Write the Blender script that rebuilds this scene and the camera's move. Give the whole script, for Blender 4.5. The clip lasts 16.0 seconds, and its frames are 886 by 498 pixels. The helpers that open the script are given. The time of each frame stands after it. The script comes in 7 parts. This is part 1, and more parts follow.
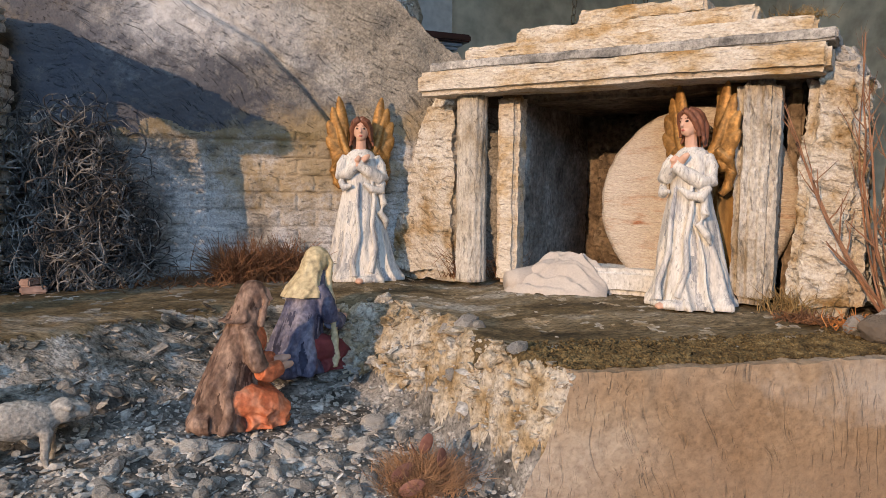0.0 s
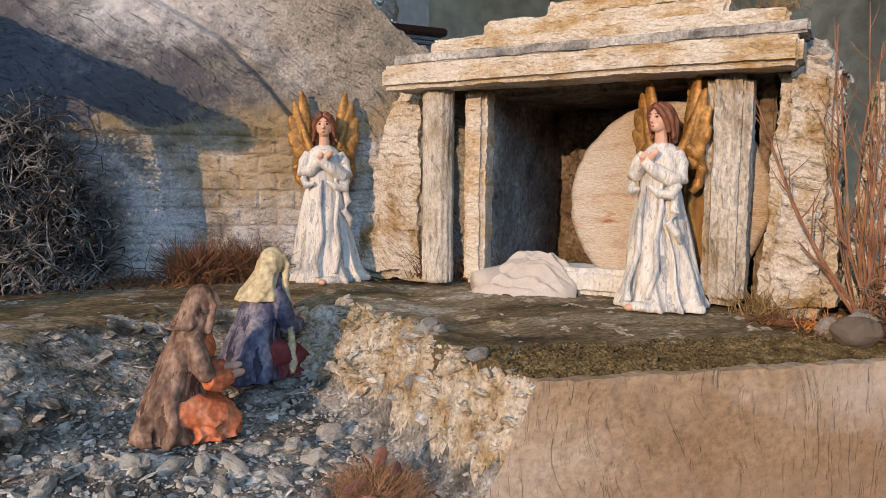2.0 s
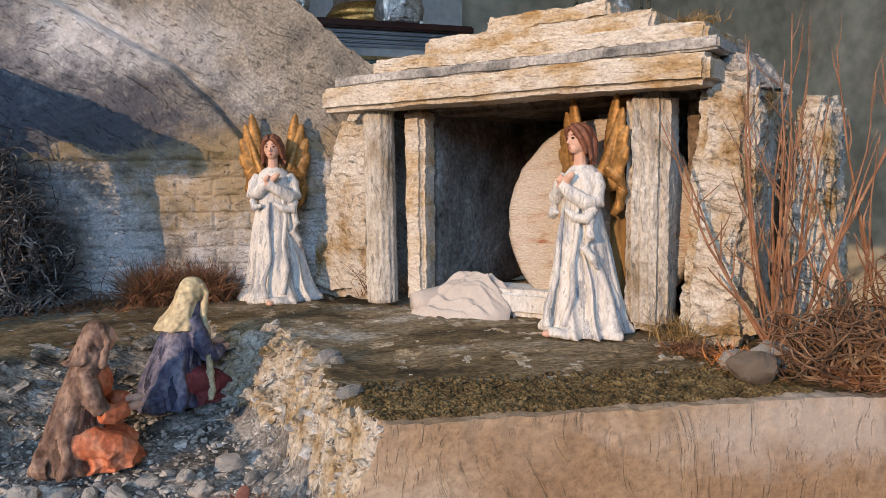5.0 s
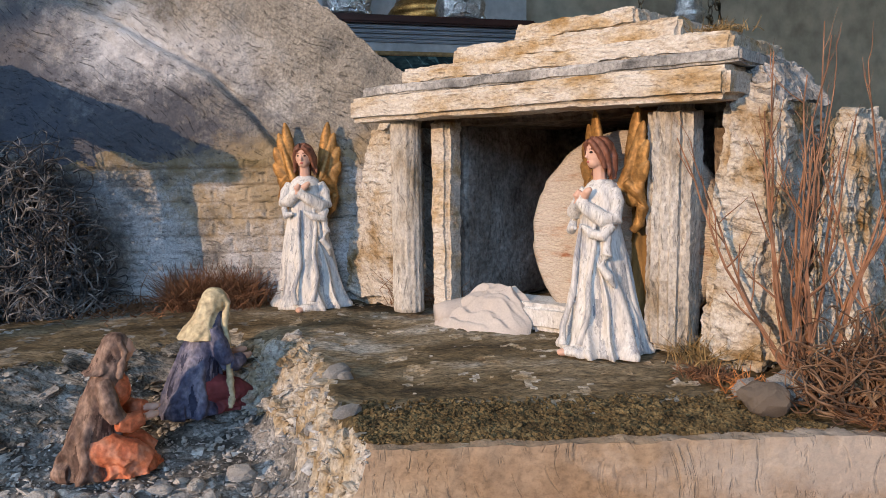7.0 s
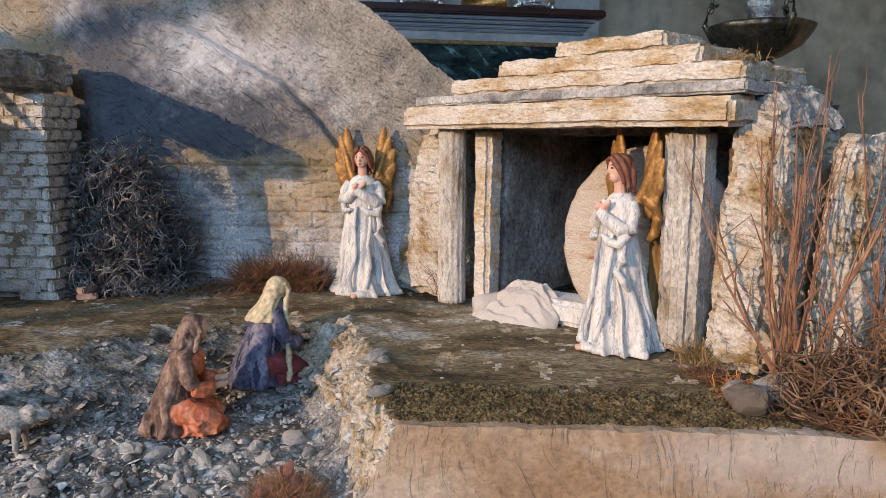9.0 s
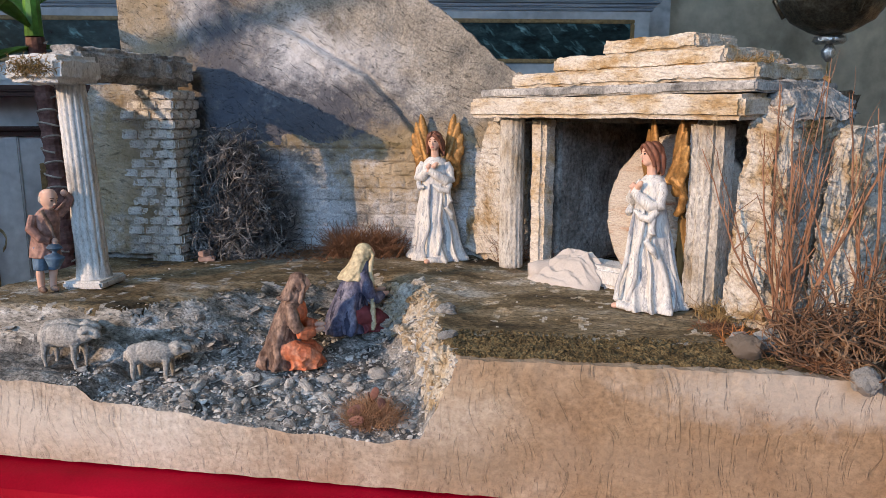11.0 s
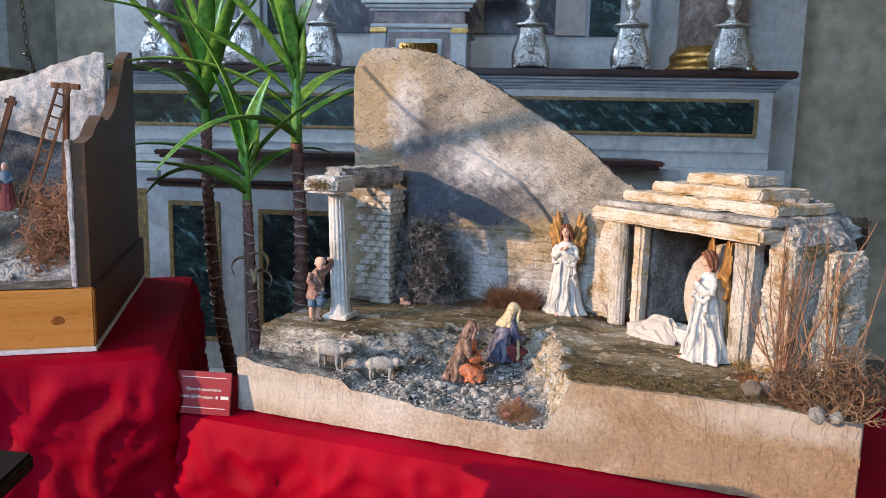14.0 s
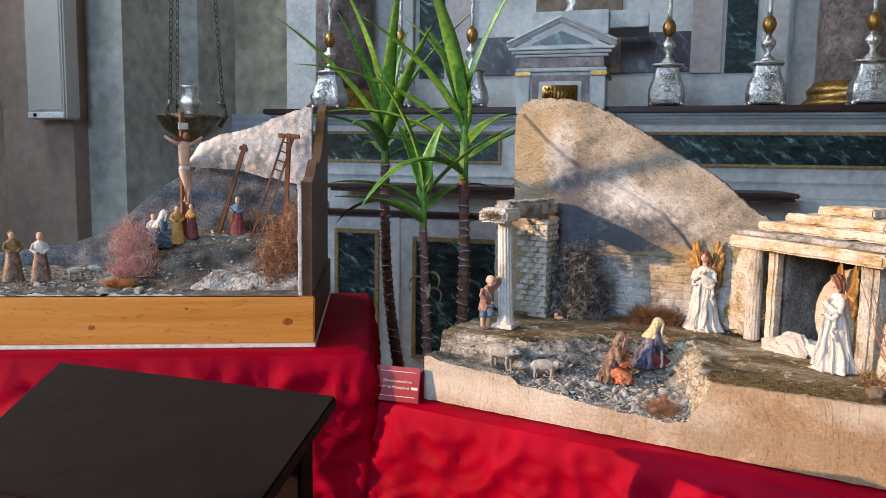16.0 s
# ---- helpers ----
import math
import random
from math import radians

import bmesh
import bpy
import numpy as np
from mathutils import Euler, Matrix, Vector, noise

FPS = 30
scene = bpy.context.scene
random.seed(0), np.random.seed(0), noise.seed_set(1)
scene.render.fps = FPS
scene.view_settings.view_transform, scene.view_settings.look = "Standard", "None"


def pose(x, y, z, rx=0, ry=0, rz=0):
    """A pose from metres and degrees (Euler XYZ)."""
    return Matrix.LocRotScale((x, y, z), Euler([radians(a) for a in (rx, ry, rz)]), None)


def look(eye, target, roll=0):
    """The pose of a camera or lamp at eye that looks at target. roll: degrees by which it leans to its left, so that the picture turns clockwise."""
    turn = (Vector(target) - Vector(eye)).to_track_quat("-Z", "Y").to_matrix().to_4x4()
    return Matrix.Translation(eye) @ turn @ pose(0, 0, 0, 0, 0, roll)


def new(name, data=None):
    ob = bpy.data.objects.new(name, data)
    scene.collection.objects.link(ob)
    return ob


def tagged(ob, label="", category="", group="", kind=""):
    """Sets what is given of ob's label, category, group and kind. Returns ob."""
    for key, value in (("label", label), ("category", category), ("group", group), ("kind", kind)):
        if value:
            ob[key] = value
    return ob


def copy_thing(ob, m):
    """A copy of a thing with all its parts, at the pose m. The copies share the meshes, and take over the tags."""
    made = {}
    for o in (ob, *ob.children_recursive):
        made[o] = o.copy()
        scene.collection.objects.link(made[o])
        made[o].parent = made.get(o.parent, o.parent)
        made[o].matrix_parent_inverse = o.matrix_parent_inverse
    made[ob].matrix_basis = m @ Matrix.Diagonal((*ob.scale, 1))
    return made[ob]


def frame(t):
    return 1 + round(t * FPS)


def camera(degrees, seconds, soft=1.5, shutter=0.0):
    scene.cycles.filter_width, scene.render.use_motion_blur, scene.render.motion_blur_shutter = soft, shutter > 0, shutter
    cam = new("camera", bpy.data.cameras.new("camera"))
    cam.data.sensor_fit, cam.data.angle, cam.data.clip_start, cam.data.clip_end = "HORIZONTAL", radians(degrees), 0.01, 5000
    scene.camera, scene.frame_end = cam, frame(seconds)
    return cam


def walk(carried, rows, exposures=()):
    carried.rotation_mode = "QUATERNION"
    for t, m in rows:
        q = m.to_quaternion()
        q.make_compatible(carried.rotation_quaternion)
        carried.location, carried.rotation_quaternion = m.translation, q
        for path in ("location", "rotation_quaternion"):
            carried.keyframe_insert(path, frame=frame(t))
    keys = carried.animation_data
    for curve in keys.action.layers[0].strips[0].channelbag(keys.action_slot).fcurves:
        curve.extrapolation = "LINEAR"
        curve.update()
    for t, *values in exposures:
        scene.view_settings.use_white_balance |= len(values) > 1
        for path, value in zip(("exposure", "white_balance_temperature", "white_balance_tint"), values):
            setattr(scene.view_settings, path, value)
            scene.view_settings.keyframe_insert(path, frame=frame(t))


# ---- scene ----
cam = camera(61.9, 16.0, soft=0.85)
PATH = [
    (0, (0.159, 0.031, 0.966), (1.006, 1.835, 0.794), 0.6),
    (0.5, (0.167, 0.038, 0.965), (1.03, 1.833, 0.784), 0.4),
    (1, (0.177, 0.043, 0.967), (1.054, 1.831, 0.784), 0.4),
    (1.5, (0.182, 0.047, 0.97), (1.068, 1.83, 0.784), 0.4),
    (2, (0.188, 0.048, 0.969), (1.078, 1.829, 0.784), 0.5),
    (2.5, (0.203, 0.045, 0.97), (1.094, 1.825, 0.781), 0.4),
    (3, (0.218, 0.031, 0.977), (1.095, 1.818, 0.787), 0.1),
    (3.5, (0.236, 0.013, 0.984), (1.085, 1.814, 0.794), -0.3),
    (4, (0.261, -0.003, 0.995), (1.076, 1.813, 0.799), -0.6),
    (6.5, (0.376, -0.008, 1.01), (0.957, 1.893, 0.783), -0.8),
    (7, (0.376, -0.016, 1.024), (0.915, 1.896, 0.792), -0.8),
    (7.5, (0.372, -0.03, 1.034), (0.864, 1.894, 0.799), -0.5),
    (8, (0.381, -0.048, 1.038), (0.826, 1.886, 0.792), -0.2),
    (8.2, (0.388, -0.055, 1.04), (0.815, 1.883, 0.786), -0.0),
    (10.5, (0.397, -0.226, 1.085), (0.581, 1.734, 0.733), -0.1),
    (11, (0.388, -0.258, 1.081), (0.533, 1.703, 0.715), -0.1),
    (11.5, (0.361, -0.31, 1.097), (0.486, 1.652, 0.732), 0.2),
    (12, (0.339, -0.394, 1.117), (0.445, 1.571, 0.758), 0.7),
    (12.5, (0.331, -0.496, 1.148), (0.404, 1.473, 0.802), 1.0),
    (13, (0.315, -0.595, 1.176), (0.325, 1.378, 0.844), 1.3),
    (13.5, (0.318, -0.665, 1.201), (0.237, 1.308, 0.884), 1.4),
    (14, (0.373, -0.754, 1.231), (0.15, 1.212, 0.939), 1.3),
    (14.5, (0.444, -0.878, 1.245), (0.092, 1.072, 0.976), 1.2),
    (15, (0.44, -0.979, 1.247), (-0.016, 0.953, 1.001), 1.1),
    (15.5, (0.372, -1.041, 1.255), (-0.146, 0.877, 1.025), 1.0),
    (16, (0.336, -1.062, 1.25), (-0.213, 0.849, 1.031), 0.9),
]
walk(cam, [(t, look(eye, target, roll)) for t, eye, target, roll in PATH],
     exposures=[(0.0, -0.25, 6350, 10), (7.0, -0.22, 5950, 10), (11.0, -0.06, 5850, 10), (12.5, 0.09, 5700, 9), (13.5, 0.2, 5850, 10), (16.0, 0.33, 6750, 12)])


# ---- world, sun, exposure ----
SUN_DIR = Vector((0.82, 0.545, -0.235)).normalized()
world = bpy.data.worlds.new("World")
scene.world = world
world.use_nodes = True
wn = world.node_tree.nodes
sky = wn.new("ShaderNodeTexSky")
sky.sky_type = 'NISHITA'
sky.sun_disc = False
sky.sun_elevation = math.asin(-SUN_DIR.z)
sky.sun_rotation = math.atan2(-SUN_DIR.x, -SUN_DIR.y)
wn["Background"].inputs["Strength"].default_value = 0.12
world.node_tree.links.new(sky.outputs[0], wn["Background"].inputs["Color"])

sun = new("sun", bpy.data.lights.new("sun", 'SUN'))
sun.data.energy = 4.1
sun.data.angle = radians(0.4)
sun.data.color = (1.0, 0.64, 0.37)
sun.matrix_world = look((0, 0, 0), SUN_DIR)


def fill_light(name, eye, target, sx, sy, watts, colour):
    """A fill lamp added to stand for the sky's light in an unseen opening."""
    ob = new(name, bpy.data.lights.new(name, 'AREA'))
    ob.data.shape, ob.data.size, ob.data.size_y = 'RECTANGLE', sx, sy
    ob.data.energy, ob.data.color = watts, colour
    ob.matrix_world = look(eye, target)
    return ob


# Unseen fill: south lamp for the diorama's shaded sides, west lamp for the altar.
fill_light("south_fill_light", (-1.2, -4.35, 3.2), (0.4, 1.0, 1.0), 2.6, 2.6, 185, (0.50, 0.72, 1.0))
fill_light("west_fill_light", (-3.7, 1.6, 4.2), (0.3, 1.9, 1.2), 1.2, 1.8, 140, (0.78, 0.89, 1.0))


# ---- materials ----
def mat(name, colours, scale=8.0, rough=0.8, bump=0.3, fine=60.0, metal=0.0, stretch=(1, 1, 1), spec=0.3,
        contrast=(0.3, 0.7), fine_mix=0.5, distance=0.004, sheen=0.0, voro=0.0, translucent=0.0, stroke=None, grit=0.0, tint=None, patches=()):
    """A surface of two or three colours mixed by noise at two scales, with relief."""
    m = bpy.data.materials.new(name)
    m.use_nodes = True
    n, l = m.node_tree.nodes, m.node_tree.links
    b = n["Principled BSDF"]
    co = n.new("ShaderNodeTexCoord")
    mp = n.new("ShaderNodeMapping")
    mp.inputs["Scale"].default_value = stretch
    l.new(co.outputs["Object"], mp.inputs["Vector"])
    big = n.new("ShaderNodeTexNoise")
    big.inputs["Scale"].default_value, big.inputs["Detail"].default_value = scale, 6
    big.inputs["Roughness"].default_value = 0.62
    small = n.new("ShaderNodeTexNoise")
    small.inputs["Scale"].default_value, small.inputs["Detail"].default_value = fine, 5
    l.new(mp.outputs[0], big.inputs["Vector"])
    l.new(mp.outputs[0], small.inputs["Vector"])
    ramp = n.new("ShaderNodeValToRGB")
    e = ramp.color_ramp.elements
    e[0].position, e[1].position = contrast
    e[0].color, e[1].color = (*colours[0], 1), (*colours[-1], 1)
    if len(colours) > 2:
        for i, c in enumerate(colours[1:-1]):
            k = e.new(contrast[0] + (contrast[1] - contrast[0]) * (i + 1) / (len(colours) - 1))
            k.color = (*c, 1)
    l.new(big.outputs["Fac"], ramp.inputs[0])
    ov = n.new("ShaderNodeMix")
    ov.data_type, ov.blend_type = 'RGBA', 'OVERLAY'
    ov.inputs["Factor"].default_value = fine_mix
    l.new(ramp.outputs[0], ov.inputs["A"])
    grey = n.new("ShaderNodeRGBToBW")
    l.new(small.outputs["Color"], grey.inputs[0])
    st = n.new("ShaderNodeMapRange")
    st.inputs["From Min"].default_value, st.inputs["From Max"].default_value = 0.3, 0.7
    l.new(grey.outputs[0], st.inputs["Value"])
    l.new(st.outputs[0], ov.inputs["B"])
    colour = ov.outputs["Result"]
    if grit:
        # dark specks and pits, finer than the grain
        pit = n.new("ShaderNodeTexNoise")
        pit.inputs["Scale"].default_value, pit.inputs["Detail"].default_value = fine * 1.7, 4
        pit.inputs["Roughness"].default_value = 0.7
        l.new(mp.outputs[0], pit.inputs["Vector"])
        lim = n.new("ShaderNodeMapRange")
        lim.inputs["From Min"].default_value, lim.inputs["From Max"].default_value = 0.36, 0.52
        lim.inputs["To Min"].default_value, lim.inputs["To Max"].default_value = 1 - grit, 1.0
        l.new(pit.outputs["Fac"], lim.inputs["Value"])
        mu = n.new("ShaderNodeMix")
        mu.data_type, mu.blend_type = 'RGBA', 'MULTIPLY'
        mu.inputs["Factor"].default_value = 1.0
        l.new(colour, mu.inputs["A"])
        l.new(lim.outputs[0], mu.inputs["B"])
        colour = mu.outputs["Result"]
    if tint:
        # another coat of paint past a wandering border along the object's x
        coat, lo, hi = tint
        sx = n.new("ShaderNodeSeparateXYZ")
        l.new(co.outputs["Object"], sx.inputs[0])
        wob = n.new("ShaderNodeTexNoise")
        wob.inputs["Scale"].default_value, wob.inputs["Detail"].default_value = 7.0, 5
        l.new(co.outputs["Object"], wob.inputs["Vector"])
        sm = n.new("ShaderNodeMath")
        sm.operation = 'MULTIPLY_ADD'
        sm.inputs[1].default_value = 0.7
        l.new(wob.outputs["Fac"], sm.inputs[0])
        l.new(sx.outputs["X"], sm.inputs[2])
        bd = n.new("ShaderNodeMapRange")
        bd.inputs["From Min"].default_value, bd.inputs["From Max"].default_value = lo + 0.35, hi + 0.35
        l.new(sm.outputs[0], bd.inputs["Value"])
        tn = n.new("ShaderNodeMix")
        tn.data_type, tn.blend_type = 'RGBA', 'MULTIPLY'
        l.new(bd.outputs[0], tn.inputs["Factor"])
        l.new(colour, tn.inputs["A"])
        tn.inputs["B"].default_value = (*coat, 1)
        colour = tn.outputs["Result"]
    for dye, at, size, weight, grain in patches:
        # a sponged patch of other colour, torn at its edge; some hold painted light
        ct = n.new("ShaderNodeMapping")
        ct.vector_type = 'TEXTURE'
        ct.inputs["Location"].default_value, ct.inputs["Scale"].default_value = at, size
        l.new(co.outputs["Object"], ct.inputs["Vector"])
        ln0 = n.new("ShaderNodeVectorMath")
        ln0.operation = 'LENGTH'
        l.new(ct.outputs[0], ln0.inputs[0])
        sp = n.new("ShaderNodeTexNoise")
        sp.inputs["Scale"].default_value, sp.inputs["Detail"].default_value = grain, 7
        sp.inputs["Roughness"].default_value = 0.7
        l.new(co.outputs["Object"], sp.inputs["Vector"])
        rag = n.new("ShaderNodeMath")
        rag.operation = 'MULTIPLY_ADD'
        rag.inputs[1].default_value = 2.6
        l.new(sp.outputs["Fac"], rag.inputs[0])
        l.new(ln0.outputs["Value"], rag.inputs[2])
        lim2 = n.new("ShaderNodeMapRange")
        lim2.inputs["From Min"].default_value, lim2.inputs["From Max"].default_value = 1.75, 2.7
        lim2.inputs["To Min"].default_value, lim2.inputs["To Max"].default_value = weight, 0.0
        l.new(rag.outputs[0], lim2.inputs["Value"])
        mx = n.new("ShaderNodeMix")
        mx.data_type = 'RGBA'
        l.new(lim2.outputs[0], mx.inputs["Factor"])
        l.new(colour, mx.inputs["A"])
        mx.inputs["B"].default_value = (*dye, 1)
        colour = mx.outputs["Result"]
    cut = None
    if stroke:
        # brushed and scratched lines that wander, thin out and come back
        turn, long, wide, depth = stroke
        warp = n.new("ShaderNodeTexNoise")
        warp.inputs["Scale"].default_value, warp.inputs["Detail"].default_value = 9.0, 2
        l.new(co.outputs["Object"], warp.inputs["Vector"])
        shift = n.new("ShaderNodeMix")
        shift.data_type, shift.blend_type = 'RGBA', 'ADD'
        shift.inputs["Factor"].default_value = 0.07
        l.new(co.outputs["Object"], shift.inputs["A"])
        l.new(warp.outputs["Color"], shift.inputs["B"])
        ms = n.new("ShaderNodeMapping")
        ms.vector_type = 'TEXTURE'
        ms.inputs["Rotation"].default_value = [radians(a) for a in turn]
        ms.inputs["Scale"].default_value = (1 / long, 1 / wide, 1 / wide)
        l.new(shift.outputs["Result"], ms.inputs["Vector"])
        ln = n.new("ShaderNodeTexNoise")
        ln.inputs["Scale"].default_value, ln.inputs["Detail"].default_value = 1.0, 3
        ln.inputs["Roughness"].default_value = 0.65
        l.new(ms.outputs[0], ln.inputs["Vector"])
        cut = n.new("ShaderNodeMapRange")
        cut.inputs["From Min"].default_value, cut.inputs["From Max"].default_value = 0.31, 0.44
        l.new(ln.outputs["Fac"], cut.inputs["Value"])
        dk = n.new("ShaderNodeMapRange")
        dk.inputs["To Min"].default_value, dk.inputs["To Max"].default_value = 1 - depth, 1.0
        l.new(cut.outputs[0], dk.inputs["Value"])
        mu = n.new("ShaderNodeMix")
        mu.data_type, mu.blend_type = 'RGBA', 'MULTIPLY'
        mu.inputs["Factor"].default_value = 1.0
        l.new(colour, mu.inputs["A"])
        l.new(dk.outputs[0], mu.inputs["B"])
        colour = mu.outputs["Result"]
    l.new(colour, b.inputs["Base Color"])
    b.inputs["Roughness"].default_value = rough
    b.inputs["Metallic"].default_value = metal
    b.inputs["Specular IOR Level"].default_value = spec
    if sheen:
        b.inputs["Sheen Weight"].default_value = sheen
        b.inputs["Sheen Roughness"].default_value = 0.4
    if bump:
        add = n.new("ShaderNodeMath")
        add.operation = 'MULTIPLY_ADD'
        add.inputs[1].default_value = 0.5
        l.new(small.outputs["Fac"], add.inputs[0])
        l.new(big.outputs["Fac"], add.inputs[2])
        src = add.outputs[0]
        if cut:
            ad1 = n.new("ShaderNodeMath")
            ad1.operation = 'MULTIPLY_ADD'
            ad1.inputs[1].default_value = 0.22
            l.new(cut.outputs[0], ad1.inputs[0])
            l.new(src, ad1.inputs[2])
            src = ad1.outputs[0]
        if voro:
            vo = n.new("ShaderNodeTexVoronoi")
            vo.inputs["Scale"].default_value = voro
            l.new(mp.outputs[0], vo.inputs["Vector"])
            ad2 = n.new("ShaderNodeMath")
            l.new(src, ad2.inputs[0])
            l.new(vo.outputs["Distance"], ad2.inputs[1])
            src = ad2.outputs[0]
        bp = n.new("ShaderNodeBump")
        bp.inputs["Strength"].default_value, bp.inputs["Distance"].default_value = bump, distance
        l.new(src, bp.inputs["Height"])
        l.new(bp.outputs[0], b.inputs["Normal"])
    if translucent:
        b.inputs["Subsurface Weight"].default_value = translucent
        b.inputs["Subsurface Radius"].default_value = (0.01, 0.01, 0.005)
    return m


M = {}
M["terrace"] = mat("terrace", [(0.045, 0.035, 0.019), (0.155, 0.115, 0.06), (0.26, 0.21, 0.135), (0.44, 0.42, 0.37)], 11, 0.92, 0.9, 210, contrast=(0.33, 0.68), stretch=(0.6, 1.3, 1), fine_mix=0.5, grit=0.6, distance=0.004, stroke=((0, 0, 8), 50, 220, 0.5))
M["slab_face"] = mat("slab_face", [(0.36, 0.28, 0.205), (0.46, 0.395, 0.325), (0.56, 0.525, 0.475)], 5, 0.82, 1.0, 130, fine_mix=0.25, contrast=(0.34, 0.64), grit=0.22, distance=0.003, stretch=(1, 1, 1.2), stroke=((0, 84, 0), 9, 230, 0.15), tint=((0.74, 0.60, 0.45), 0.42, 0.74),
    patches=[((0.60, 0.58, 0.55), (1.0, 0, .13), (.14, .2, .03), 0.45, 26), ((0.60, 0.57, 0.52), (.10, 0, .045), (.16, .2, .03), 0.7, 18), ((0.30, 0.22, 0.15), (.86, 0, .05), (.16, .2, .025), 0.5, 14), ((0.25, 0.185, 0.12), (.66, 0, .03), (.07, .2, .03), 0.45, 20)])
M["tomb_stone"] = mat("tomb_stone", [(0.33, 0.20, 0.07), (0.46, 0.345, 0.205), (0.54, 0.46, 0.355), (0.60, 0.55, 0.48)], 22, 0.9, 0.9, 320, stretch=(0.7, 1, 1.2), contrast=(0.31, 0.56), fine_mix=0.28, grit=0.26, distance=0.003, stroke=((0, 4, 0), 45, 420, 0.36))
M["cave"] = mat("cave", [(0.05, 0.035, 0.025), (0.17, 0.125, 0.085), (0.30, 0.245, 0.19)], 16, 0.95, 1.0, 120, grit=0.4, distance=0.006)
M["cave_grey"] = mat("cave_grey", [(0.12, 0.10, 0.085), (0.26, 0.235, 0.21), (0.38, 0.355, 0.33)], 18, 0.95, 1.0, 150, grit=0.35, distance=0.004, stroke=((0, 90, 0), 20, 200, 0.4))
M["white_plaster"] = mat("white_plaster", [(0.32, 0.30, 0.27), (0.56, 0.55, 0.53), (0.66, 0.655, 0.64)], 16, 0.88, 0.8, 260, stretch=(1, 1, 0.6), contrast=(0.30, 0.50), fine_mix=0.22, grit=0.22, distance=0.002, stroke=((0, 90, 0), 36, 320, 0.4))
M["angel_robe"] = mat("angel_robe", [(0.30, 0.31, 0.345), (0.52, 0.52, 0.52), (0.63, 0.62, 0.595)], 46, 0.55, 0.6, 300, stretch=(2.2, 2.2, 0.5), contrast=(0.33, 0.52), fine_mix=0.3, distance=0.001, stroke=((0, 88, 0), 40, 420, 0.45))
M["gold"] = mat("gold", [(0.17, 0.085, 0.025), (0.38, 0.21, 0.065)], 70, 0.5, 0.4, 260, metal=0.35, distance=0.001)
M["skin"] = mat("skin", [(0.56, 0.34, 0.25), (0.66, 0.43, 0.33)], 60, 0.5, 0.0, fine_mix=0.1)
M["hair"] = mat("hair", [(0.10, 0.04, 0.024), (0.24, 0.10, 0.06)], 160, 0.55, 0.4, 300, stretch=(1, 1, 0.4), distance=0.001)
M["red_cloth"] = mat("red_cloth", [(0.23, 0.0, 0.010), (0.39, 0.0, 0.021)], 5, 0.6, 0.3, 320, fine_mix=0.10, spec=0.06, distance=0.002)
M["marble_white"] = mat("marble_white", [(0.30, 0.32, 0.345), (0.47, 0.485, 0.50), (0.54, 0.55, 0.555)], 3, 0.35, 0.03, 30, fine_mix=0.2, contrast=(0.3, 0.62), stroke=((0, 24, 0), 1.2, 9, 0.16))
M["marble_green"] = mat("marble_green", [(0.007, 0.014, 0.016), (0.018, 0.036, 0.038), (0.045, 0.075, 0.076)], 14, 0.25, 0.0, 60, contrast=(0.34, 0.70), stretch=(0.7, 1, 1.4), stroke=((0, 38, 0), 7, 26, -5.5))
M["dark_wood"] = mat("dark_wood", [(0.03, 0.012, 0.010), (0.06, 0.025, 0.02)], 6, 0.4, 0.1, 40, stretch=(0.2, 1, 1))
M["ochre_frame"] = mat("ochre_frame", [(0.20, 0.13, 0.05), (0.32, 0.22, 0.10)], 20, 0.45, 0.1)
M["wall_plaster"] = mat("wall_plaster", [(0.27, 0.245, 0.19), (0.43, 0.39, 0.305), (0.52, 0.48, 0.38)], 1.6, 0.9, 0.2, 12, fine_mix=0.3, contrast=(0.35, 0.65))
M["wall_grey"] = mat("wall_grey", [(0.27, 0.28, 0.265), (0.46, 0.47, 0.44)], 2.4, 0.9, 0.2, 14, fine_mix=0.3)
M["pine"] = mat("pine", [(0.52, 0.19, 0.03), (0.60, 0.255, 0.055), (0.68, 0.34, 0.10)], 8, 0.24, 0.05, 50, stretch=(0.10, 1, 2.4), fine_mix=0.12, spec=0.6, stroke=((0, 1, 0), 3, 110, 0.28))
M["brown_board"] = mat("brown_board", [(0.012, 0.0072, 0.0062), (0.021, 0.013, 0.011)], 5, 0.8, 0.06, 50, spec=0.06, fine_mix=0.2)
M["floor"] = mat("floor", [(0.16, 0.14, 0.12), (0.25, 0.22, 0.19)], 3, 0.5, 0.1, 30)
M["leaf"] = mat("leaf", [(0.055, 0.15, 0.022), (0.18, 0.37, 0.06)], 9, 0.38, 0.1, 80, translucent=0.1)
M["stem"] = mat("stem", [(0.10, 0.045, 0.038), (0.22, 0.12, 0.10)], 30, 0.7, 0.5, 120)

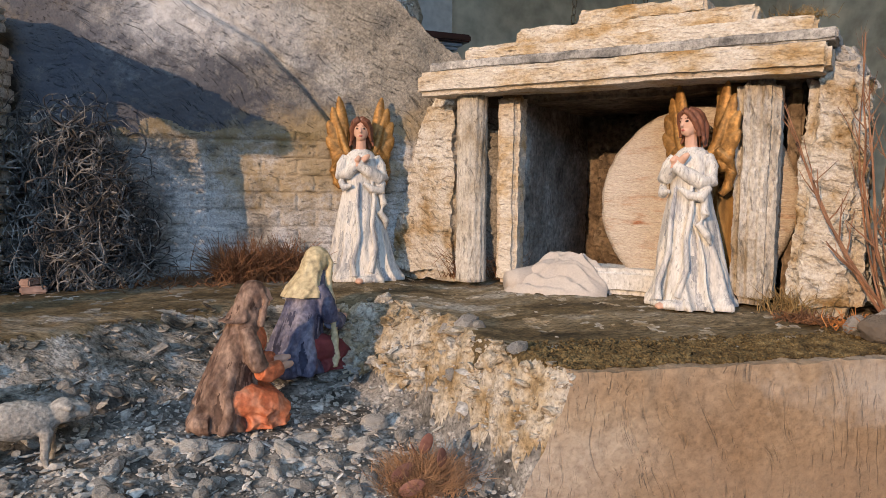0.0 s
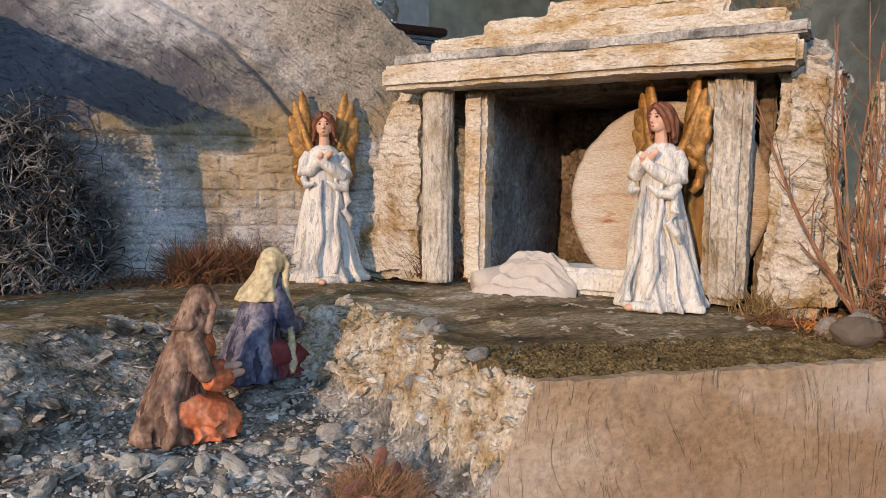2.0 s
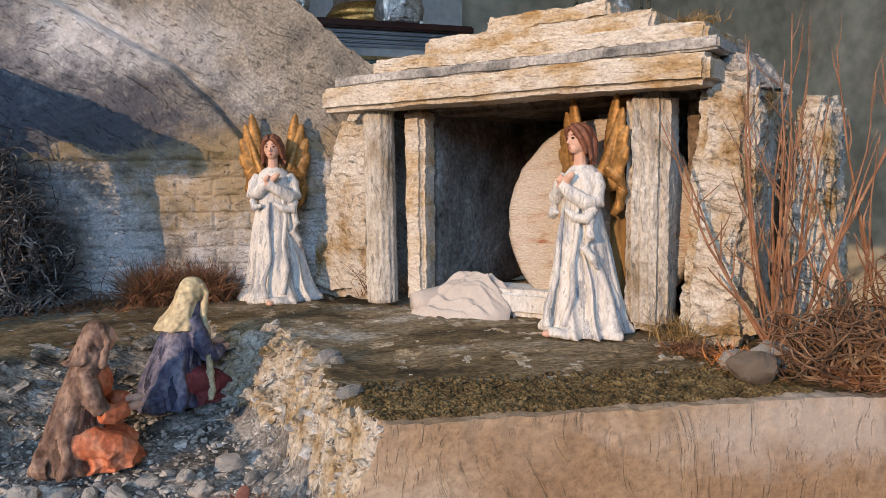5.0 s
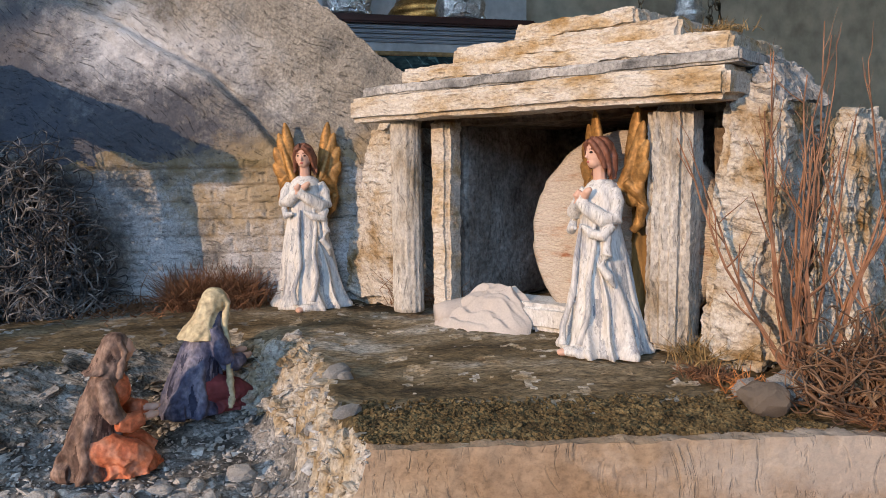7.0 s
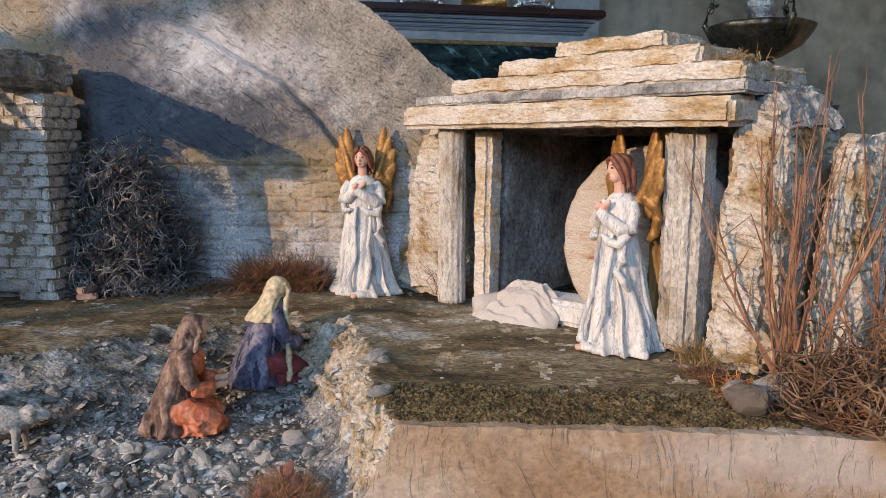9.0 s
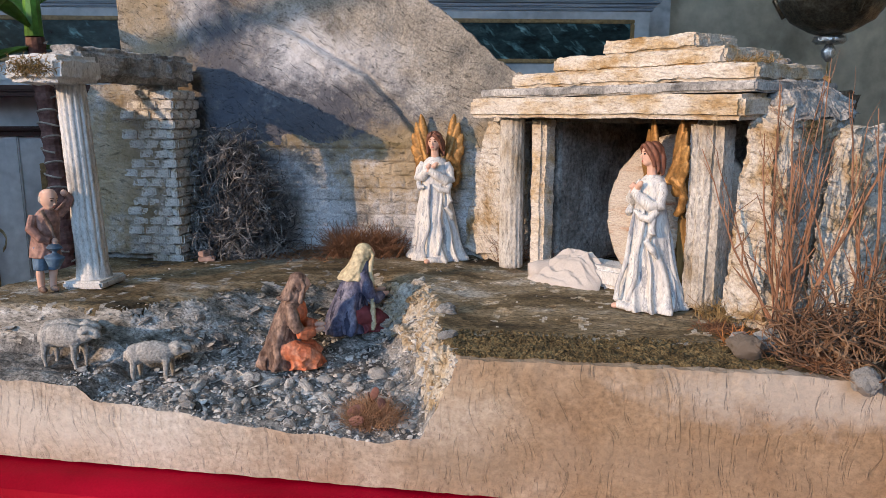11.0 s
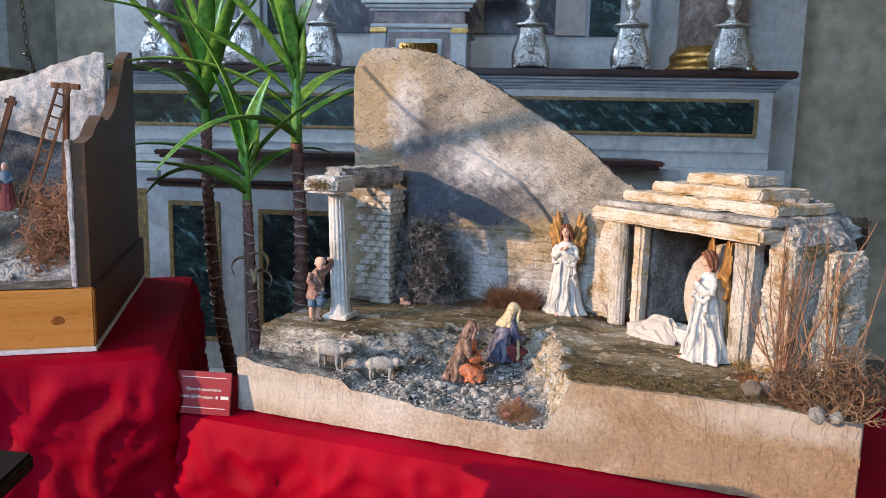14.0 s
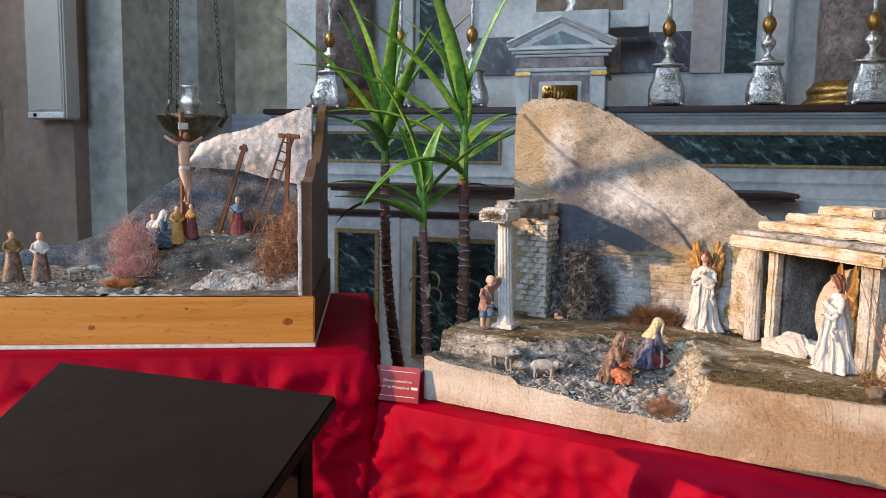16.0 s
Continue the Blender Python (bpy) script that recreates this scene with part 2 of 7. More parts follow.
M["gravel_ground"] = mat("gravel_ground", [(0.04, 0.039, 0.037), (0.15, 0.145, 0.137), (0.30, 0.29, 0.275), (0.48, 0.47, 0.45)], 26, 0.92, 0.9, 220, contrast=(0.34, 0.68), grit=0.62, distance=0.005)
M["pale_rock"] = mat("pale_rock", [(0.13, 0.085, 0.04), (0.35, 0.265, 0.155), (0.44, 0.385, 0.30), (0.54, 0.51, 0.46)], 30, 0.92, 1.0, 200, contrast=(0.32, 0.62), fine_mix=0.4, grit=0.5, distance=0.004)
M["flaky_bank"] = mat("flaky_bank", [(0.06, 0.057, 0.05), (0.21, 0.195, 0.165), (0.39, 0.37, 0.335), (0.57, 0.56, 0.54)], 20, 0.92, 1.0, 200, contrast=(0.34, 0.62), stretch=(0.6, 1.5, 1.5), grit=0.6, distance=0.005, stroke=((0, 0, -8), 40, 170, 0.6))
M["moss_ground"] = mat("moss_ground", [(0.045, 0.032, 0.014), (0.13, 0.092, 0.04), (0.24, 0.18, 0.085)], 90, 0.95, 1.0, 300, grit=0.6, distance=0.002)
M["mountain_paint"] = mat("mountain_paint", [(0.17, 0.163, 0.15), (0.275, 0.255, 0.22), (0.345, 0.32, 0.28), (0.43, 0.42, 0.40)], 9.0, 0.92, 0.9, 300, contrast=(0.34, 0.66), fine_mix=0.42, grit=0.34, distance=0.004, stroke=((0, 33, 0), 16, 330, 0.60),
    # Ochre at upper left doubles as shade; whites paint the sunlit square and highlights.
    patches=[((0.38, 0.29, 0.16), (.07, .5, .64), (.13, .3, .14), 0.6, 18), ((0.30, 0.23, 0.13), (.10, .5, .47), (.10, .3, .06), 0.55, 24), ((0.66, 0.68, 0.72), (.31, .5, .47), (.085, .3, .065), 0.85, 34), ((0.60, 0.62, 0.66), (.14, .5, .60), (.04, .3, .09), 0.7, 30), ((0.60, 0.60, 0.62), (.40, .5, .47), (.09, .3, .04), 0.55, 30),
            # Blue-black: dark sponging with the cast shade painted in, then plain ochre.
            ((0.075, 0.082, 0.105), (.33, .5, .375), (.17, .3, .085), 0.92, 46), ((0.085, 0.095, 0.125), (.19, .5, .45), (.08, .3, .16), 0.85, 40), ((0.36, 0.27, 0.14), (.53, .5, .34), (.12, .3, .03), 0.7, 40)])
# The near-black patch lies on the left bricks, below the mountain's dark one.
M["brick_paint"] = mat("brick_paint", [(0.16, 0.155, 0.15), (0.34, 0.325, 0.30), (0.47, 0.46, 0.455), (0.57, 0.57, 0.58)], 18, 0.92, 0.9, 280, contrast=(0.33, 0.60), fine_mix=0.3, grit=0.40, distance=0.004, stroke=((0, 8, 0), 40, 260, 0.5),
    patches=[((0.36, 0.26, 0.12), (.50, .5, .30), (.11, .3, .06), 0.75, 60), ((0.09, 0.09, 0.10), (.22, .5, .26), (.09, .3, .12), 0.8, 40), ((0.20, 0.15, 0.07), (.40, .5, .345), (.22, .3, .022), 0.8, 50), ((0.33, 0.24, 0.11), (.02, 0, .15), (.09, .2, .14), 0.7, 34)])
M["brick_white"] = mat("brick_white", [(0.26, 0.205, 0.115), (0.44, 0.395, 0.31), (0.60, 0.585, 0.555), (0.67, 0.665, 0.65)], 45, 0.92, 1.0, 240, contrast=(0.30, 0.60), fine_mix=0.35, grit=0.45, distance=0.003)
# grey stone; on the tomb's rear and roof end the grey stands for shade
M["shade_stone"] = mat("shade_stone", [(0.10, 0.10, 0.10), (0.29, 0.285, 0.275), (0.48, 0.47, 0.455)], 26, 0.92, 0.9, 240, contrast=(0.33, 0.60), fine_mix=0.35, grit=0.4, distance=0.003)
M["tomb_wood"] = mat("tomb_wood", [(0.16, 0.085, 0.022), (0.38, 0.23, 0.085)], 20, 0.85, 0.8, 120, stretch=(1, 1, 0.2), grit=0.3)
M["disc_stone"] = mat("disc_stone", [(0.36, 0.16, 0.085), (0.47, 0.34, 0.25), (0.52, 0.43, 0.345), (0.55, 0.48, 0.40)], 30, 0.92, 1.0, 300, stretch=(0.7, 1, 3.0), contrast=(0.31, 0.50), fine_mix=0.22, grit=0.28, distance=0.004)
M["linen"] = mat("linen", [(0.44, 0.395, 0.36), (0.53, 0.49, 0.455)], 20, 0.9, 0.2, 500, fine_mix=0.1)
M["dry_moss"] = mat("dry_moss", [(0.15, 0.09, 0.03), (0.34, 0.24, 0.11)], 90, 0.95, 0.0)

M["wall_brown"] = mat("wall_brown", [(0.24, 0.17, 0.14), (0.32, 0.24, 0.20)], 2, 0.85, 0.1, 14, fine_mix=0.2)
M["silver"] = mat("silver", [(0.45, 0.46, 0.48), (0.80, 0.80, 0.80)], 60, 0.30, 1.0, 150, metal=1.0, distance=0.006)
M["brass"] = mat("brass", [(0.26, 0.14, 0.04), (0.52, 0.32, 0.11)], 30, 0.42, 0.3, 120, metal=1.0)
M["old_bronze"] = mat("old_bronze", [(0.10, 0.075, 0.05), (0.24, 0.19, 0.13)], 30, 0.35, 0.2, 120, metal=0.9)
M["red_marble"] = mat("red_marble", [(0.09, 0.045, 0.04), (0.20, 0.115, 0.10), (0.36, 0.26, 0.235)], 12, 0.3, 0.0, 60, contrast=(0.36, 0.70))
M["mauve_marble"] = mat("mauve_marble", [(0.10, 0.08, 0.085), (0.24, 0.19, 0.185), (0.34, 0.285, 0.27), (0.44, 0.39, 0.375)], 7, 0.3, 0.0, 50, contrast=(0.34, 0.66))
M["pale_pink_marble"] = mat("pale_pink_marble", [(0.32, 0.28, 0.275), (0.44, 0.40, 0.395)], 4, 0.35, 0.0, 30, fine_mix=0.2)
M["dark_marble"] = mat("dark_marble", [(0.014, 0.013, 0.018), (0.035, 0.030, 0.042), (0.08, 0.07, 0.085)], 9, 0.28, 0.0, 50, contrast=(0.36, 0.72), stroke=((0, 55, 0), 6, 22, -4.0))
M["speaker_grey"] = mat("speaker_grey", [(0.40, 0.39, 0.37), (0.46, 0.45, 0.43)], 3, 0.6, 0.05, 90, fine_mix=0.1)
M["plant_pot"] = mat("plant_pot", [(0.16, 0.08, 0.05), (0.24, 0.12, 0.08)], 6, 0.8, 0.1)
M["twig_dark"] = mat("twig_dark", [(0.022, 0.021, 0.024), (0.09, 0.088, 0.09), (0.36, 0.35, 0.34)], 40, 0.95, 0.0, contrast=(0.36, 0.64))
M["twig_tan"] = mat("twig_tan", [(0.15, 0.07, 0.04), (0.36, 0.20, 0.12)], 20, 0.85, 0.0)
M["twig_pink"] = mat("twig_pink", [(0.36, 0.17, 0.165), (0.62, 0.38, 0.36)], 40, 0.9, 0.0)
M["twig_orange"] = mat("twig_orange", [(0.32, 0.11, 0.03), (0.58, 0.27, 0.09)], 60, 0.9, 0.0)
M["brown_weed"] = mat("brown_weed", [(0.075, 0.034, 0.018), (0.26, 0.135, 0.07)], 60, 0.9, 0.0)
M["robe_brown"] = mat("robe_brown", [(0.075, 0.042, 0.03), (0.17, 0.11, 0.085), (0.30, 0.21, 0.165)], 75, 0.6, 0.5, 260, contrast=(0.32, 0.62), stretch=(1.2, 1.2, 0.8), distance=0.001)
M["robe_orange"] = mat("robe_orange", [(0.38, 0.085, 0.035), (0.56, 0.18, 0.085), (0.62, 0.30, 0.19)], 60, 0.55, 0.2, 200)
M["robe_blue"] = mat("robe_blue", [(0.035, 0.04, 0.085), (0.10, 0.105, 0.17), (0.24, 0.23, 0.29)], 60, 0.62, 0.4, 260, contrast=(0.32, 0.66), stretch=(1.2, 1.2, 0.8), distance=0.001)
M["veil_cream"] = mat("veil_cream", [(0.44, 0.36, 0.21), (0.58, 0.51, 0.34)], 40, 0.55, 0.2, 200)
M["robe_maroon"] = mat("robe_maroon", [(0.12, 0.025, 0.03), (0.20, 0.05, 0.055)], 50, 0.7, 0.2)
M["jeans_blue"] = mat("jeans_blue", [(0.05, 0.09, 0.15), (0.14, 0.22, 0.32)], 90, 0.6, 0.2)
M["robe_white"] = mat("robe_white", [(0.50, 0.48, 0.44), (0.66, 0.63, 0.58)], 50, 0.7, 0.2)
M["robe_yellow"] = mat("robe_yellow", [(0.36, 0.19, 0.05), (0.48, 0.29, 0.09)], 50, 0.7, 0.2)
M["pink_cloth"] = mat("pink_cloth", [(0.62, 0.20, 0.22), (0.74, 0.32, 0.32)], 50, 0.7, 0.1)
M["wool"] = mat("wool", [(0.26, 0.255, 0.245), (0.42, 0.41, 0.39)], 60, 0.95, 0.8, 400, distance=0.002)
M["pebble"] = mat("pebble", [(0.12, 0.116, 0.11), (0.34, 0.33, 0.315), (0.52, 0.505, 0.48)], 60, 0.88, 0.6, 200, contrast=(0.3, 0.62), grit=0.4)
M["pale_flake"] = mat("pale_flake", [(0.24, 0.23, 0.22), (0.50, 0.49, 0.47), (0.68, 0.67, 0.65)], 40, 0.9, 0.6, 200, contrast=(0.34, 0.62), grit=0.35)
M["chip"] = mat("chip", [(0.18, 0.13, 0.075), (0.40, 0.33, 0.235), (0.52, 0.48, 0.41)], 50, 0.9, 0.6, 200, contrast=(0.3, 0.60), grit=0.5)
M["dark_stone"] = mat("dark_stone", [(0.10, 0.075, 0.055), (0.26, 0.22, 0.18)], 40, 0.9, 0.6, 140)
M["beam_wood"] = mat("beam_wood", [(0.10, 0.045, 0.025), (0.22, 0.11, 0.065)], 30, 0.8, 0.4, 120, stretch=(1, 1, 0.2))
M["hill_white"] = mat("hill_white", [(0.30, 0.26, 0.25), (0.56, 0.52, 0.51), (0.68, 0.65, 0.64)], 10, 0.9, 0.8, 170, contrast=(0.28, 0.55), fine_mix=0.3, grit=0.25, distance=0.004, stroke=((0, 30, 0), 26, 200, 0.3))
M["hill_grey"] = mat("hill_grey", [(0.06, 0.065, 0.08), (0.17, 0.18, 0.20), (0.34, 0.34, 0.35)], 9, 0.92, 0.9, 170, grit=0.45, distance=0.004, stroke=((0, 30, 0), 26, 150, 0.4))
M["hill_ground"] = mat("hill_ground", [(0.035, 0.031, 0.027), (0.12, 0.108, 0.094), (0.30, 0.28, 0.25)], 18, 0.92, 0.9, 200, contrast=(0.34, 0.70), grit=0.55, distance=0.004)
M["white_board"] = mat("white_board", [(0.66, 0.66, 0.66), (0.74, 0.74, 0.74)], 5, 0.6, 0.0)
M["sign_red"] = mat("sign_red", [(0.30, 0.03, 0.04), (0.36, 0.05, 0.06)], 6, 0.25, 0.0, fine_mix=0.05, spec=0.6)
M["sign_white"] = mat("sign_white", [(0.78, 0.76, 0.74), (0.80, 0.79, 0.78)], 6, 0.5, 0.0, fine_mix=0.0)
M["text_blue"] = mat("text_blue", [(0.30, 0.34, 0.40), (0.36, 0.40, 0.46)], 6, 0.6, 0.0, fine_mix=0.0)
M["wax"] = mat("wax", [(0.62, 0.60, 0.54), (0.70, 0.68, 0.62)], 10, 0.5, 0.0, fine_mix=0.0)
M["marble_blue"] = mat("marble_blue", [(0.22, 0.25, 0.29), (0.36, 0.39, 0.43)], 4, 0.4, 0.03, 30, fine_mix=0.1)
M["marble_cream"] = mat("marble_cream", [(0.50, 0.45, 0.34), (0.62, 0.56, 0.44)], 6, 0.4, 0.02, 40, fine_mix=0.1)
M["ochre_dim"] = mat("ochre_dim", [(0.12, 0.09, 0.07), (0.22, 0.17, 0.13)], 3, 0.7, 0.1, 20)
M["scar"] = mat("scar", [(0.34, 0.27, 0.22), (0.52, 0.45, 0.38)], 60, 0.9, 0.0)
M["tomb_block"] = mat("tomb_block", [(0.26, 0.16, 0.06), (0.42, 0.325, 0.205), (0.51, 0.45, 0.365), (0.58, 0.54, 0.48)], 22, 0.9, 1.0, 320, contrast=(0.31, 0.55), fine_mix=0.28, grit=0.28, distance=0.004, stroke=((0, 16, 0), 26, 200, 0.55))
# Darker robe tones for fold hollows: antique wash with shade painted into them.
M["robe_wash_shade"] = mat("robe_wash_shade", [(0.20, 0.215, 0.25), (0.36, 0.37, 0.39), (0.54, 0.54, 0.53)], 60, 0.6, 0.4, 400, stretch=(2, 2, 0.6), contrast=(0.3, 0.66), distance=0.001)
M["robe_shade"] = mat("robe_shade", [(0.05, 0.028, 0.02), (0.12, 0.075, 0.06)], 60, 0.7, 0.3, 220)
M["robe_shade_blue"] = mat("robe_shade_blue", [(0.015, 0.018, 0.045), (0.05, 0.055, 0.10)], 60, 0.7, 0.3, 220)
M["coat_pink"] = mat("coat_pink", [(0.20, 0.105, 0.085), (0.36, 0.215, 0.175)], 70, 0.6, 0.3, 220)
M["paint_dark"] = mat("paint_dark", [(0.03, 0.018, 0.012), (0.05, 0.03, 0.02)], 60, 0.4, 0.0)
M["lips"] = mat("lips", [(0.42, 0.12, 0.10), (0.50, 0.16, 0.13)], 60, 0.5, 0.0)
M["twig_root"] = mat("twig_root", [(0.07, 0.036, 0.02), (0.17, 0.10, 0.06), (0.33, 0.22, 0.13)], 30, 0.85, 0.0)
M["dried_petal"] = mat("dried_petal", [(0.16, 0.065, 0.05), (0.32, 0.17, 0.14)], 60, 0.7, 0.2)
M["dried_fluff"] = mat("dried_fluff", [(0.20, 0.10, 0.05), (0.46, 0.28, 0.16)], 80, 0.9, 0.0)
M["board_wood"] = mat("board_wood", [(0.075, 0.038, 0.02), (0.13, 0.07, 0.038)], 8, 0.45, 0.08, 60, stretch=(1, 0.15, 1.5), fine_mix=0.25)
M["dry_leaf"] = mat("dry_leaf", [(0.26, 0.19, 0.09), (0.48, 0.40, 0.24)], 30, 0.8, 0.2)
M["knot"] = mat("knot", [(0.22, 0.07, 0.012), (0.32, 0.11, 0.02)], 60, 0.35, 0.05)
M["pillar_plaster"] = mat("pillar_plaster", [(0.30, 0.24, 0.16), (0.46, 0.42, 0.36), (0.56, 0.53, 0.48)], 16, 0.88, 1.0, 280, stretch=(1, 1, 0.6), contrast=(0.32, 0.54), fine_mix=0.3, grit=0.28, distance=0.003, stroke=((0, 90, 0), 26, 280, 0.5))
M["pink_brick"] = mat("pink_brick", [(0.34, 0.22, 0.18), (0.48, 0.34, 0.29)], 60, 0.9, 0.4)


# ---- building helpers ----
def link_mesh(name, bm, material, smooth=False):
    me = bpy.data.meshes.new(name)
    bmesh.ops.recalc_face_normals(bm, faces=bm.faces)
    bm.to_mesh(me)
    bm.free()
    if smooth:
        me.polygons.foreach_set("use_smooth", [True] * len(me.polygons))
    for m in (material if isinstance(material, (list, tuple)) else [material]):
        me.materials.append(M[m])
    return new(name, me)


def thing(name, m, label, category, group="", kind=""):
    """An empty at the thing's base, which parents its parts."""
    ob = new(name)
    ob.empty_display_size = 0.02
    ob.matrix_world = m
    return tagged(ob, label, category, group, kind)


def part(name, bm, material, parent, label="", m=None, smooth=False):
    ob = link_mesh(name, bm, material, smooth)
    ob.parent = parent
    if m is not None:
        ob.matrix_local = m
    return tagged(ob, label) if label else ob


def solo(name, bm, material, m, label, category, group="", kind="", smooth=False):
    ob = link_mesh(name, bm, material, smooth)
    ob.matrix_world = m
    return tagged(ob, label, category, group, kind)


def box(bm, x0, x1, y0, y1, z0, z1, bevel=0.0, m=None):
    r = bmesh.ops.create_cube(bm, size=1)
    bmesh.ops.transform(bm, verts=r["verts"], matrix=Matrix.Translation(((x0 + x1) / 2, (y0 + y1) / 2, (z0 + z1) / 2)) @ Matrix.Diagonal((x1 - x0, y1 - y0, z1 - z0, 1)))
    vs = r["verts"]
    if bevel:
        es = list({e for v in vs for e in v.link_edges})
        vs = list({v for f in bmesh.ops.bevel(bm, geom=es, offset=bevel, segments=2, affect='EDGES', clamp_overlap=True)["faces"] for v in f.verts} | {v for v in vs if v.is_valid})
    if m is not None:
        bmesh.ops.transform(bm, verts=vs, matrix=m)
    return vs


def lathe(bm, profile, n=24, m=None, squash=1.0):
    """A turned body from (radius, height) pairs."""
    rings = []
    for r, z in profile:
        rings.append([bm.verts.new((r * math.cos(2 * math.pi * i / n), squash * r * math.sin(2 * math.pi * i / n), z)) for i in range(n)])
    for a, b in zip(rings, rings[1:]):
        for i in range(n):
            bm.faces.new((a[i], a[(i + 1) % n], b[(i + 1) % n], b[i]))
    bm.faces.new(rings[0][::-1])
    bm.faces.new(rings[-1])
    vs = [v for r in rings for v in r]
    if m is not None:
        bmesh.ops.transform(bm, verts=vs, matrix=m)
    return vs


def tube(bm, pts, radii, n=6):
    """A tapered tube along points."""
    rings = []
    pts = [Vector(p) for p in pts]
    for i, p in enumerate(pts):
        d = (pts[min(i + 1, len(pts) - 1)] - pts[max(i - 1, 0)])
        if d.length < 1e-9:
            d = Vector((0, 0, 1))
        q = d.to_track_quat('Z', 'Y').to_matrix()
        r = radii[i] if isinstance(radii, (list, tuple)) else radii
        rings.append([bm.verts.new(p + q @ Vector((r * math.cos(2 * math.pi * k / n), r * math.sin(2 * math.pi * k / n), 0))) for k in range(n)])
    for a, b in zip(rings, rings[1:]):
        for k in range(n):
            bm.faces.new((a[k], a[(k + 1) % n], b[(k + 1) % n], b[k]))
    bm.faces.new(rings[0][::-1])
    bm.faces.new(rings[-1])


def rough_up(bm, amount, scale, seed=0, cuts=0, verts=None):
    """Subdivides and shifts the vertices by noise, for hewn and plastered edges."""
    if cuts:
        bmesh.ops.subdivide_edges(bm, edges=bm.edges[:], cuts=cuts, use_grid_fill=True)
    for v in (verts or bm.verts):
        p = v.co * scale + Vector((seed * 7.3, seed * 3.1, seed * 1.7))
        v.co += amount * noise.noise_vector(p)


def lerp_table(table, x):
    """Linear reading of a table of (x, y) pairs."""
    if x <= table[0][0]:
        return table[0][1]
    for (a, p), (b, q) in zip(table, table[1:]):
        if x <= b:
            return p + (q - p) * (x - a) / (b - a)
    return table[-1][1]


def smooth01(x):
    x = min(1.0, max(0.0, x))
    return x * x * (3 - 2 * x)


TABLE_Z = 0.69
DIO = pose(-0.185, 0.603, TABLE_Z, 0, 0, -14.0)      # tomb scene: x along its front edge, y into it
TOMB = pose(0.518, 0.889, 0.85, 0, 0, -56.4)         # tomb front: x along the lintel, y inwards
HILL = pose(-0.455, 0.555, 0.81, 0, 0, 21.9)         # crucifixion scene: origin at its front right corner


# ---- church: floor, walls, ceiling ----
def plain(name, x0, x1, y0, y1, z0, z1, material, label, m=None):
    bm = bmesh.new()
    box(bm, x0, x1, y0, y1, z0, z1)
    return solo(name, bm, material, m or Matrix(), label, name.split("_")[0], kind="structure")


def wall_with_hole(name, axis, at, thick, lo, hi, zlo, zhi, holes, material, label):
    """A wall across axis 'x' or 'y' with rectangular openings (a0, a1, z0, z1)."""
    bm = bmesh.new()
    cuts = sorted({lo, hi, *[h[0] for h in holes], *[h[1] for h in holes]})
    for a, b in zip(cuts, cuts[1:]):
        inside = [h for h in holes if h[0] <= a + 1e-6 and h[1] >= b - 1e-6]
        spans = [(zlo, zhi)] if not inside else [(zlo, inside[0][2]), (inside[0][3], zhi)]
        for z0, z1 in spans:
            if axis == 'x':
                box(bm, at, at + thick, a, b, z0, z1)
            else:
                box(bm, a, b, at, at + thick, z0, z1)
    return solo(name, bm, material, Matrix(), label, "wall", kind="structure")


plain("floor", -3.9, 4.7, -4.7, 4.2, -0.1, 0.0, "floor", "grey-brown stone church floor")
# ceiling and south wall stand out of view, closing the room against the sky
plain("ceiling", -3.9, 4.7, -4.7, 4.2, 5.5, 5.7, "wall_plaster", "pale plastered church ceiling")
plain("wall_north", -3.6, 4.4, 3.75, 4.2, 0, 5.5, "wall_plaster", "olive-beige plastered wall behind the altar")
plain("wall_east", 4.4, 4.7, -4.4, 3.75, 0, 5.5, "wall_plaster", "olive-beige plastered side wall")
# openings out of view: the first sized to the sunlit area, others for fill
wall_with_hole("wall_west", 'x', -3.9, 0.3, -4.7, 3.75, 0, 5.5, [(-3.02, -0.68, 1.3, 2.87), (1.0, 2.2, 3.3, 5.1)], "wall_plaster", "beige plastered wall with two openings added for sun and fill")
wall_with_hole("wall_south", 'y', -4.7, 0.3, -3.6, 4.4, 0, 5.5, [(-2.5, 0.1, 1.9, 4.5)], "wall_plaster", "unseen beige plastered rear wall with an opening added for fill")
plain("pier_brown", -3.6, -3.07, 2.66, 3.75, 0, 5.5, "wall_brown", "brown plastered corner pier")
plain("pier_grey", -3.07, -2.80, 2.78, 3.75, 0, 5.5, "wall_grey", "blue-grey plastered pilaster")
plain("wall_recess", -2.80, -2.63, 3.3, 3.75, 0, 5.5, "wall_grey", "grey-green plastered wall return")

# unseen frame at the sun's opening; the slanting bar is added for its shadow
bm = bmesh.new()
for y in (-3.02, -0.72):
    box(bm, -3.64, -3.60, y, y + 0.04, 1.3, 2.87)
for z in (1.3, 2.83):
    box(bm, -3.64, -3.60, -2.98, -0.72, z, z + 0.04)
tube(bm, [(-3.61, -2.40, 2.87), (-3.61, -1.581, 2.377), (-3.61, -1.446, 2.293), (-3.61, -0.72, 1.836)], 0.021, 6)
solo("shadow_frame", bm, "dark_wood", Matrix(), "unseen dark wooden frame with a slanting bar that casts a shadow band", "window", kind="structure")


# ---- tomb scene: base ----
EDGE = [(0, .09), (.1, .10), (.22, .115), (.28, .17), (.36, .28), (.45, .35), (.53, .345), (.575, .29), (.605, .20), (.625, .10), (.645, .045), (.66, .0), (.68, -.05), (1.2, -.2)]
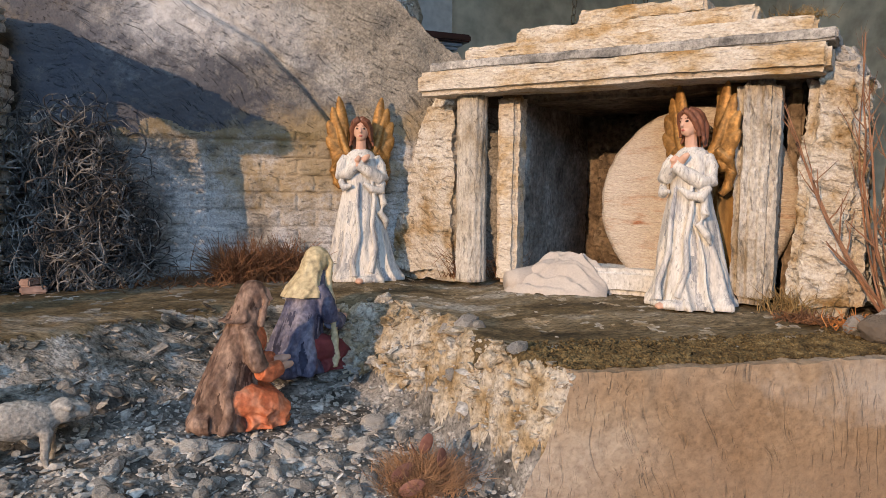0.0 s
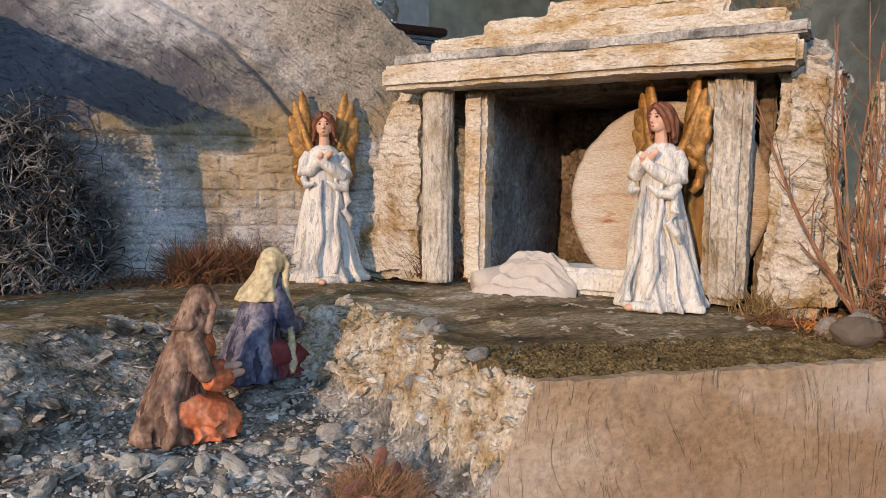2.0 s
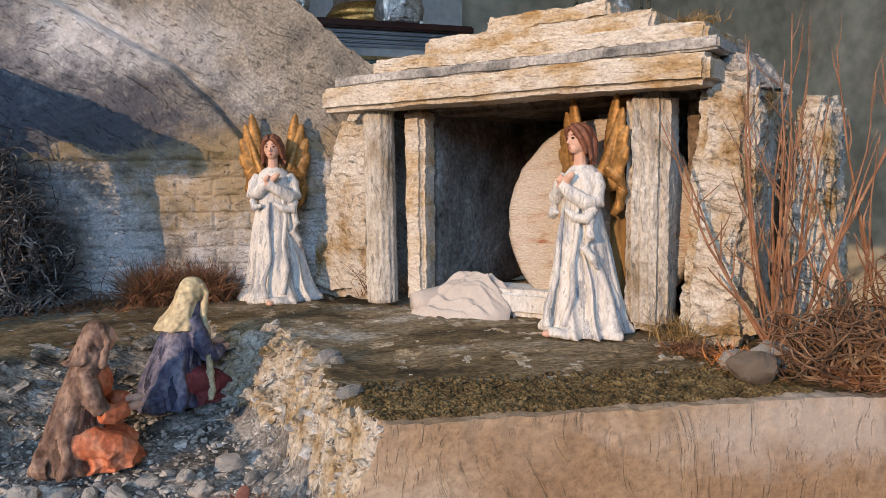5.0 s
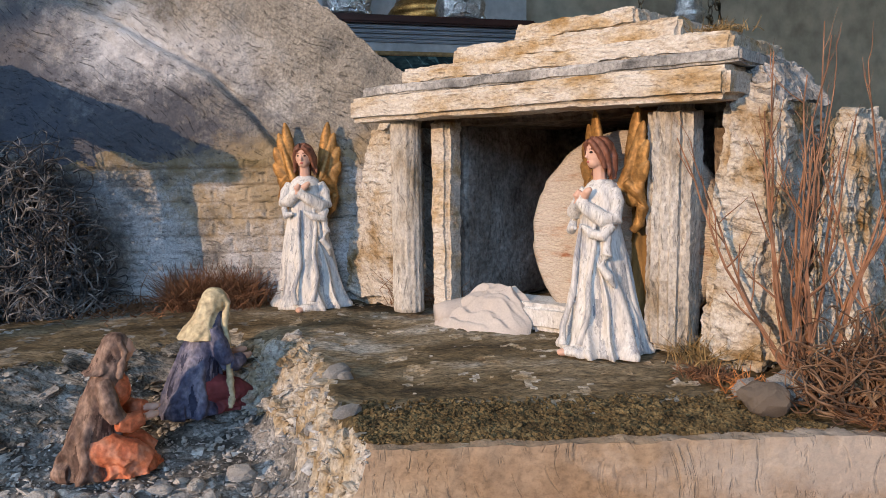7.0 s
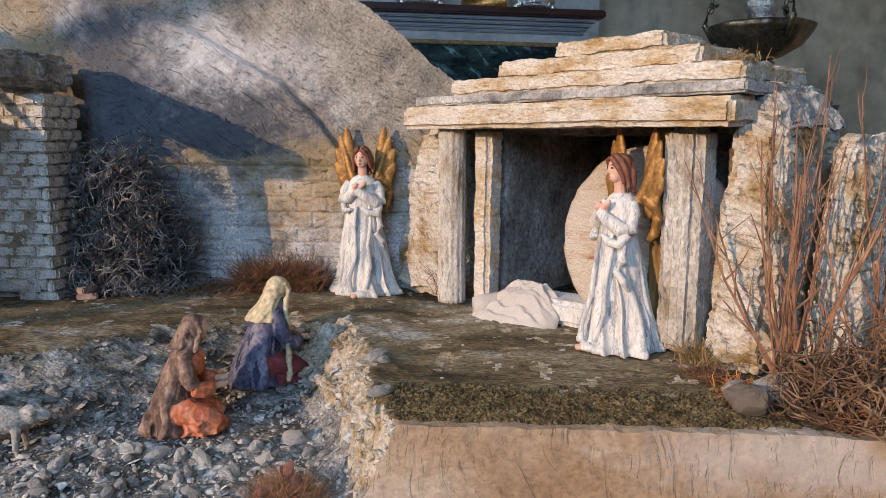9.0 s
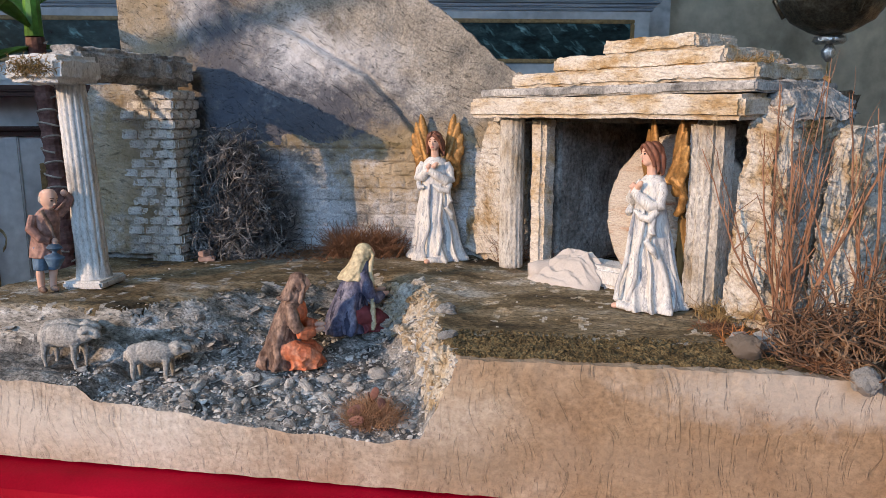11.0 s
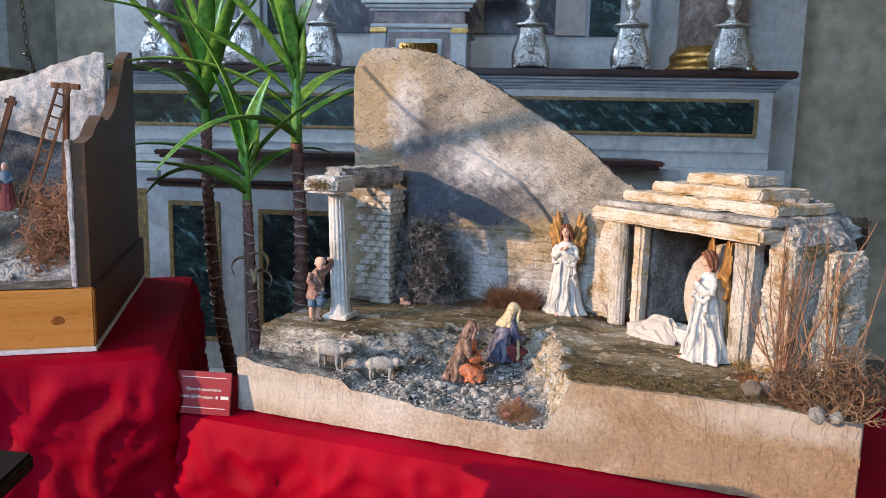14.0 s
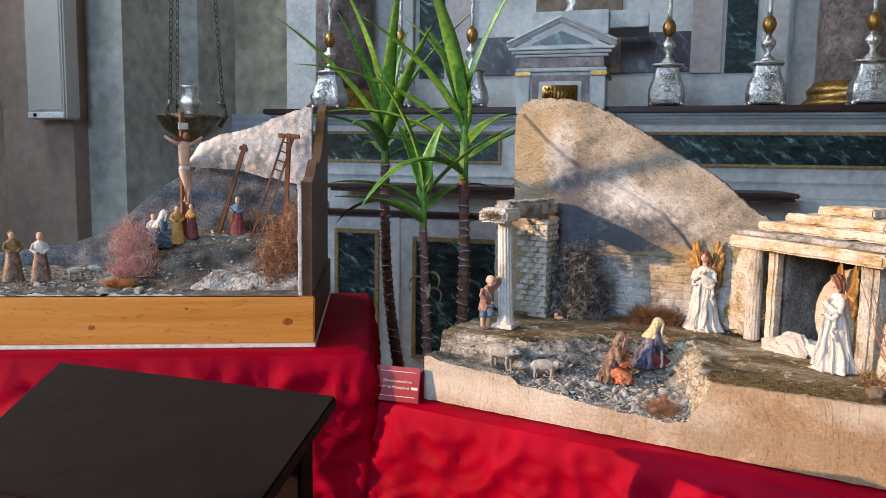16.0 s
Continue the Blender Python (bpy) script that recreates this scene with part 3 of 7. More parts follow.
LOW = [(0, .107), (.11, .096), (.23, .092), (.25, .077), (.34, .071), (.42, .06), (.57, .053), (.62, .06), (1.1, .06)]
RIM = [(0, .155), (.6, .155), (.66, .148), (.95, .15), (1.09, .146)]
WIDE = [(0, .02), (.22, .03), (.3, .10), (.4, .14), (.5, .13), (.58, .15), (.605, .16), (.625, .12), (.645, .085), (.66, .05), (.7, .03)]


def ground_h(u, v):
    edge = lerp_table(EDGE, u)
    w = lerp_table(WIDE, u)
    m = smooth01((v - edge + w) / w)
    low = lerp_table(LOW, u) + 0.09 * min(v, 0.25) * smooth01((u - .25) / .1)
    top = lerp_table(RIM, u) + .007 * smooth01((v - .08) / .16) * smooth01((u - .62) / .12)
    return low + (top - low) * m, m


def relief_h(u, v):
    h, m = ground_h(u, v)
    slope = 4 * m * (1 - m)
    rocky = slope * smooth01((u - .45) / .12)
    p = Vector((u, v, 0))
    h += 0.0020 * noise.noise(p * 40) + 0.0012 * noise.noise(p * 130)
    h += (0.006 * slope + 0.004 * (1 - m)) * noise.noise(p * 32)
    h += rocky * (0.018 * noise.noise(p * 34) + 0.017 * (.5 - abs(noise.noise(p * 48 + Vector((3, 1, 0))))) + 0.007 * abs(noise.noise(p * 80)) + 0.002 * noise.noise(p * 150))
    # flaky layers on the left bank
    if m < 0.999 and u < .5:
        h += 0.0025 * (1 - m) * (noise.noise(Vector((u * 18, v * 120, 0))))
    return h


def build_base():
    base = thing("diorama_base", DIO, "painted plaster landscape with a stony hollow, on red cloth", "diorama base")
    L, W, n, k = 1.09, 0.56, 364, 186
    bm = bmesh.new()
    grid = []
    for i in range(n + 1):
        row = []
        for j in range(k + 1):
            u, v = L * i / n, W * j / k
            p = Vector((u, v, 0))
            vv = v if j else 0.003 * noise.noise(p * 22) + 0.002 * noise.noise(p * 70)
            uu = u
            if i in (0, n):
                uu += 0.005 * noise.noise(p * 25)
            hh, mm = relief_h(u, v), ground_h(u, v)[1]
            kk = 4 * mm * (1 - mm) * smooth01((u - .45) / .1) if 0 < j else 0
            q = Vector((u * 70, v * 70, hh * 90))
            row.append(bm.verts.new((uu + .006 * kk * noise.noise(q), vv + .006 * kk * noise.noise(q + Vector((9, 4, 2))), hh + .003 * kk * noise.noise(q * 2.3))))
        grid.append(row)
    for i in range(n):
        for j in range(k):
            f = bm.faces.new((grid[i][j], grid[i + 1][j], grid[i + 1][j + 1], grid[i][j + 1]))
            u, v = L * (i + .5) / n, W * (j + .5) / k
            m = ground_h(u, v)[1]
            jit = 0.16 * noise.noise(Vector((u * 30, v * 30, 5))) + 0.12 * noise.noise(Vector((u * 90, v * 90, 1)))
            if m + jit < 0.22:
                f.material_index = 1
            elif m + jit < 0.93:
                f.material_index = 2 if u > .5 else 3
            elif u > .63 and .012 + .03 * jit < v < .09 + 0.05 * jit and u < .93 + .2 * jit:
                f.material_index = 4
            elif v < .014 + .03 * jit:
                f.material_index = 5
    part("ground_surface", bm, ["terrace", "gravel_ground", "pale_rock", "flaky_bank", "moss_ground", "slab_face"], base, "dark mossy earth falling to grey gravel", smooth=True)
    # the plaster block under it
    bm = bmesh.new()
    loop = []
    for i in range(n + 1):
        u = L * i / n
        p = Vector((u, 0, 0))
        loop.append((u, 0.003 * noise.noise(p * 22) + 0.002 * noise.noise(p * 70), relief_h(u, 0)))
    for j in range(1, k + 1):
        v = W * j / k
        loop.append((L + 0.005 * noise.noise(Vector((L, v, 0)) * 25), v, relief_h(L, v)))
    for i in range(n - 1, -1, -1):
        u = L * i / n
        loop.append((u, W, relief_h(u, W)))
    for j in range(k - 1, 0, -1):
        v = W * j / k
        loop.append((0.005 * noise.noise(Vector((0, v, 0)) * 25), v, relief_h(0, v)))
    rows = 14
    rings = []
    for r in range(rows + 1):
        f = r / rows
        ring = []
        for x, y, z in loop:
            q = Vector((x * 8, y * 8, z * f * 40))
            d = 0.0006 * noise.noise(q) + 0.0006 * noise.noise(Vector((x * 130 + 2 * math.sin(z * f * 30), y * 120, z * f * 12)))
            fall = 1.0 if r < rows else 0.0
            ring.append(bm.verts.new((x + d * fall * (1 if x > 1.0 else 0), (y if y > .02 else y * f ** 8) + d * fall * (1 if y < .3 else 0), z * f + (0.0015 * noise.noise(Vector((x * 40, y * 40, 9))) if r == 0 else 0) + (0.002 if r == 0 else 0))))
        rings.append(ring)
    for a, b in zip(rings, rings[1:]):
        for i in range(len(loop)):
            q = (i + 1) % len(loop)
            bm.faces.new((a[i], a[q], b[q], b[i]))
    part("plaster_block", bm, "slab_face", base, "cream plaster sides with trowel marks", smooth=True)
    return base


base = build_base()


# ---- painted mountain ----
def build_backwall():
    pts = [(0.0, .722), (.02, .748), (.047, .76), (.142, .758), (.225, .74), (.30, .70), (.369, .662), (.45, .61), (.504, .58), (.56, .548), (.605, .51), (.64, .475), (.668, .456), (.72, .43), (.80, .40)]
    crack = [(.02, .72), (.10, .64), (.20, .565), (.30, .525), (.38, .478), (.43, .45), (.48, .40), (.53, .335)]
    bm = bmesh.new()
    n, rows = 380, 280
    cols = []
    for i in range(n + 1):
        u = 0.80 * i / n
        top = lerp_table(pts, u)
        col = []
        for j in range(rows + 1):
            h = .12 + (top - .12) * j / rows
            p = Vector((u, 0, h))
            y = 0.505 + 0.006 * noise.noise(p * 9) + 0.003 * noise.noise(p * 28)
            # brushed diagonal ridges
            y += 0.0011 * noise.noise(Vector((u * 40 + h * 30, h * 130 - u * 50, 2))) + 0.0008 * noise.noise(p * 160)
            # the upper left mass stands proud of the crack
            d = h - lerp_table(crack, u)
            if u < .56:
                y -= 0.010 * smooth01(-d / 0.012 + 0.5) * smooth01((.56 - u) / .05) * smooth01((h - .30) / .05)
                y += 0.007 * math.exp(-(d / 0.006) ** 2) * smooth01((.56 - u) / .04)
            # coarse brickwork at the foot
            if h < .345 and .15 < u < .62:
                row_i = math.floor(h / .022)
                fx = (u / .045 + 0.5 * (row_i % 2) + 0.3 * noise.noise(Vector((row_i, 0, 0)))) % 1.0
                fz = (h / .022) % 1.0
                e = min(min(fx, 1 - fx) * .045, min(fz, 1 - fz) * .022)
                y -= 0.0045 * smooth01(e / 0.003) * (0.6 + 0.5 * noise.noise(Vector((math.floor(u / .045), row_i, 4)))) * smooth01((.345 - h) / .01)
            jag = 0.007 * noise.noise(Vector((u * 45, 3, 0))) + 0.004 * noise.noise(Vector((u * 140, 3, 0)))
            col.append(bm.verts.new((u + (0.004 * noise.noise(Vector((0, 0, h * 40))) if i == 0 else 0), y, h + jag * (j / rows) ** 14)))
        cols.append(col)
    for i in range(n):
        for j in range(rows):
            f = bm.faces.new((cols[i][j], cols[i + 1][j], cols[i + 1][j + 1], cols[i][j + 1]))
            u, h = .8 * (i + .5) / n, cols[i][j].co.z
            if h < .34 + 0.02 * noise.noise(Vector((u * 30, h * 30, 7))) and .13 < u < .63:
                f.material_index = 1
    back = [[bm.verts.new((c[j].co.x, 0.54, c[j].co.z)) for j in (0, rows)] for c in cols]
    for i in range(n):
        bm.faces.new((cols[i][rows], cols[i + 1][rows], back[i + 1][1], back[i][1]))
        bm.faces.new((back[i][0], back[i][1], back[i + 1][1], back[i + 1][0]))
    for c, b in ((cols[0], back[0]), (cols[-1], back[-1])):
        bm.faces.new([*c, b[1], b[0]])
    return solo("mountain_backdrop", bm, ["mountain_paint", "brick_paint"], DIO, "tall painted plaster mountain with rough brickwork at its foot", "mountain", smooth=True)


build_backwall()


# ---- tomb ----
def hewn(x0, x1, y0, y1, z0, z1, amt=.004, cuts=9, seed=1, taper=(0, 0, 0, 0), grain=True, freq=30):
    """A hewn block; taper shifts the top's left, right, front and back faces."""
    bm = bmesh.new()
    box(bm, x0, x1, y0, y1, z0, z1)
    bmesh.ops.bevel(bm, geom=bm.edges[:], offset=min(x1 - x0, y1 - y0, z1 - z0) * .20, segments=3, affect='EDGES')
    longest = max(x1 - x0, y1 - y0, z1 - z0)
    for _ in range(6):
        es = [e for e in bm.edges if e.calc_length() > longest / (cuts * 1.6)]
        if not es:
            break
        bmesh.ops.subdivide_edges(bm, edges=es, cuts=1, use_grid_fill=True)
    for v in bm.verts:
        f = (v.co.z - z0) / (z1 - z0)
        cx, cy = (v.co.x - x0) / (x1 - x0), (v.co.y - y0) / (y1 - y0)
        v.co.x += f * (taper[0] * (1 - cx) + taper[1] * cx)
        v.co.y += f * (taper[2] * (1 - cy) + taper[3] * cy)
    s = Vector((seed * 7.3, seed * 3.1, seed * 1.7))
    for v in bm.verts:
        c = v.co.copy()
        d = amt * .42 * noise.noise_vector(c * freq + s)
        if grain:
            d += amt * .30 * noise.noise_vector(Vector((c.x * 70, c.y * 70, c.z * 190)) + s) + amt * .16 * noise.noise_vector(c * 260 + s)
        v.co += d
    bmesh.ops.triangulate(bm, faces=[f for f in bm.faces if len(f.verts) > 4])
    return bm


def build_tomb():
    t = thing("tomb", TOMB, "pale hewn stone tomb with lintel, pillars and stepped roof", "tomb")
    part("lintel", hewn(.022, .462, -.026, .034, .2225, .2495, .0036, 56, 1, freq=16), "tomb_stone", t, "long warm-cream lintel with worn edges")
    bm = bmesh.new()
    prof = [(.0178 + .0009 * noise.noise(Vector((i * .9, 0, 0))), .224 * i / 40) for i in range(41)]
    lathe(bm, prof, 64, pose(.079, .012, 0))
    for v in bm.verts:
        a = math.atan2(v.co.y - .012, v.co.x - .079)
        k = 1 + .035 * math.cos(a * 15 + 2 * noise.noise(Vector((0, 0, v.co.z * 20)))) + .06 * noise.noise(Vector((math.cos(a) * 5, math.sin(a) * 5, v.co.z * 22))) + .03 * noise.noise(Vector((math.cos(a) * 14, math.sin(a) * 14, v.co.z * 60)))
        v.co.x, v.co.y = .079 + (v.co.x - .079) * k, .012 + (v.co.y - .012) * k
    part("pillar", bm, "pillar_plaster", t, "whitewashed round pillar with vertical scoring", smooth=True)
    part("post", hewn(.108, .136, .018, .046, 0, .224, .0045, 28, 3), "tomb_stone", t)
    part("post", hewn(.356, .384, .022, .055, 0, .224, .003, 22, 4), "tomb_wood", t, "ribbed ochre post")
    bm = hewn(.379, .419, .004, .046, 0, .224, .0035, 44, 14)
    for v in bm.verts:
        v.co.y -= .0018 * math.sin(v.co.x * 700 + 3 * noise.noise(Vector((v.co.x * 40, 0, v.co.z * 14)))) * (1 if v.co.y < .025 else 0)
    part("post", bm, "pillar_plaster", t, "weathered grey-white post with vertical ribs")
    part("side_wall", hewn(-.072, .052, .028, .085, -.006, .228, .010, 40, 5, taper=(.072, -.008, .004, 0)), "tomb_block", t, "sloping hewn side block with ochre stains")
    part("side_wall", hewn(.430, .497, .0, .16, -.006, .236, .010, 44, 6, taper=(.014, -.006, .012, 0)), "tomb_block", t, "upright hewn block with pale grooves")
    part("side_wall", hewn(.503, .556, .045, .15, -.006, .214, .011, 40, 7, taper=(.012, -.014, .012, -.01)), "tomb_block", t, "upright hewn block with pale grooves")
    part("rear_rock", hewn(.400, .498, .09, .24, -.004, .250, .012, 30, 16, taper=(0, -.03, .02, -.03)), "shade_stone", t, "rough grey-white rock behind the tomb")
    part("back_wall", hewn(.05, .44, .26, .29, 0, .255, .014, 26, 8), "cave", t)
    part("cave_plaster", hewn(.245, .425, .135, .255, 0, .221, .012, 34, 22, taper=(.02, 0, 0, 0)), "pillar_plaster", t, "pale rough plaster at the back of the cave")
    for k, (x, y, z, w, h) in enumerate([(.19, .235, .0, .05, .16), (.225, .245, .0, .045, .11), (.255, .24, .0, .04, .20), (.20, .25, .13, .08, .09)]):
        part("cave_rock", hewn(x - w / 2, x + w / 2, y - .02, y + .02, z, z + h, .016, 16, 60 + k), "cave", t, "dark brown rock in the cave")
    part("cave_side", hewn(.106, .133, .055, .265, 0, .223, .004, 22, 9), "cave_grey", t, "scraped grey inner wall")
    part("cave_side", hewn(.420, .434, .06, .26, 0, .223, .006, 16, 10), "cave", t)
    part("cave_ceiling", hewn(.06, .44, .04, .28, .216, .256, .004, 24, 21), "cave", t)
    part("roof_slab", hewn(.030, .466, -.010, .17, .2505, .2625, .003, 34, 11), "shade_stone", t, "thin grey roof slab")
    part("roof_step", hewn(.058, .445, .026, .18, .264, .284, .0060, 52, 12), "tomb_stone", t)
    part("roof_step", hewn(.112, .388, .056, .19, .284, .306, .0055, 46, 13), "tomb_stone", t)
    part("roof_step", hewn(.180, .330, .084, .18, .306, .327, .0060, 36, 15), "tomb_stone", t)
    part("roof_rock", hewn(.345, .478, .09, .25, .225, .290, .014, 30, 18, taper=(.02, -.065, .02, -.05)), "shade_stone", t, "rounded grey-white rock on the roof")
    part("roof_rock", hewn(.436, .500, .022, .17, .212, .262, .012, 24, 24, taper=(0, -.03, .015, -.02)), "shade_stone", t, "rough grey-white rock at the roof's end")
    part("threshold", hewn(.20, .375, .02, .07, -.003, .026, .003, 20, 19), "white_plaster", t, "low whitewashed threshold")
    bm = bmesh.new()
    lathe(bm, [(.0005, -.0115), (.05, -.0115), (.098, -.011), (.103, -.006), (.103, .006), (.098, .011), (.05, .0115), (.0005, .0115)], 72, pose(0, 0, 0, 90, 0, 0))
    bmesh.ops.subdivide_edges(bm, edges=[e for e in bm.edges if e.calc_length() > .02], cuts=7, use_grid_fill=True)
    for v in bm.verts:
        c = v.co
        r = math.hypot(c.x, c.z)
        v.co.y += .0030 * noise.noise(Vector((c.x * 30, 0, c.z * 190))) + .0018 * noise.noise(c * 120)
        k = 1 + .025 * noise.noise(Vector((math.atan2(c.z, c.x) * 4, r * 10, 0)))
        v.co.x, v.co.z = c.x * k, c.z * k
    part("round_stone", bm, "disc_stone", t, "round rolling stone, cream with rusty streaks", m=pose(.332, .058, .1005, -5, 0, 0), smooth=True)
    return t


build_tomb()


# ---- column, architrave and ruined wall ----
def build_column():
    c = thing("column", DIO @ pose(.118, .208, .155, 0, -2.2, 0), "white fluted plaster column on a square plinth", "column")
    bm = bmesh.new()
    box(bm, -.030, .030, -.030, .030, 0, .011, .003)
    rough_up(bm, .0012, 60, 2)
    part("plinth", bm, "white_plaster", c)
    bm = bmesh.new()
    n, flutes = 96, 14
    rings = []
    for k in range(41):
        z = .011 + .262 * k / 40
        r0 = .0208 - .0025 * k / 40
        if k < 3:
            r0 += .003 * (3 - k) / 3
        ring = []
        for i in range(n):
            a = 2 * math.pi * i / n
            dent = .0021 * max(0.0, math.cos(a * flutes)) * (1 if 2 < k < 40 else .2)
            r = r0 - dent + .0006 * noise.noise(Vector((math.cos(a) * 3, math.sin(a) * 3, z * 60)))
            ring.append(bm.verts.new((r * math.cos(a), r * math.sin(a), z)))
        rings.append(ring)
    for a, b in zip(rings, rings[1:]):
        for i in range(n):
            bm.faces.new((a[i], a[(i + 1) % n], b[(i + 1) % n], b[i]))
    bm.faces.new(rings[-1])
    part("shaft", bm, "white_plaster", c, "fluted shaft", smooth=True)
    return c


build_column()


def build_architrave():
    a = thing("architrave", DIO @ pose(.090, .168, .4275), "broken white architrave with dry moss, laid on column and wall", "architrave")
    part("front_block", hewn(-.022, .054, -.032, .062, 0, .034, .005, 24, 31), "white_plaster", a)
    bm = hewn(-.055, .0, .0, .268, .004, .050, .008, 34, 32)
    part("beam", bm, "shade_stone", a, "grey hewn beam", m=pose(.038, .030, 0, 0, 0, -5))
    bm = bmesh.new()
    rnd = random.Random(4)
    for _ in range(480):
        x, y = rnd.gauss(.016, .016), rnd.gauss(-.0335, .0025)
        z = .018 + rnd.gauss(0, .006)
        d = Vector((rnd.gauss(0, 1), rnd.gauss(-.6, .6), rnd.gauss(0, 1))).normalized() * .006
        tube(bm, [(x, y, z), Vector((x, y, z)) + d], [.0006, .0003], 3)
    part("moss_tuft", bm, "dry_moss", a, "tuft of dry tan moss")
    return a


build_architrave()


def build_ruin():
    w = thing("ruined_wall", DIO @ pose(.02, .37, .15), "ruined wall of small pale bricks with ochre stains", "wall")
    part("core", hewn(-.03, .128, .010, .085, 0, .284, .006, 24, 41), "brick_paint", w, "ochre-stained plaster core")
    rnd = random.Random(9)
    kinds = []
    for s in range(4):
        bm = hewn(-.0130, .0130, -.005, .005, -.0072, .0072, .0030, 2, 50 + s, freq=60)
        me = bpy.data.meshes.new("brick")
        bm.to_mesh(me)
        bm.free()
        me.materials.append(M["brick_white"])
        kinds.append(me)
    for r in range(18):
        z = .009 + r * .0152
        for c in range(3):
            x = .070 + c * .0262 - (.012 if r % 2 else 0) + rnd.gauss(0, .0008)
            if rnd.random() < .25 and c == 0:
                continue
            ob = new("brick", kinds[rnd.randrange(4)])
            ob.parent = w
            ob.matrix_local = pose(x, .0130 + rnd.gauss(0, .0008), z, rnd.gauss(0, 2), rnd.gauss(0, 2), rnd.gauss(0, 2))
        for c in range(3):
            ob = new("brick", kinds[rnd.randrange(4)])
            ob.parent = w
            ob.matrix_local = pose(.131 + rnd.gauss(0, .0008), .022 + c * .0262 - (.012 if r % 2 else 0) + .006, z, 0, 0, 90 + rnd.gauss(0, 2))
    return w


build_ruin()


# ---- figurines ----
from mathutils.bvhtree import BVHTree


class Body:
    """Collects the shapes of one figurine in one mesh, with a material for each."""

    def __init__(self):
        self.bm, self.mats = bmesh.new(), []

    def slot(self, name):
        if name not in self.mats:
            self.mats.append(name)
        return self.mats.index(name)

    def paint(self, before, name):
        k = self.slot(name)
        for f in self.bm.faces:
            if f not in before:
                f.material_index = k
                f.smooth = True

    def ball(self, c, r, name, rot=(0, 0, 0), sub=3, lump=0.0, freq=90):
        before = set(self.bm.faces)
        vs = bmesh.ops.create_icosphere(self.bm, subdivisions=sub, radius=1)["verts"]
        for v in vs:
            if lump:
                v.co *= 1 + lump * noise.noise(Vector((v.co.x * r[0], v.co.y * r[1], v.co.z * r[2])) * freq + Vector(c) * 300)
        bmesh.ops.transform(self.bm, verts=vs, matrix=pose(*c, *rot) @ Matrix.Diagonal((*r, 1)))
        self.paint(before, name)

    def limb(self, pts, radii, name, n=10):
        before = set(self.bm.faces)
        tube(self.bm, pts, radii, n)
        self.paint(before, name)

    def robe(self, rings, name, folds=9, amp=0.10, n=64, seed=0.0, low=0.0, high=1.0):
        """Rings of (x, y, z, rx, ry); the folds deepen towards the first ring."""
        before = set(self.bm.faces)
        fine = []
        for a, b in zip(rings, rings[1:]):
            steps = 5
            for k in range(steps):
                fine.append([p + (q - p) * k / steps for p, q in zip(a, b)])
        fine.append(list(rings[-1]))
        made = []
        for k, (x, y, z, rx, ry) in enumerate(fine):
            f = 1 - k / (len(fine) - 1)
            ring = []
            for i in range(n):
                t = 2 * math.pi * i / n
                w = (1.2 - 2.0 * abs(math.sin(folds * .5 * t + seed + 1.2 * math.sin(2 * t + seed) + 0.9 * f + 1.1 * noise.noise(Vector((math.cos(t), math.sin(t), z * 14 + seed))))) ** 1.5 * -1 - 1.2) * .7 + .7 * noise.noise(Vector((math.cos(t) * 2.4 + seed, math.sin(t) * 2.4, z * 30)))
                g = 1 + amp * (0.15 + f) * w
                ring.append(self.bm.verts.new((x + rx * g * math.cos(t), y + ry * g * math.sin(t), z + .0015 * f * noise.noise(Vector((t * 2, seed, k))))))
            made.append(ring)
        for a, b in zip(made, made[1:]):
            for i in range(n):
                self.bm.faces.new((a[i], a[(i + 1) % n], b[(i + 1) % n], b[i]))
        self.bm.faces.new(made[0][::-1])
        self.bm.faces.new(made[-1])
        self.paint(before, name)

    def drape(self, rings, name, fold_shade, seed, n=190, rows=100, folds=15, amp=.16, hem=.0):
        """A falling robe: rings of (z, x, y, rx, ry), bottom first; long folds, with wash and shade painted into the
        hollows.
        """
        r = random.Random(seed)
        cols = [[(q[0], q[k]) for q in rings] for k in range(1, 5)]
        z0, z1 = rings[0][0], rings[-1][0]
        fold = [(2 * math.pi * i / folds + r.gauss(0, .10), r.gauss(0, .55), r.uniform(.07, .22), r.uniform(.5, 1.15), r.uniform(.45, 1.1)) for i in range(folds)]
        lo, hi = self.slot(name), self.slot(fold_shade)
        made, deep = [], []
        for k in range(rows + 1):
            f = k / rows
            z = z0 + (z1 - z0) * f
            x, y, rx, ry = (lerp_table(c, z) for c in cols)
            ring, dd = [], []
            for i in range(n):
                t = 2 * math.pi * i / n
                w = 0.0
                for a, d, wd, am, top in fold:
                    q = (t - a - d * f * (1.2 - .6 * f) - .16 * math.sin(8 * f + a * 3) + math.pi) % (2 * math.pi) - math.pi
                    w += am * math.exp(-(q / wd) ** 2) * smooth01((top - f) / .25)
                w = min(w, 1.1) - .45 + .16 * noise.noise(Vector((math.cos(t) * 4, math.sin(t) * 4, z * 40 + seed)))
                lump = hem * math.exp(-(f / .07) ** 2) * (.5 + noise.noise(Vector((math.cos(t) * 2.2 + seed, math.sin(t) * 2.2, 4))))
                g = 1 + amp * (1 - .72 * f) * w + lump
                ring.append(self.bm.verts.new((x + rx * g * math.cos(t), y + ry * g * math.sin(t), z)))
                dd.append(w)
            made.append(ring)
            deep.append(dd)
        for k in range(rows):
            for i in range(n):
                j = (i + 1) % n
                fc = self.bm.faces.new((made[k][i], made[k][j], made[k + 1][j], made[k + 1][i]))
                fc.smooth = True
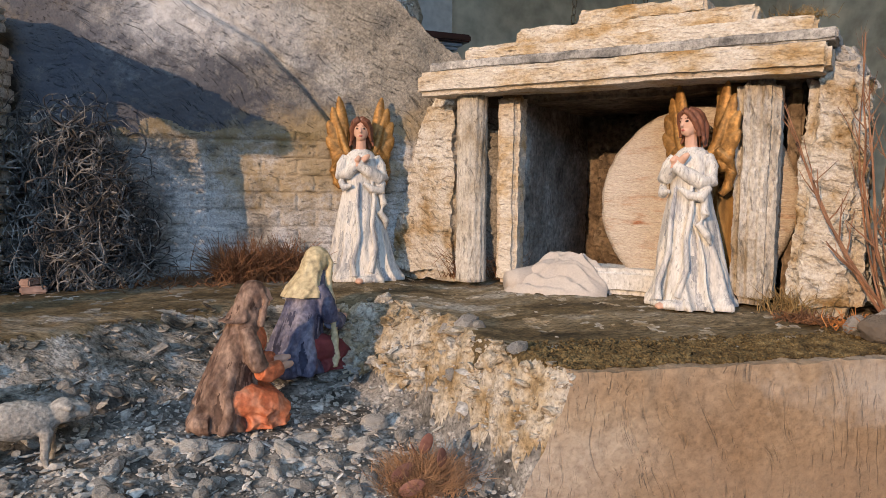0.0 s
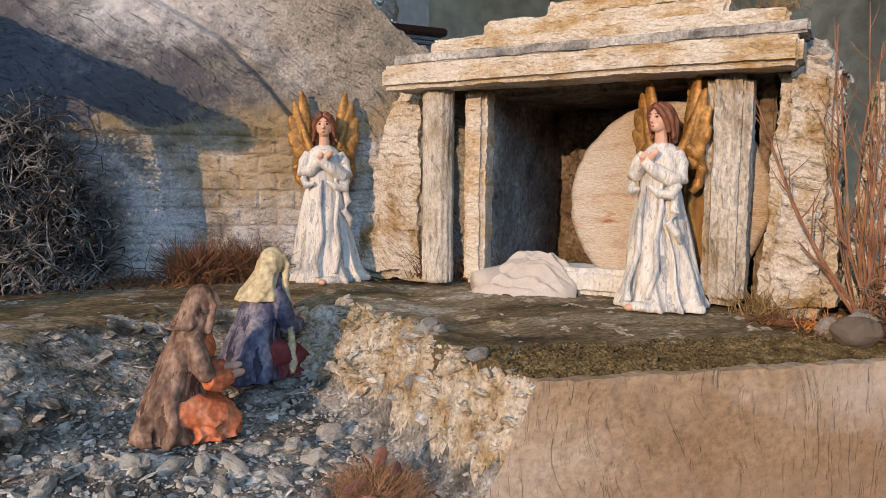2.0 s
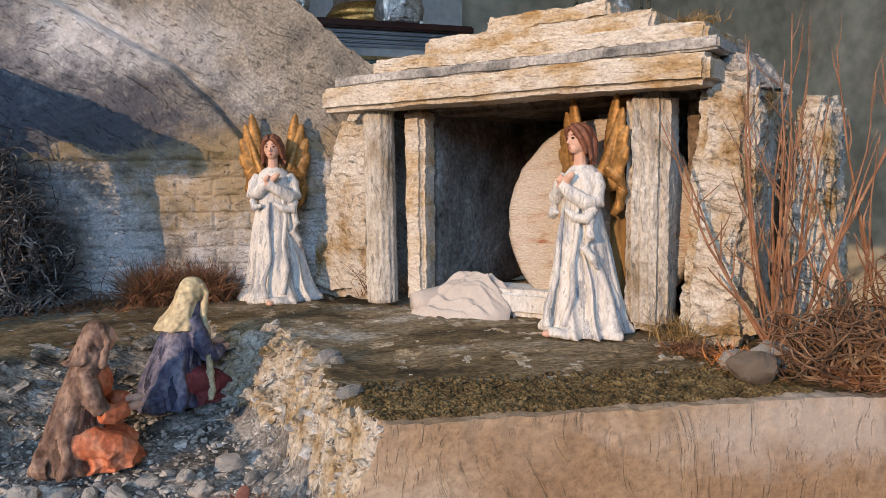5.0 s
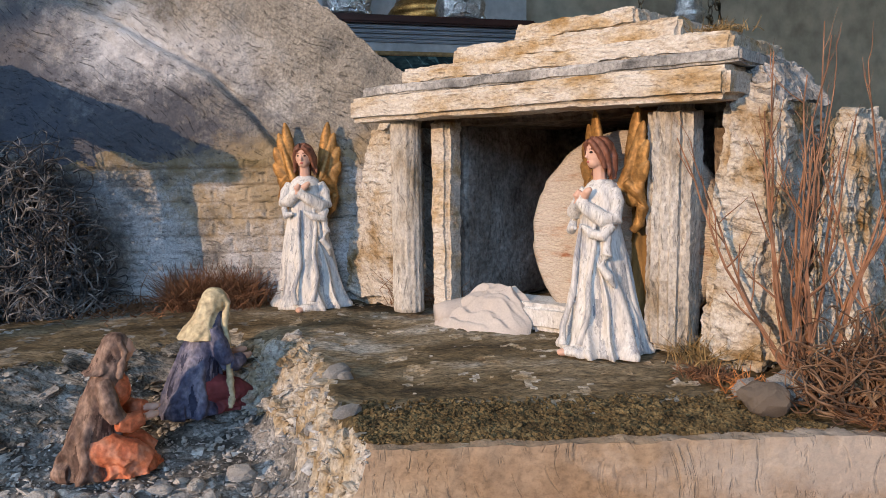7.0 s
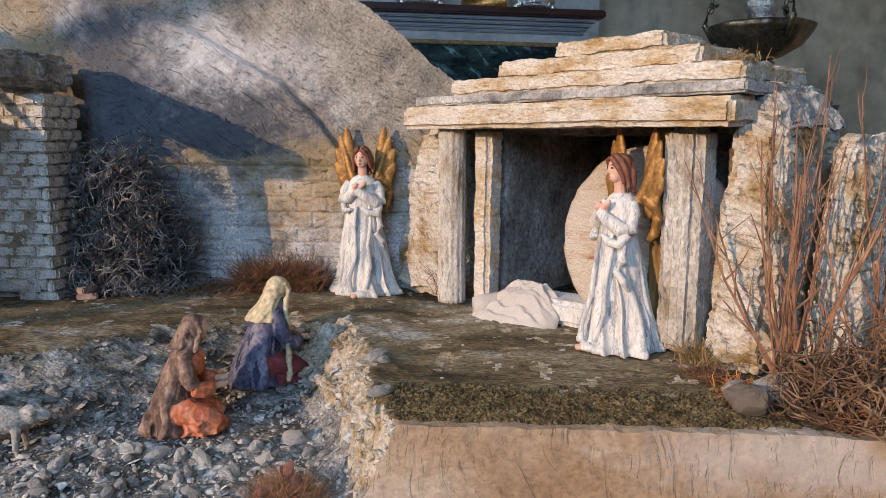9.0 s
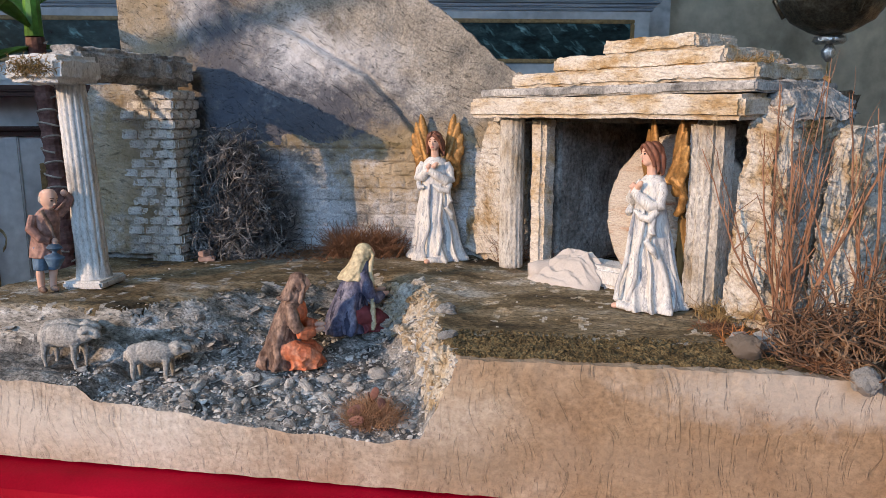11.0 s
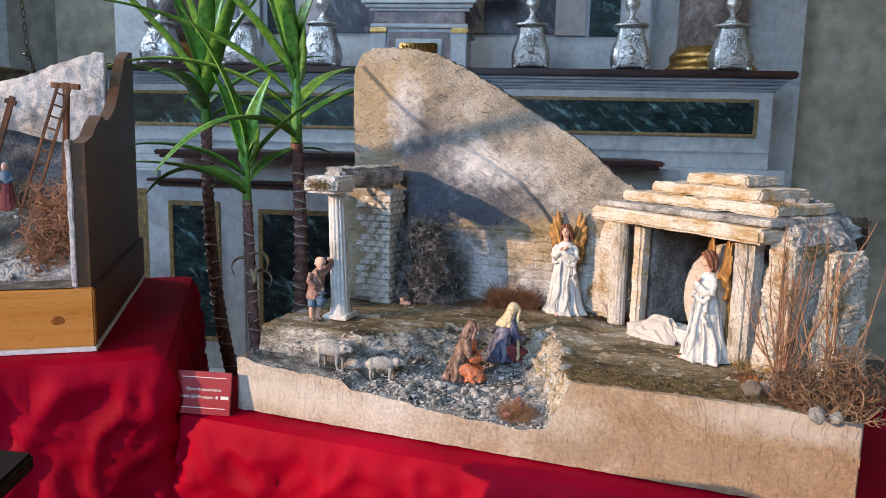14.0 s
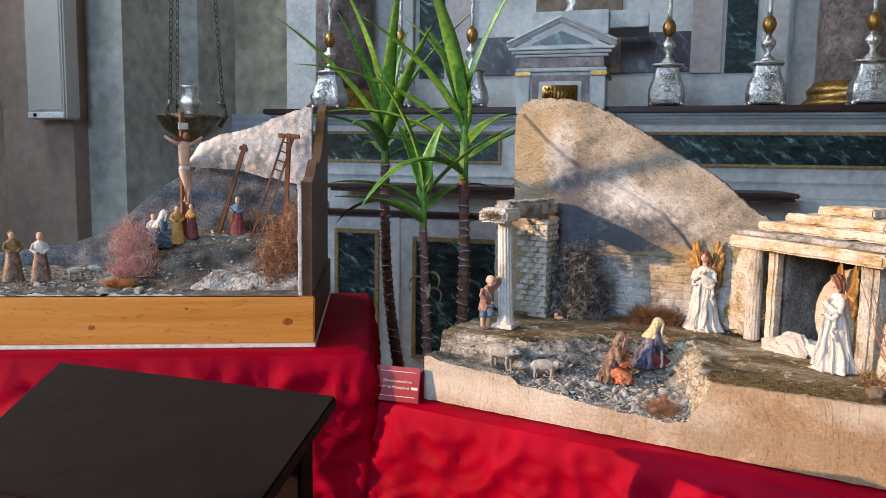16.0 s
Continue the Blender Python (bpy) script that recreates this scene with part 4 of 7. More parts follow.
                # fold depth picks the shade colour; noise only frays its edge
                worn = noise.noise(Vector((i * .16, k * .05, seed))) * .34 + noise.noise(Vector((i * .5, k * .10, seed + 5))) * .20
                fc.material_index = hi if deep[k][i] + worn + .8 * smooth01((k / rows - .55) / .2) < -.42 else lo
        for fc in (self.bm.faces.new(made[0][::-1]), self.bm.faces.new(made[-1])):
            fc.material_index = lo

    def head(self, c, s, turn=0, nod=0):
        """A painted head that looks along -y, turned about z and nodding forward."""
        m = pose(*c, nod, 0, turn)
        def at(x, y, z):
            return tuple(m @ Vector((x * s, y * s, z * s)))
        self.ball(at(0, 0, 0), (.0095 * s, .0106 * s, .0132 * s), "skin", (nod, 0, turn))
        self.ball(at(0, -.0045, -.0075), (.0062 * s, .0058 * s, .0056 * s), "skin", (nod, 0, turn))
        self.limb([at(0, -.0098, .0020), at(0, -.0124, -.0034), at(0, -.0105, -.0040)], [.0011 * s, .0017 * s, .0012 * s], "skin", 8)
        for q in (-1, 1):
            self.ball(at(q * .0040, -.0093, .0014), (.0017 * s, .0014 * s, .0008 * s), "paint_dark", (nod, 0, turn), sub=2)
            self.limb([at(q * .0020, -.0100, .0040), at(q * .0042, -.0098, .0046), at(q * .0062, -.0083, .0038)], [.00028 * s] * 3, "hair", 5)
        self.ball(at(0, -.0104, -.0072), (.0022 * s, .0014 * s, .0009 * s), "lips", (nod, 0, turn), sub=2)

    def done(self, name, m, label, category="figurine", group="", voxel=0.0, soften=2, grain=0.0, crease=0.0):
        if voxel:
            me = self.cast(name, voxel, soften, grain, crease)
        else:
            me = bpy.data.meshes.new(name)
            self.bm.to_mesh(me)
            for k in self.mats:
                me.materials.append(M[k])
        self.bm.free()
        ob = new(name, me)
        ob.matrix_world = m
        return tagged(ob, label, category, group)

    def cast(self, name, voxel, soften, grain, crease):
        """All shapes run together into one skin, as a resin cast, which keeps their paint."""
        raw = bpy.data.meshes.new("raw")
        bmesh.ops.recalc_face_normals(self.bm, faces=self.bm.faces)
        self.bm.to_mesh(raw)
        tmp = bpy.data.objects.new("raw", raw)
        scene.collection.objects.link(tmp)
        md = tmp.modifiers.new("skin", 'REMESH')
        md.mode, md.voxel_size = 'VOXEL', voxel
        if soften:
            sm = tmp.modifiers.new("soft", 'SMOOTH')
            sm.iterations, sm.factor = soften, .5
        me = bpy.data.meshes.new_from_object(tmp.evaluated_get(bpy.context.evaluated_depsgraph_get()))
        me.name = name
        tree = BVHTree.FromBMesh(self.bm)
        self.bm.faces.ensure_lookup_table()
        paint = [self.bm.faces[tree.find_nearest(p.center)[2]].material_index for p in me.polygons]
        bpy.data.objects.remove(tmp)
        bpy.data.meshes.remove(raw)
        for k in self.mats:
            me.materials.append(M[k])
        me.polygons.foreach_set("material_index", paint)
        me.polygons.foreach_set("use_smooth", [True] * len(me.polygons))
        if grain:
            co, no = np.zeros(len(me.vertices) * 3), np.zeros(len(me.vertices) * 3)
            me.vertices.foreach_get("co", co)
            me.vertices.foreach_get("normal", no)
            wave = []
            for q in co.reshape(-1, 3):
                p = Vector(q)
                fold = 0.0
                if crease:
                    w = p + Vector((.012 * noise.noise(p * 50), .012 * noise.noise(p * 50 + Vector((5, 0, 0))), 0))
                    fold = crease * (max(0.0, 1 - 4 * abs(noise.noise(w * 34))) + .5 * max(0.0, 1 - 4 * abs(noise.noise(w * 70))) - .4)
                wave.append(grain * (noise.noise(p * 300) + .6 * noise.noise(p * 700)) + fold)
            co += no * np.repeat(wave, 3)
            me.vertices.foreach_set("co", co)
        me.update()
        return me


def angel(m, label, turn_head=0, nod=0):
    b = Body()
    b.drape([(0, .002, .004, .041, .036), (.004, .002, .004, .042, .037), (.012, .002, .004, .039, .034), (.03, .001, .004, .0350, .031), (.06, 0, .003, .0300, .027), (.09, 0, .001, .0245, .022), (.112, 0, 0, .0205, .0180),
             (.124, 0, 0, .0200, .0165), (.138, 0, .001, .0215, .0155), (.149, 0, .002, .0205, .0145), (.156, 0, .003, .0155, .0120), (.160, 0, .003, .0095, .0085)], "angel_robe", "robe_wash_shade", 5, hem=.16, amp=.24, folds=13)
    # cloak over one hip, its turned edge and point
    b.drape([(.004, .012, .014, .028, .033), (.03, .012, .010, .024, .027), (.07, .011, .006, .0185, .021), (.105, .008, .003, .0145, .0165), (.128, .005, .001, .013, .0135)], "angel_robe", "robe_wash_shade", 9, n=120, rows=80, folds=8, amp=.20)
    b.limb([(.017, -.013, .124), (.024, -.014, .108), (.027, -.017, .094), (.022, -.020, .084), (.029, -.016, .074), (.030, -.010, .064)], [.004, .0045, .005, .004, .0042, .0015], "angel_robe")
    b.limb([(.012, -.018, .122), (.015, -.021, .10), (.012, -.025, .07), (.016, -.029, .04), (.010, -.034, .012)], [.002, .0026, .0028, .003, .004], "angel_robe")
    b.limb([(-.004, -.019, .120), (-.006, -.023, .09), (-.004, -.029, .055), (-.012, -.034, .025), (-.010, -.036, .008)], [.0015, .0026, .003, .0032, .0045], "angel_robe")
    b.ball((.004, -.036, .004), (.010, .008, .005), "angel_robe", lump=.3)
    b.ball((-.004, -.041, .003), (.005, .006, .0035), "skin")
    # sleeves crossed on the chest
    b.limb([(-.018, .001, .151), (-.0235, -.002, .141), (-.0250, -.006, .128), (-.018, -.014, .130), (-.008, -.018, .139), (.001, -.019, .146)], [.0055, .0066, .0072, .0074, .0066, .0044], "angel_robe", 14)
    b.limb([(.018, .001, .151), (.0240, -.002, .140), (.0262, -.006, .126), (.020, -.015, .125), (.008, -.020, .133), (-.005, -.021, .140)], [.0055, .0066, .0074, .0078, .0072, .0046], "angel_robe", 14)
    b.limb([(.026, -.010, .120), (.023, -.018, .110), (.012, -.022, .112), (.002, -.023, .119)], [.004, .0056, .0046, .002], "angel_robe")
    b.limb([(-.025, -.008, .122), (-.021, -.015, .113), (-.012, -.019, .116)], [.0036, .0050, .002], "angel_robe")
    b.limb([(.001, -.020, .146), (.006, -.021, .150), (.009, -.020, .153)], [.0040, .0036, .0020], "skin")
    b.limb([(-.005, -.022, .140), (-.006, -.023, .146), (-.003, -.022, .151)], [.0042, .0040, .0024], "skin")
    b.limb([(0, .001, .156), (0, -.001, .177)], [.0066, .0058], "skin")
    # head and hair
    b.head((0, -.0025, .184), 1.02, turn_head, nod)
    hm = pose(0, -.0025, .184, nod, 0, turn_head)
    def lock(pts, radii):
        b.limb([tuple(hm @ Vector(q)) for q in pts], radii, "hair", 9)
    b.ball(tuple(hm @ Vector((0, .0042, .0030))), (.0116, .0105, .0130), "hair", (nod, 0, turn_head), lump=.10, freq=260)
    for s in (-1, 1):
        lock([(s * .001, -.0088, .0118), (s * .0062, -.0085, .0085), (s * .0100, -.0050, .0010), (s * .0108, -.0015, -.0070), (s * .0122, -.0005, -.0140)], [.0024, .0030, .0028, .0026, .0020])
        lock([(s * .002, -.0040, .0140), (s * .0085, -.0020, .0095), (s * .0122, .0020, .0000), (s * .0112, .0040, -.0090), (s * .0130, .0040, -.0160), (s * .0145, .0020, -.0205)], [.0028, .0030, .0029, .0028, .0024, .0012])
        lock([(s * .004, .0090, .0080), (s * .0085, .0105, -.0040), (s * .0080, .0110, -.0160), (s * .0095, .0110, -.0240)], [.0045, .0048, .0042, .0020])
    lock([(0, .010, .008), (0, .013, -.010), (0, .0125, -.026)], [.006, .0058, .003])
    # wings of long rounded feathers
    for s in (-1, 1):
        for k, (x, z, w) in enumerate([(.026, .222, .0074), (.0335, .209, .0080), (.0385, .193, .0084), (.0400, .176, .0084), (.0350, .160, .0080), (.0290, .147, .0074)]):
            root = Vector((s * (.016 + .0006 * k), .015, .152 - .003 * k))
            tip = Vector((s * x, .024 - .001 * k, z))
            d = tip - root
            tilt = math.degrees(math.atan2(d.x, d.z))
            b.ball(tuple(root + d * .52), (w, .0042, d.length * .53), "gold", (0, tilt, 0), lump=.06, freq=200)
            for q in (-.45, .05, .5):
                sd = Vector((d.z, 0, -d.x)).normalized() * (w * q)
                b.limb([tuple(root + d * .2 + sd * .5 + Vector((0, -.0022, 0))), tuple(root + d * .6 + sd + Vector((0, -.0030, 0))), tuple(root + d * .92 + sd * .8 + Vector((0, -.0018, 0)))], [.0006, .0011, .0005], "gold", 5)
        b.limb([(s * .020, .014, .158), (s * .030, .019, .148), (s * .033, .021, .134), (s * .029, .021, .120), (s * .024, .018, .113)], [.006, .0068, .0058, .0055, .0035], "gold", 10)
        b.limb([(s * .014, .013, .150), (s * .022, .0165, .172), (s * .032, .020, .208)], [.006, .0055, .003], "gold", 10)
    return b.done("angel_figurine", m, label, "figurine", voxel=.00072, soften=1, grain=.00012)


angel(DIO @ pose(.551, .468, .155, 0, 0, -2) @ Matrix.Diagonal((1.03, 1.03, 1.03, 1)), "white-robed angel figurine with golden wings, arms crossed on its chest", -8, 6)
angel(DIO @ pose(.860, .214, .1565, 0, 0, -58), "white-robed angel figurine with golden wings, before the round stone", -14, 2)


def kneeler(m, label, robe, fold_shade, veil, front, rear, drop, edge=None, sleeve=None):
    """A woman who sits on her heels, facing +x; her cloak falls from the shoulders over back and heels."""
    b = Body()
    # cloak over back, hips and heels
    b.drape([(0, -.016, 0, .027, .024), (.005, -.016, 0, .0285, .0255), (.018, -.016, 0, .0265, .0245), (.034, -.0145, 0, .0225, .0225), (.052, -.010, 0, .0185, .0205), (.068, -.005, 0, .0160, .0195), (.080, -.001, 0, .0140, .0180), (.088, .002, 0, .0118, .0140), (.095, .005, 0, .0095, .0100)], robe, fold_shade, 17, n=130, rows=80, folds=9, amp=.26, hem=.16)
    b.limb([(-.030, -.014, .006), (-.040, -.010, .006), (-.046, -.006, .004)], [.010, .0085, .004], rear)
    b.limb([(-.030, .012, .006), (-.040, .010, .006), (-.045, .006, .004)], [.010, .008, .004], rear)
    # thighs and the skirt that spreads before the knees
    for q in (-1, 1):
        b.limb([(-.016, q * .011, .022), (.002, q * .0125, .021), (.020, q * .0125, .016), (.033, q * .0115, .009)], [.0140, .0138, .0125, .0085], front, 16)
        b.limb([(.004, q * .020, .020), (.016, q * .0235, .012), (.012, q * .024, .004)], [.006, .0055, .004], front)
    b.drape([(0, .012, 0, .027, .025), (.005, .012, 0, .0275, .0255), (.011, .011, 0, .0250, .0240), (.018, .008, 0, .0205, .021), (.025, .003, 0, .012, .014)], front, front, 23, n=100, rows=40, folds=9, amp=.20, hem=.12)
    # breast
    b.ball((.008, 0, .070), (.0105, .0140, .0150), sleeve or front, lump=.05)
    # arms: cloak to the elbow, sleeve, then the fingers
    for q, up in ((-1, 0), (1, .003)):
        b.limb([(-.001, q * .0145, .082), (.002, q * .0185, .070), (.005, q * .0200, .058), (.010, q * .0195, .049 + up)], [.0060, .0078, .0086, .0074], robe, 12)
        b.limb([(.009, q * .0195, .047 + up), (.019, q * .0155, .044 + up), (.028, q * .0105, .046 + up)], [.0078, .0080, .0066], sleeve or front, 12)
        b.limb([(.029, q * .0095, .046 + up), (.036, q * .0060, .047 + up), (.041, q * .0040, .048 + up)], [.0036, .0034, .0018], "skin")
    # face, and the veil over head and shoulders
    b.ball((.0150, 0, .1035), (.0080, .0080, .0105), "skin", (0, 12, 0))
    b.limb([(.0215, 0, .1055), (.0246, 0, .1018)], [.001, .0017], "skin", 6)
    b.ball((.0085, 0, .1065), (.0118, .0112, .0128), veil, (0, 20, 0), lump=.05)
    b.ball((.0020, 0, .0985), (.0100, .0108, .0140), veil, (0, 14, 0), lump=.05)
    b.drape([(.092 - drop, -.006 - drop * .22, 0, .0125 + drop * .20, .0155 + drop * .26), (.088, -.002, 0, .0125, .0150), (.096, .001, 0, .0112, .0118), (.106, .005, 0, .0105, .0108), (.114, .007, 0, .0070, .0075)], veil, fold_shade if veil == robe else veil, 4, n=100, rows=50, folds=8, amp=.16)
    for q in (-1, 1):
        b.limb([(.013, q * .0085, .112), (.0175, q * .0098, .103), (.014, q * .0112, .093), (.012, q * .0130, .082)], [.0026, .0030, .0032, .0026], veil)
    if edge:
        b.limb([(.012, -.0135, .082), (.012, -.0190, .066), (.010, -.0225, .040), (.010, -.0255, .012), (.008, -.026, .003)], [.0024, .0026, .0030, .0034, .002], edge)
    return b.done("kneeling_woman", m, label, "figurine", voxel=.0008, soften=2, grain=.0002, crease=.0007)


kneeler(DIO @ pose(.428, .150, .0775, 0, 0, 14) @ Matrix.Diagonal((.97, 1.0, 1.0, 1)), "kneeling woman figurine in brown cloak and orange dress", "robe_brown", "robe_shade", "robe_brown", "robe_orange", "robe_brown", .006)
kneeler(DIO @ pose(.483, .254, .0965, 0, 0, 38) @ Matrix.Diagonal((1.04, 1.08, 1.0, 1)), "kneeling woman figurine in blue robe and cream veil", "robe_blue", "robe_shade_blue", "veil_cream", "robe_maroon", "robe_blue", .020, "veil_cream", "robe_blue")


def old_man(m):
    b = Body()
    for s in (-1, 1):
        b.limb([(s * .006, -.001, .004), (s * .0068, .000, .020), (s * .006, 0, .046)], [.0036, .0046, .0070], "skin")
        b.ball((s * .0062, -.005, .003), (.0042, .0085, .0034), "robe_brown", sub=2)
        b.limb([(s * .0062, 0, .024), (s * .0058, 0, .050)], [.0074, .0088], "jeans_blue")
    b.drape([(.038, 0, 0, .0165, .0140), (.050, 0, 0, .0150, .0125), (.064, 0, -.001, .0140, .0115), (.080, 0, -.003, .0145, .0105), (.088, 0, -.005, .0100, .0080), (.092, 0, -.006, .0055, .0055)], "coat_pink", "coat_pink", 3, n=80, rows=40, folds=8, amp=.15)
    b.limb([(.012, -.003, .084), (.019, -.004, .092), (.024, -.006, .102), (.019, -.008, .107)], [.0056, .0056, .0048, .0036], "coat_pink")
    b.ball((.016, -.009, .108), (.0038, .0038, .0038), "skin", sub=2)
    b.limb([(-.013, -.003, .083), (-.018, -.007, .070), (-.011, -.016, .060), (-.003, -.018, .058)], [.0052, .0056, .0050, .0036], "coat_pink")
    b.ball((.002, -.019, .057), (.0036, .0036, .0034), "skin", sub=2)
    b.limb([(-.008, -.010, .090), (.000, -.014, .072), (.003, -.018, .058)], [.0022, .0022, .0020], "robe_brown")
    b.limb([(.001, -.019, .030), (.001, -.020, .040), (.001, -.020, .050), (.001, -.020, .054)], [.006, .0105, .0085, .0050], "jeans_blue", 14)
    b.limb([(0, -.005, .086), (0, -.008, .096)], [.0048, .0044], "skin")
    b.head((0, -.011, .102), .84, 20, 18)
    b.ball((0, -.006, .1045), (.0082, .0070, .0078), "skin")
    for s in (-1, 1):
        b.ball((s * .0072, -.006, .101), (.0018, .004, .004), "wool", sub=2)
    return b.done("old_man_figurine", m, "old man figurine in pink coat holding a blue jug", "figurine", voxel=.0008, soften=1)


old_man(DIO @ pose(.080, .160, .156, 0, 4, 58) @ Matrix.Diagonal((1.22, 1.22, 1.22, 1)))


def sheep(m, label, s=1.0, group="flock of sheep"):
    b = Body()
    b.ball((0, 0, .034 * s), (.027 * s, .0115 * s, .0130 * s), "wool", sub=4, lump=.05, freq=160 / s)
    b.ball((-.018 * s, 0, .032 * s), (.012 * s, .0110 * s, .0125 * s), "wool", sub=3, lump=.05, freq=160 / s)
    b.ball((.027 * s, 0, .038 * s), (.009 * s, .0075 * s, .009 * s), "wool", sub=3, lump=.05, freq=170 / s)
    b.ball((.036 * s, 0, .038 * s), (.0085 * s, .0052 * s, .0055 * s), "wool", (0, 18, 0), sub=3)
    for k in (-1, 1):
        b.ball((.031 * s, k * .008 * s, .041 * s), (.003 * s, .006 * s, .002 * s), "wool", sub=2)
        for x in (-.019, .017):
            b.limb([(x * s, k * .007 * s, .027 * s), (x * s + .002 * s * k, k * .0075 * s, .010 * s), (x * s, k * .0075 * s, 0)], [.0050 * s, .0030 * s, .0024 * s], "wool", 8)
    b.limb([(-.029 * s, 0, .036 * s), (-.032 * s, 0, .024 * s)], [.003 * s, .002 * s], "wool", 6)
    return b.done("sheep_figurine", m, label, "sheep", group, voxel=.0012, soften=2, grain=.0005)


sheep(DIO @ pose(.178, .058, ground_h(.178, .058)[0] - .001, 0, 0, -2), "small grey-white sheep figurine standing on the bank", 1.12)
sheep(DIO @ pose(.160, .085, ground_h(.160, .078)[0] - .001, 0, 0, 4), "small grey-white sheep figurine behind another sheep", 1.05)
sheep(DIO @ pose(.282, .072, ground_h(.282, .072)[0] - .001, 0, 0, 14), "small grey-white sheep figurine grazing in the hollow", 1.05)


def shroud(m, label):
    """Linen laid down in loose folds: a soft heap with sharp creases and a rolled end."""
    bm = bmesh.new()
    n, k = 150, 96
    grid = []
    for i in range(n + 1):
        row = []
        for j in range(k + 1):
            u, v = i / n * 2 - 1, j / k * 2 - 1
            p = Vector((u, v, 0))
            env = max(0.0, 1 - abs(u) ** 3.2 - abs(v) ** 3.6 + .12 * noise.noise(p * 3))
            rise = smooth01((v + .9) / 1.1)
            h = env ** .30 * (.012 + .030 * rise * smooth01((u + .75) / .5) * (1 - .45 * smooth01((u - .35) / .6)))
            w = v * 2.3 + u * .8 + .5 * noise.noise(p * 1.5 + Vector((4, 0, 0))) + .22 * noise.noise(p * 4)
            ridge = 1 - abs((w % 1.0) * 2 - 1)
            cross = 1 - abs(noise.noise(Vector((u * 2.2 - v * 1.2, u * .6 + v * 2.0, 2)))) * 4.5
            h += env ** .6 * (.0060 * ridge ** 1.2 + .0022 * max(0.0, cross) + .0010 * noise.noise(p * 5))
            row.append(bm.verts.new((.060 * u + .006 * noise.noise(Vector((v * 2, 1, 0))), .036 * v + .004 * noise.noise(Vector((u * 3, 7, 0))), max(h, -.001))))
        grid.append(row)
    for i in range(n):
        for j in range(k):
            bm.faces.new((grid[i][j], grid[i + 1][j], grid[i + 1][j + 1], grid[i][j + 1]))
    # the rolled end
    for r0 in (.0150, .0108):
        pts = [(-.052 + .008 * q, -.026 + .010 * q, .0128 + .001 * q) for q in range(6)]
        tube(bm, pts, [r0 * f for f in (.80, .96, 1.0, 1.0, .92, .6)], 28)
    for v in bm.verts:
        if v.co.x < -.03:
            v.co += .0016 * noise.noise_vector(v.co * 90)
    ob = solo("folded_shroud", bm, "linen", m, label, "cloth", smooth=True)
    return ob


shroud(TOMB @ pose(.190, .020, -.0075, 0, 0, 4), "crumpled white linen shroud lying at the tomb entrance")


# ---- stones, weeds and twigs ----
def stone_mesh(name, seed, material, sub=2, flat=.7):
    bm = bmesh.new()
    bmesh.ops.create_icosphere(bm, subdivisions=sub, radius=1)
    for v in bm.verts:
        k = 1 + .35 * noise.noise(v.co * 1.3 + Vector((seed * 5.1, 0, 0))) + .12 * noise.noise(v.co * 4 + Vector((seed, 2, 0)))
        v.co = Vector((v.co.x * k, v.co.y * k * .8, v.co.z * k * flat))
    me = bpy.data.meshes.new(name)
    bm.to_mesh(me)
    bm.free()
    me.materials.append(M[material])
    return me


rnd = random.Random(21)
pebbles = [stone_mesh("stone", i, "pebble") for i in range(6)]
for i in range(70):
    u, v = rnd.uniform(.27, .64), rnd.uniform(.005, .17)
    if math.hypot(u - .432, (v - .132)) < .045 or math.hypot(u - .484, v - .226) < .045 or math.hypot(u - .282, v - .072) < .03:
        continue
    s = rnd.uniform(.003, .008) * (1.5 if rnd.random() < .12 else 1)
    ob = new("stone", pebbles[i % 6])
    ob.parent = base
    ob.matrix_local = pose(u, v, relief_h(u, v) + s * .25, rnd.uniform(-25, 25), rnd.uniform(-25, 25), rnd.uniform(0, 360)) @ Matrix.Diagonal((s * rnd.uniform(.8, 1.5), s, s, 1))


# larger white lumps round the kneeling figures
for k, (u, v, q) in enumerate([(.392, .098, .011), (.418, .096, .0095), (.440, .102, .009), (.462, .098, .010), (.478, .118, .0085), (.372, .085, .008), (.505, .128, .011), (.520, .105, .010), (.535, .150, .012), (.345, .060, .009), (.455, .060, .007), (.495, .075, .008)]):
    ob = new("white_lump", stone_mesh("white_lump", 80 + k, "pale_flake", 3, .75))
    ob.parent = base
    ob.matrix_local = pose(u, v, relief_h(u, v) + q * .25, 12 * (k % 3), -9 * (k % 4), 47 * k) @ Matrix.Diagonal((q * 1.15, q * .8, q * .8, 1))


